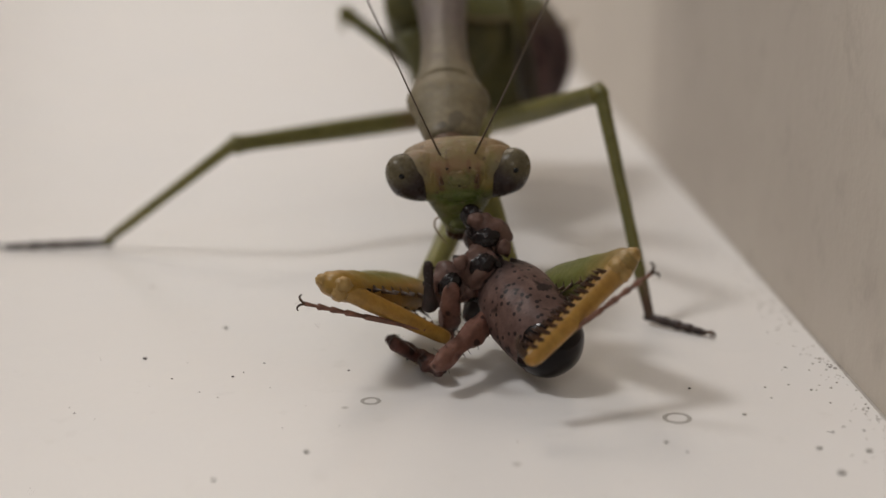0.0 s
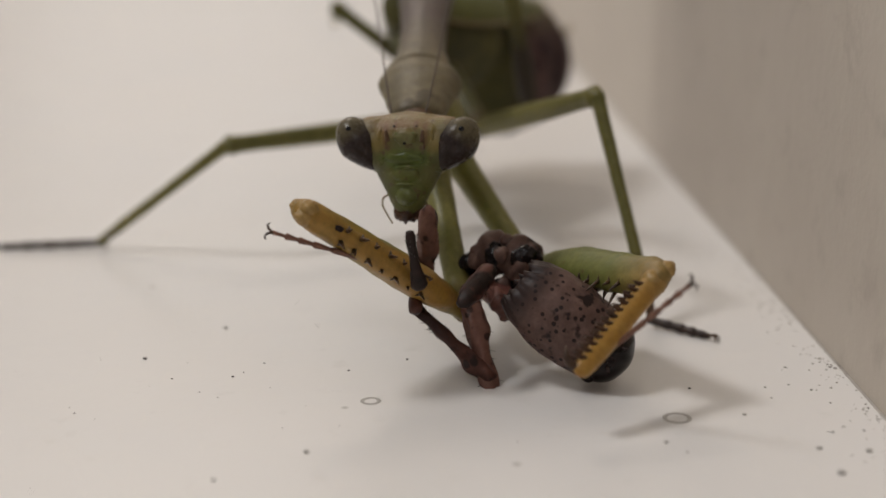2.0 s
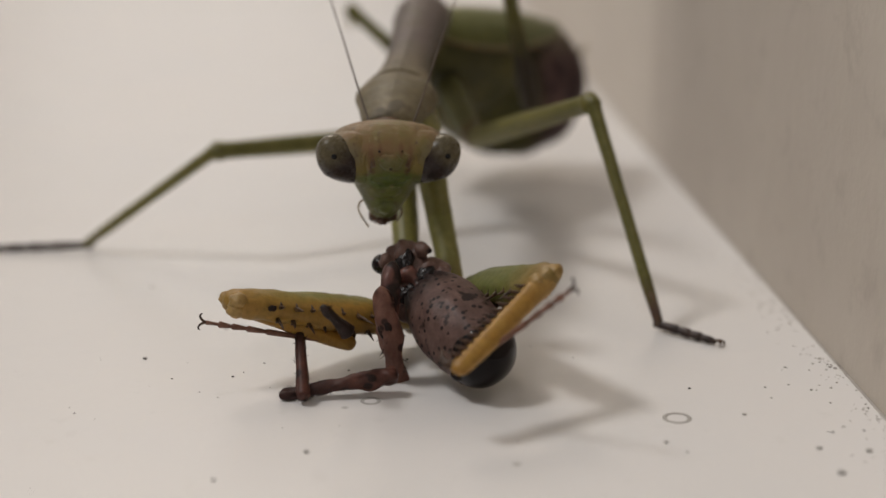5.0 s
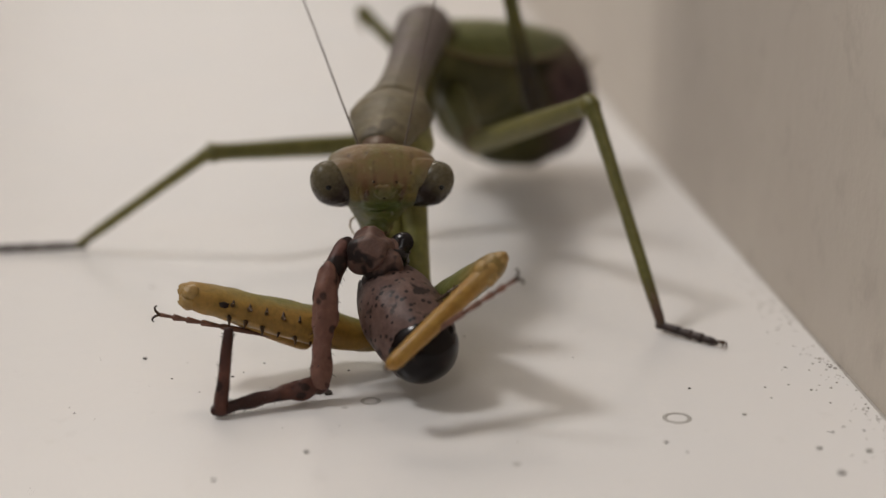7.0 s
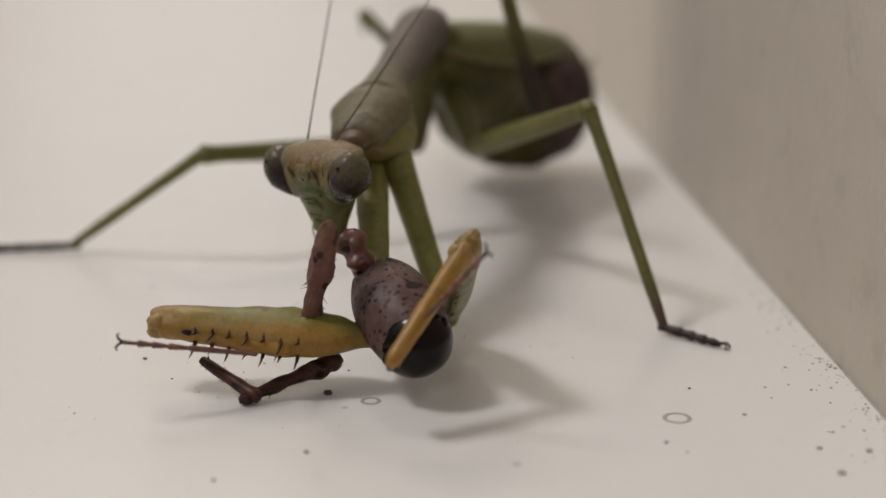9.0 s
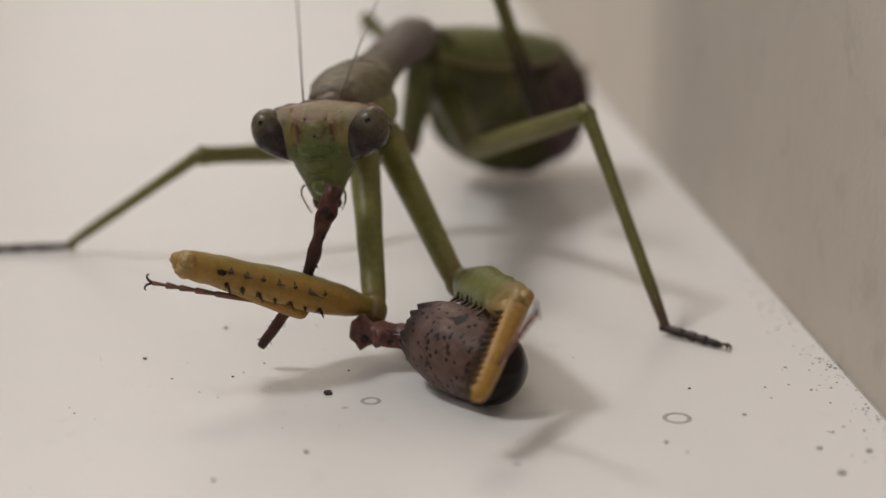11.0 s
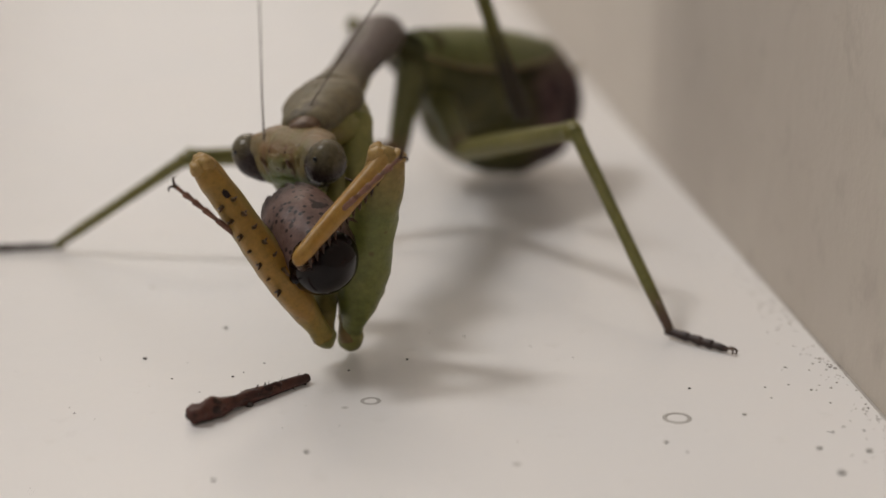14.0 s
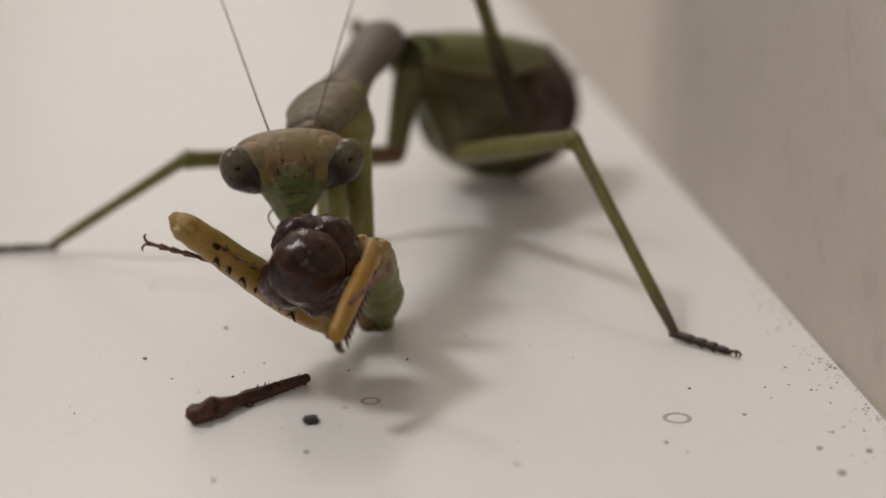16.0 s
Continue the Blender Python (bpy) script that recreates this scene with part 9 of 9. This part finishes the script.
    walk(moving["prey_sideleg"], [(0, mm(-6.01, 0.03, 1.98, 1.4, 23.7, -89.1)), (0.5, mm(-7.68, -1.4, 0.57, 12.8, 21.0, -82.0)), (1, mm(-7.48, -1.42, 0.49, 13.2, -15.6, -90.0)), (1.5, mm(-8.61, -0.1, 1.61, 4.0, -15.6, -90.0)), (2, mm(-9.17, -0.81, 3.64, 9.1, 6.2, -86.5)), (2.5, mm(-9.9, -1.32, 3.37, 22.5, 33.7, -71.6)), (3, mm(-9.66, -1.48, 4.01, 36.0, 28.9, -61.0)), (3.5, mm(-8.56, -0.83, 2.02, 47.2, 13.7, -59.1)), (4, mm(-8.15, 0.39, 1.88, 50.0, 24.6, -47.9)), (4.2, mm(-8.15, 0.39, 1.88, 50.0, 24.6, -47.9)), (5.2, mm(-6.13, 0.05, 1, 33.3, 35.4, -61.1)), (5.475, mm(-5.34, 3.38, 2.86, 40.5, 61.5, 0.7)), (5.75, mm(-4.54, 6.71, 4.71, 95.8, 59.4, 106.0)), (6.3, mm(-5.25, 9.71, 5.57, 18.6, 71.6, -33.3)), (6.5, mm(-4.68, 8.17, 7.01, 95.8, 59.4, 106.0)), (7, mm(-4.12, 8.32, 6.72, 94.1, 52.7, 104.5)), (7.5, mm(-5.93, 8.31, 6.64, 114.5, 84.4, 94.0)), (8, mm(-6.56, 8.56, 6.4, 125.6, 86.3, 96.6)), (8.5, mm(-5.33, 8.44, 7.46, 119.5, 65.5, 124.2)), (9, mm(-5.84, 10, 6.24, 69.3, 75.8, 24.4)), (9.2, mm(-9.15, 10.65, 9.31, 132.0, 73.4, 99.3)), (10.2, mm(-9.6, 10.77, 8.8, 62.1, 79.4, 30.6)), (11.5, mm(-10.97, 10.34, 10.11, 16.4, 87.0, 9.6)), (12, mm(-11.68, 6.97, 10.73, 50.7, 84.7, 44.3)), (12.5, mm(-4.92, 6.03, 5.37, 74.6, 65.3, 96.5)), (13, mm(-4.6, 5.54, 5.35, 41.8, 77.8, 59.5)), (13.5, mm(-1.64, 5.75, 5.42, 92.7, 54.1, 106.4)), (14, mm(-2.91, 8.64, 3.41, 79.5, 68.9, 42.2)), (14.5, mm(-1.86, 4.86, 4.21, 79.6, 46.9, 97.5)), (15, mm(-1.95, 5.88, 3.13, 88.8, 61.3, 112.8)), (15.25, mm(-1.96, 7.79, 1.94, 49.9, 74.6, 36.5)), (15.5, mm(-1.98, 9.7, 0.75, 7.6, 62.3, -43.2)), (16, mm(-3.28, 6.96, 3.33, 84.3, 66.7, 96.6))])
    walk(moving["prey_foreleg"], [(0, mm(-4.86, 2.1, 1.93, 172.7, 29.8, -95.4)), (0.5, mm(-5.4, 2.76, 4.3, 167.4, -19.7, -89.0)), (1, mm(-5.55, 2.8, 4.44, 164.4, -19.3, -88.9)), (1.5, mm(-6.47, 3.87, 4.68, 160.9, -18.6, -88.9)), (2, mm(-8.7, 2.97, 6.01, 177.8, 19.0, -91.3)), (2.5, mm(-8.99, 2.85, 7.14, 172.1, -16.9, -89.8)), (3, mm(-8.87, 2.38, 6.68, 165.6, 5.6, -95.5)), (3.5, mm(-8.67, 3.83, 7.56, -165.5, 14.7, -82.2)), (3.75, mm(-9.72, 6.3, 8.41, -149.6, 54.7, -109.0)), (4, mm(-10.78, 8.78, 9.26, 86.6, 79.5, 93.5)), (4.2, mm(-10.78, 8.78, 9.26, 86.6, 79.5, 93.5)), (5.2, mm(-6.24, 8.01, 7.64, 94.6, 62.9, 104.5)), (6.3, mm(-5.04, 9.82, 5.3, 18.6, 71.6, -33.3)), (6.5, mm(-4.8, 8.48, 6.86, 95.8, 59.4, 106.0)), (7, mm(-4.24, 8.64, 6.6, 94.1, 52.7, 104.5)), (7.5, mm(-5.91, 8.54, 6.36, 114.5, 84.4, 94.0)), (8, mm(-6.51, 8.77, 6.11, 125.6, 86.3, 96.6)), (8.5, mm(-5.45, 8.72, 7.27, 119.5, 65.5, 124.2)), (9, mm(-5.67, 10.21, 5.99, 69.3, 75.8, 24.4)), (9.2, mm(-9.1, 10.93, 9.07, 132.0, 73.4, 99.3)), (10.2, mm(-9.49, 10.99, 8.53, 62.1, 79.4, 30.6)), (11.5, mm(-10.98, 10.54, 9.81, 16.4, 87.0, 9.6)), (12, mm(-11.69, 7.2, 10.45, 50.7, 84.7, 44.3)), (12.5, mm(-5.06, 6.3, 5.18, 74.6, 65.3, 96.5)), (13, mm(-4.68, 5.77, 5.08, 41.8, 77.8, 59.5)), (13.5, mm(-1.77, 6.06, 5.29, 92.7, 54.1, 106.4)), (14, mm(-2.76, 8.89, 3.2, 79.5, 68.9, 42.2)), (14.5, mm(-1.98, 5.19, 4.12, 79.6, 46.9, 97.5)), (15, mm(-2.12, 6.15, 2.97, 88.8, 61.3, 112.8)), (15.25, mm(-1.94, 7.96, 1.72, 49.9, 74.6, 36.5)), (15.5, mm(-1.76, 9.76, 0.46, 7.6, 62.3, -43.2)), (16, mm(-3.39, 7.25, 3.13, 84.3, 66.7, 96.6))])
    walk(moving["leg_hip"], [(0, mm(2.51, 3.08, 3.59, 153.1, 29.7, -111.0)), (0.5, mm(3.07, 4.1, 3.49, 160.7, 17.3, -101.3)), (1, mm(3.36, 3.14, 3.49, 152.4, 10.1, -103.4)), (1.5, mm(-1.44, 1.2, 4.31, 160.4, 42.1, -107.6)), (1.75, mm(-0.66, 1.8, 4.58, 150.6, -8.1, -86.0)), (2, mm(0.12, 2.39, 4.86, 111.3, -46.6, -41.6)), (2.5, mm(-0.53, 2.98, 4.63, 107.1, -51.8, -33.2)), (3, mm(-0.61, 2.28, 4.44, 108.2, -55.4, -32.0)), (3.25, mm(-1.24, 2, 3.46, -176.3, -18.0, -59.8)), (3.5, mm(-1.86, 1.73, 2.47, -118.6, 17.8, -35.6)), (4, mm(-1.72, 1.46, 1.49, -126.8, 12.1, -53.8)), (4.2, mm(-1.72, 1.46, 1.49, -126.8, 12.1, -53.8)), (4.7, mm(-0.63, 2.55, 3.28, -164.0, -9.0, -75.9)), (5.2, mm(0.46, 3.64, 5.08, 162.1, -39.0, -82.4)), (6.3, mm(1.1, 4.32, 6.18, 153.1, -19.1, -88.1)), (6.5, mm(1.1, 4.32, 6.18, 153.1, -19.1, -88.1)), (7, mm(1.11, 4.25, 5.91, 149.0, -37.1, -77.3)), (7.5, mm(0.52, 3.94, 4.81, 127.7, -57.5, -50.0)), (8, mm(0.51, 3.77, 4.22, 125.3, -64.2, -44.3)), (8.167, mm(0.67, 5.19, 5.08, 66.4, -27.0, 28.4)), (8.333, mm(0.84, 6.61, 5.94, 65.1, 25.5, 55.0)), (8.5, mm(1, 8.03, 6.8, 119.5, 65.5, 124.2)), (9, mm(-1.49, 7.87, 8.77, 69.3, 75.8, 24.4)), (9.2, mm(-1.81, 7.02, 9.14, 132.0, 73.4, 99.3)), (10.2, mm(-1.69, 4.89, 3.51, 62.1, 79.4, 30.6)), (11.5, mm(-2.01, 4.13, 3.54, 16.4, 87.0, 9.6)), (12, mm(2.4, 11.06, 13.07, 50.7, 84.7, 44.3)), (12.5, mm(1.28, 9.6, 10.32, 74.6, 65.3, 96.5)), (13, mm(3.02, 11.66, 10.65, 41.8, 77.8, 59.5)), (13.5, mm(3.43, 11.62, 10.89, 92.7, 54.1, 106.4)), (14, mm(2.75, 14.88, 9.96, 79.5, 68.9, 42.2)), (14.5, mm(3.34, 10.94, 10.74, 79.6, 46.9, 97.5)), (15, mm(3.41, 11.01, 10.42, 88.8, 61.3, 112.8)), (15.25, mm(2.87, 13.12, 9.36, 49.9, 74.6, 36.5)), (15.5, mm(2.33, 15.24, 8.29, 7.6, 62.3, -43.2)), (16, mm(1.93, 11.97, 10.09, 84.3, 66.7, 96.6))])
    walk(moving["leg_femur"], [(0, mm(2.81, 2.6, 1.87, 105.0, -38.5, -42.1)), (0.5, mm(3.36, 3.54, 1.49, 107.1, -33.7, -50.5)), (1, mm(3.36, 2.58, 1.49, 102.2, -32.2, -46.3)), (1.25, mm(0.92, 2.73, 2.18, 155.3, -37.1, -73.0)), (1.5, mm(-1.51, 2.88, 2.88, -156.7, -23.1, -93.3)), (2, mm(-0.89, 3, 3.29, -164.4, -38.5, -96.4)), (2.5, mm(-1.39, 3.58, 3.06, -152.8, -44.9, -104.4)), (3, mm(-1.47, 2.92, 3.01, -154.7, -33.2, -98.4)), (3.5, mm(-2.14, 2.52, 1.6, -137.7, -12.5, -87.1)), (4, mm(-1.12, 2.17, 0.32, -124.9, 11.3, -52.1)), (4.2, mm(-1.12, 2.17, 0.32, -124.9, 11.3, -52.1)), (5.2, mm(-0.08, 1.67, 4.2, -179.1, -3.5, -89.8)), (6.3, mm(0.28, 1.5, 5.37, 177.5, -21.3, -89.7)), (6.5, mm(0.28, 1.5, 5.37, 177.5, -21.3, -89.7)), (7, mm(0.39, 1.42, 5.1, 175.9, -17.1, -89.9)), (7.5, mm(0, 1.24, 4.43, 177.6, 12.3, -91.2)), (8, mm(-0.14, 1.27, 4.57, 179.3, 10.0, -90.3)), (8.5, mm(1.3, 1.24, 4.34, 160.6, 12.6, -98.4)), (9, mm(-0.09, -0.67, 6.9, 167.2, 4.0, -94.6)), (9.2, mm(-2.28, 7.34, 5.3, -148.0, -41.5, -118.8)), (9.75, mm(-1.17, 5.97, 6.18, -148.0, -41.5, -118.8)), (9.98, mm(-2.6, 5.78, 5.22, -126.4, 28.1, -140.4)), (10.2, mm(-2.54, 5.47, 3.22, 62.1, 79.4, 30.6)), (11.5, mm(-3.04, 4.25, 3.29, 16.4, 87.0, 9.6)), (12, mm(1.37, 11.2, 12.81, 50.7, 84.7, 44.3)), (12.5, mm(0.3, 9.32, 10.02, 74.6, 65.3, 96.5)), (13, mm(2.05, 11.39, 10.29, 41.8, 77.8, 59.5)), (13.5, mm(2.38, 11.47, 10.75, 92.7, 54.1, 106.4)), (14, mm(1.97, 15.58, 9.7, 79.5, 68.9, 42.2)), (14.5, mm(2.32, 10.8, 10.47, 79.6, 46.9, 97.5)), (15, mm(2.41, 10.68, 10.23, 88.8, 61.3, 112.8)), (15.25, mm(2.12, 13.3, 8.93, 49.9, 74.6, 36.5)), (15.5, mm(1.82, 15.91, 7.63, 7.6, 62.3, -43.2)), (16, mm(0.89, 11.83, 9.87, 84.3, 66.7, 96.6))])
    walk(moving["leg_tibia"], [(0, mm(0, 0, 0, 90.9, -28.4, -150.9)), (0.5, mm(0, 0, 0, 81.9, -31.2, -138.2)), (1, mm(0, 0, 0, 83.2, -33.8, -143.8)), (1.5, mm(0, 0, 0, 98.3, -14.1, -103.3)), (2, mm(0, 0, 0, 53.2, -27.6, -105.5)), (2.5, mm(0, 0, 0, 52.3, -15.8, -90.3)), (3, mm(0, 0, 0, 49.5, -15.7, -90.2)), (3.5, mm(0, 0, 0, 98.7, -13.0, -127.1)), (4, mm(0, 0, 0, 104.5, -8.3, -130.2)), (4.2, mm(0, 0, 0, 104.5, -8.3, -130.2)), (5.2, mm(0, 0, 0, 96.3, -18.0, -73.8)), (6.3, mm(0, 0, 0, 93.3, -19.4, -61.1)), (6.5, mm(0, 0, 0, 93.3, -19.4, -61.1)), (7, mm(0, 0, 0, 96.6, -19.1, -69.2)), (7.5, mm(0, 0, 0, 100.0, -16.3, -86.2)), (8, mm(0, 0, 0, 102.5, -12.4, -108.3)), (8.5, mm(0, 0, 0, 103.3, -18.3, -79.4)), (9, mm(0, 0, 0, 100.4, -24.6, -57.8)), (9.2, mm(-1.32, 3.6, 2.32, 162.4, -44.2, -81.6)), (9.75, mm(-0.22, 2.3, 3.07, 165.1, -21.4, -88.8)), (10.2, mm(0, 0, 0, 165.1, -2.7, -93.5)), (11.5, mm(0, 0, 0, 163.3, -6.6, -92.8)), (11.75, mm(0, 0, 0, -142.8, -0.7, -61.2)), (12, mm(0, 0, 0, -91.9, -22.6, -37.0)), (12.5, mm(0, 0, 0, -91.8, -23.2, -35.8)), (13, mm(0, 0, 0, -91.9, -21.3, -40.4)), (13.5, mm(0, 0, 0, -91.9, -21.3, -40.4)), (14, mm(0, 0, 0, -91.9, -21.3, -40.4)), (14.5, mm(0, 0, 0, -91.9, -21.3, -40.4)), (15, mm(0, 0, 0, -91.9, -21.3, -40.4)), (15.5, mm(0, 0, 0, -91.9, -21.3, -40.4)), (16, mm(0, 0, 0, -91.9, -21.3, -40.4))])
    walk(moving["leg_tarsus"], [(0, mm(-2.16, 0.31, 1.11, -126.0, 16.4, -48.6)), (0.5, mm(-2.61, 1.45, 1.44, -136.2, 5.7, -69.2)), (1, mm(-2.31, 0.57, 1.72, -134.4, 25.1, -52.9)), (1.25, mm(-3.28, 0.22, 0.65, -97.2, -33.4, -23.6)), (1.5, mm(-4.24, -0.12, -0.42, 66.7, -77.9, -153.1)), (2, mm(-3.66, 0.93, 3.34, -1.5, -61.1, -88.9)), (2.5, mm(-4.45, 1.48, 2.97, 24.1, -61.6, -108.3)), (3, mm(-4.33, 0.97, 3.47, 34.7, -60.9, -116.5)), (3.5, mm(-4.18, 0, 0, 81.0, -71.4, -165.2)), (4, mm(-3.32, -0.12, -0.42, 96.4, -51.3, -175.4)), (4.2, mm(-3.32, -0.12, -0.42, 96.4, -51.3, -175.4)), (5.2, mm(-4.34, -1.68, -0.47, 2.0, -51.1, -91.2)), (6.3, mm(-4.51, -2.66, -0.27, -5.4, -19.6, -89.6)), (6.5, mm(-4.51, -2.66, -0.27, -5.4, -19.6, -89.6)), (7, mm(-4.63, -2.01, -0.53, -5.5, -19.5, -89.6)), (7.5, mm(-4.88, -0.23, -0.8, -7.4, -19.1, -89.5)), (8, mm(-4.97, 1.26, -1.07, -5.2, -17.8, -89.8)), (8.5, mm(-5.63, 0.98, -2.08, 1.0, -16.8, -90.0)), (9, mm(-3.71, -2.81, -0.75, 73.9, -28.1, -122.0)), (9.2, mm(-2.39, -0.12, -1.15, 111.0, -44.3, -89.4)), (9.75, mm(-1.55, 0.4, -1.7, 132.5, -28.5, -92.4)), (10.2, mm(-1.4, -1.32, -4.73, 147.7, -15.5, -90.1)), (11.5, mm(-1.61, -1.34, -4.79, 148.9, 10.9, -106.0)), (11.75, mm(0.19, 0.65, -2.48, -145.3, 13.5, -62.5)), (12, mm(2, 2.64, -0.16, -91.1, -22.5, -39.4)), (12.5, mm(2.19, 3.02, -0.17, -91.0, -23.2, -38.0)), (13, mm(2.18, 2.6, -0.16, -91.0, -21.5, -42.3)), (13.5, mm(2.18, 2.6, -0.16, -91.0, -21.5, -42.3)), (14, mm(2.18, 2.6, -0.16, -91.0, -21.5, -42.3)), (14.5, mm(2.18, 2.6, -0.16, -91.0, -21.5, -42.3)), (15, mm(2.18, 2.6, -0.16, -91.0, -21.5, -42.3)), (15.5, mm(2.18, 2.6, -0.16, -91.0, -21.5, -42.3)), (16, mm(2.18, 2.6, -0.16, -91.0, -21.5, -42.3))])
    walk(moving["crumb_0"], [(0, mm(5.33, 69.52, 2.28, 0.0, -0.0, 0.0)), (0.5, mm(4.76, 69.58, 2.5, 0.0, -0.0, 0.0)), (1, mm(4.84, 69.57, 2.44, 0.0, -0.0, 0.0)), (1.5, mm(5.83, 68.44, 2, 0.0, -0.0, 0.0)), (2, mm(7.94, 69.71, 2, 0.0, -0.0, 0.0)), (2.5, mm(7.26, 70.14, 2, 0.0, -0.0, 0.0)), (3, mm(7.58, 70.53, 2.17, 0.0, -0.0, 0.0)), (3.5, mm(7.32, 69.28, 2, 0.0, -0.0, 0.0)), (4, mm(6.5, 68.02, 2, 0.0, -0.0, 0.0)), (4.2, mm(6.5, 68.02, 2, 0.0, -0.0, 0.0)), (5.2, mm(0.96, 68.21, 2.34, 0.0, -0.0, 0.0)), (6.5, mm(-0.78, 67.56, 2.7, 0.0, -0.0, 0.0)), (7, mm(-1.06, 67.56, 2.7, 0.0, -0.0, 0.0)), (7.5, mm(-0.7, 67.51, 2.51, 0.0, -0.0, 0.0)), (8, mm(-0.42, 67.6, 2.83, 0.0, -0.0, 0.0)), (8.5, mm(-0.64, 67.37, 2.03, 0.0, -0.0, 0.0)), (9, mm(-1.34, 67.64, 2.97, 0.0, -0.0, 0.0)), (10.2, mm(0.78, 68.56, 2, 0.0, -0.0, 0.0)), (11.5, mm(3.01, 66.65, 2, 0.0, -0.0, 0.0)), (12, mm(3.72, 70.51, 2.12, 0.0, -0.0, 0.0)), (12.5, mm(-4.13, 70.2, 4.71, 0.0, -0.0, 0.0)), (13, mm(-4.13, 70.3, 5.07, 0.0, -0.0, 0.0)), (13.5, mm(-6.91, 70.36, 5.29, 0.0, -0.0, 0.0)), (14, mm(-6.13, 70.65, 6.31, 0.0, -0.0, 0.0)), (14.5, mm(-6.31, 64.37, 0.18, 0.0, -0.0, 0.0)), (15, mm(-6.31, 64.37, 0.18, 0.0, -0.0, 0.0)), (15.5, mm(-6.31, 64.37, 0.18, 0.0, -0.0, 0.0)), (16, mm(-6.31, 64.37, 0.18, 0.0, -0.0, 0.0))])
    walk(moving["crumb_1"], [(0, mm(5.33, 69.52, 2.28, 0.0, -0.0, 0.0)), (0.5, mm(4.76, 69.58, 2.5, 0.0, -0.0, 0.0)), (1, mm(4.84, 69.57, 2.44, 0.0, -0.0, 0.0)), (1.5, mm(5.83, 68.44, 2, 0.0, -0.0, 0.0)), (2, mm(7.94, 69.71, 2, 0.0, -0.0, 0.0)), (2.5, mm(7.26, 70.14, 2, 0.0, -0.0, 0.0)), (3, mm(7.58, 70.53, 2.17, 0.0, -0.0, 0.0)), (3.5, mm(7.32, 69.28, 2, 0.0, -0.0, 0.0)), (4, mm(6.5, 68.02, 2, 0.0, -0.0, 0.0)), (4.2, mm(6.5, 68.02, 2, 0.0, -0.0, 0.0)), (5.2, mm(0.96, 68.21, 2.34, 0.0, -0.0, 0.0)), (6.5, mm(-0.78, 67.56, 2.7, 0.0, -0.0, 0.0)), (7, mm(-5.79, 68.12, 0.1, 0.0, -0.0, 0.0)), (7.5, mm(-5.79, 68.12, 0.1, 0.0, -0.0, 0.0)), (8, mm(-5.79, 68.12, 0.1, 0.0, -0.0, 0.0)), (8.5, mm(-5.79, 68.12, 0.1, 0.0, -0.0, 0.0)), (9, mm(-5.79, 68.12, 0.1, 0.0, -0.0, 0.0)), (10.2, mm(-5.79, 68.12, 0.1, 0.0, -0.0, 0.0)), (11.5, mm(-5.79, 68.12, 0.1, 0.0, -0.0, 0.0)), (12, mm(-9.55, 66.52, 0.1, 0.0, -0.0, 0.0)), (12.5, mm(-9.55, 66.52, 0.1, 0.0, -0.0, 0.0)), (13, mm(-9.55, 66.52, 0.1, 0.0, -0.0, 0.0)), (13.5, mm(-9.55, 66.52, 0.1, 0.0, -0.0, 0.0)), (14, mm(-9.55, 66.52, 0.1, 0.0, -0.0, 0.0)), (14.5, mm(-9.55, 66.52, 0.1, 0.0, -0.0, 0.0)), (15, mm(-9.55, 66.52, 0.1, 0.0, -0.0, 0.0)), (15.5, mm(-9.55, 66.52, 0.1, 0.0, -0.0, 0.0)), (16, mm(-9.55, 66.52, 0.1, 0.0, -0.0, 0.0))])


motions()
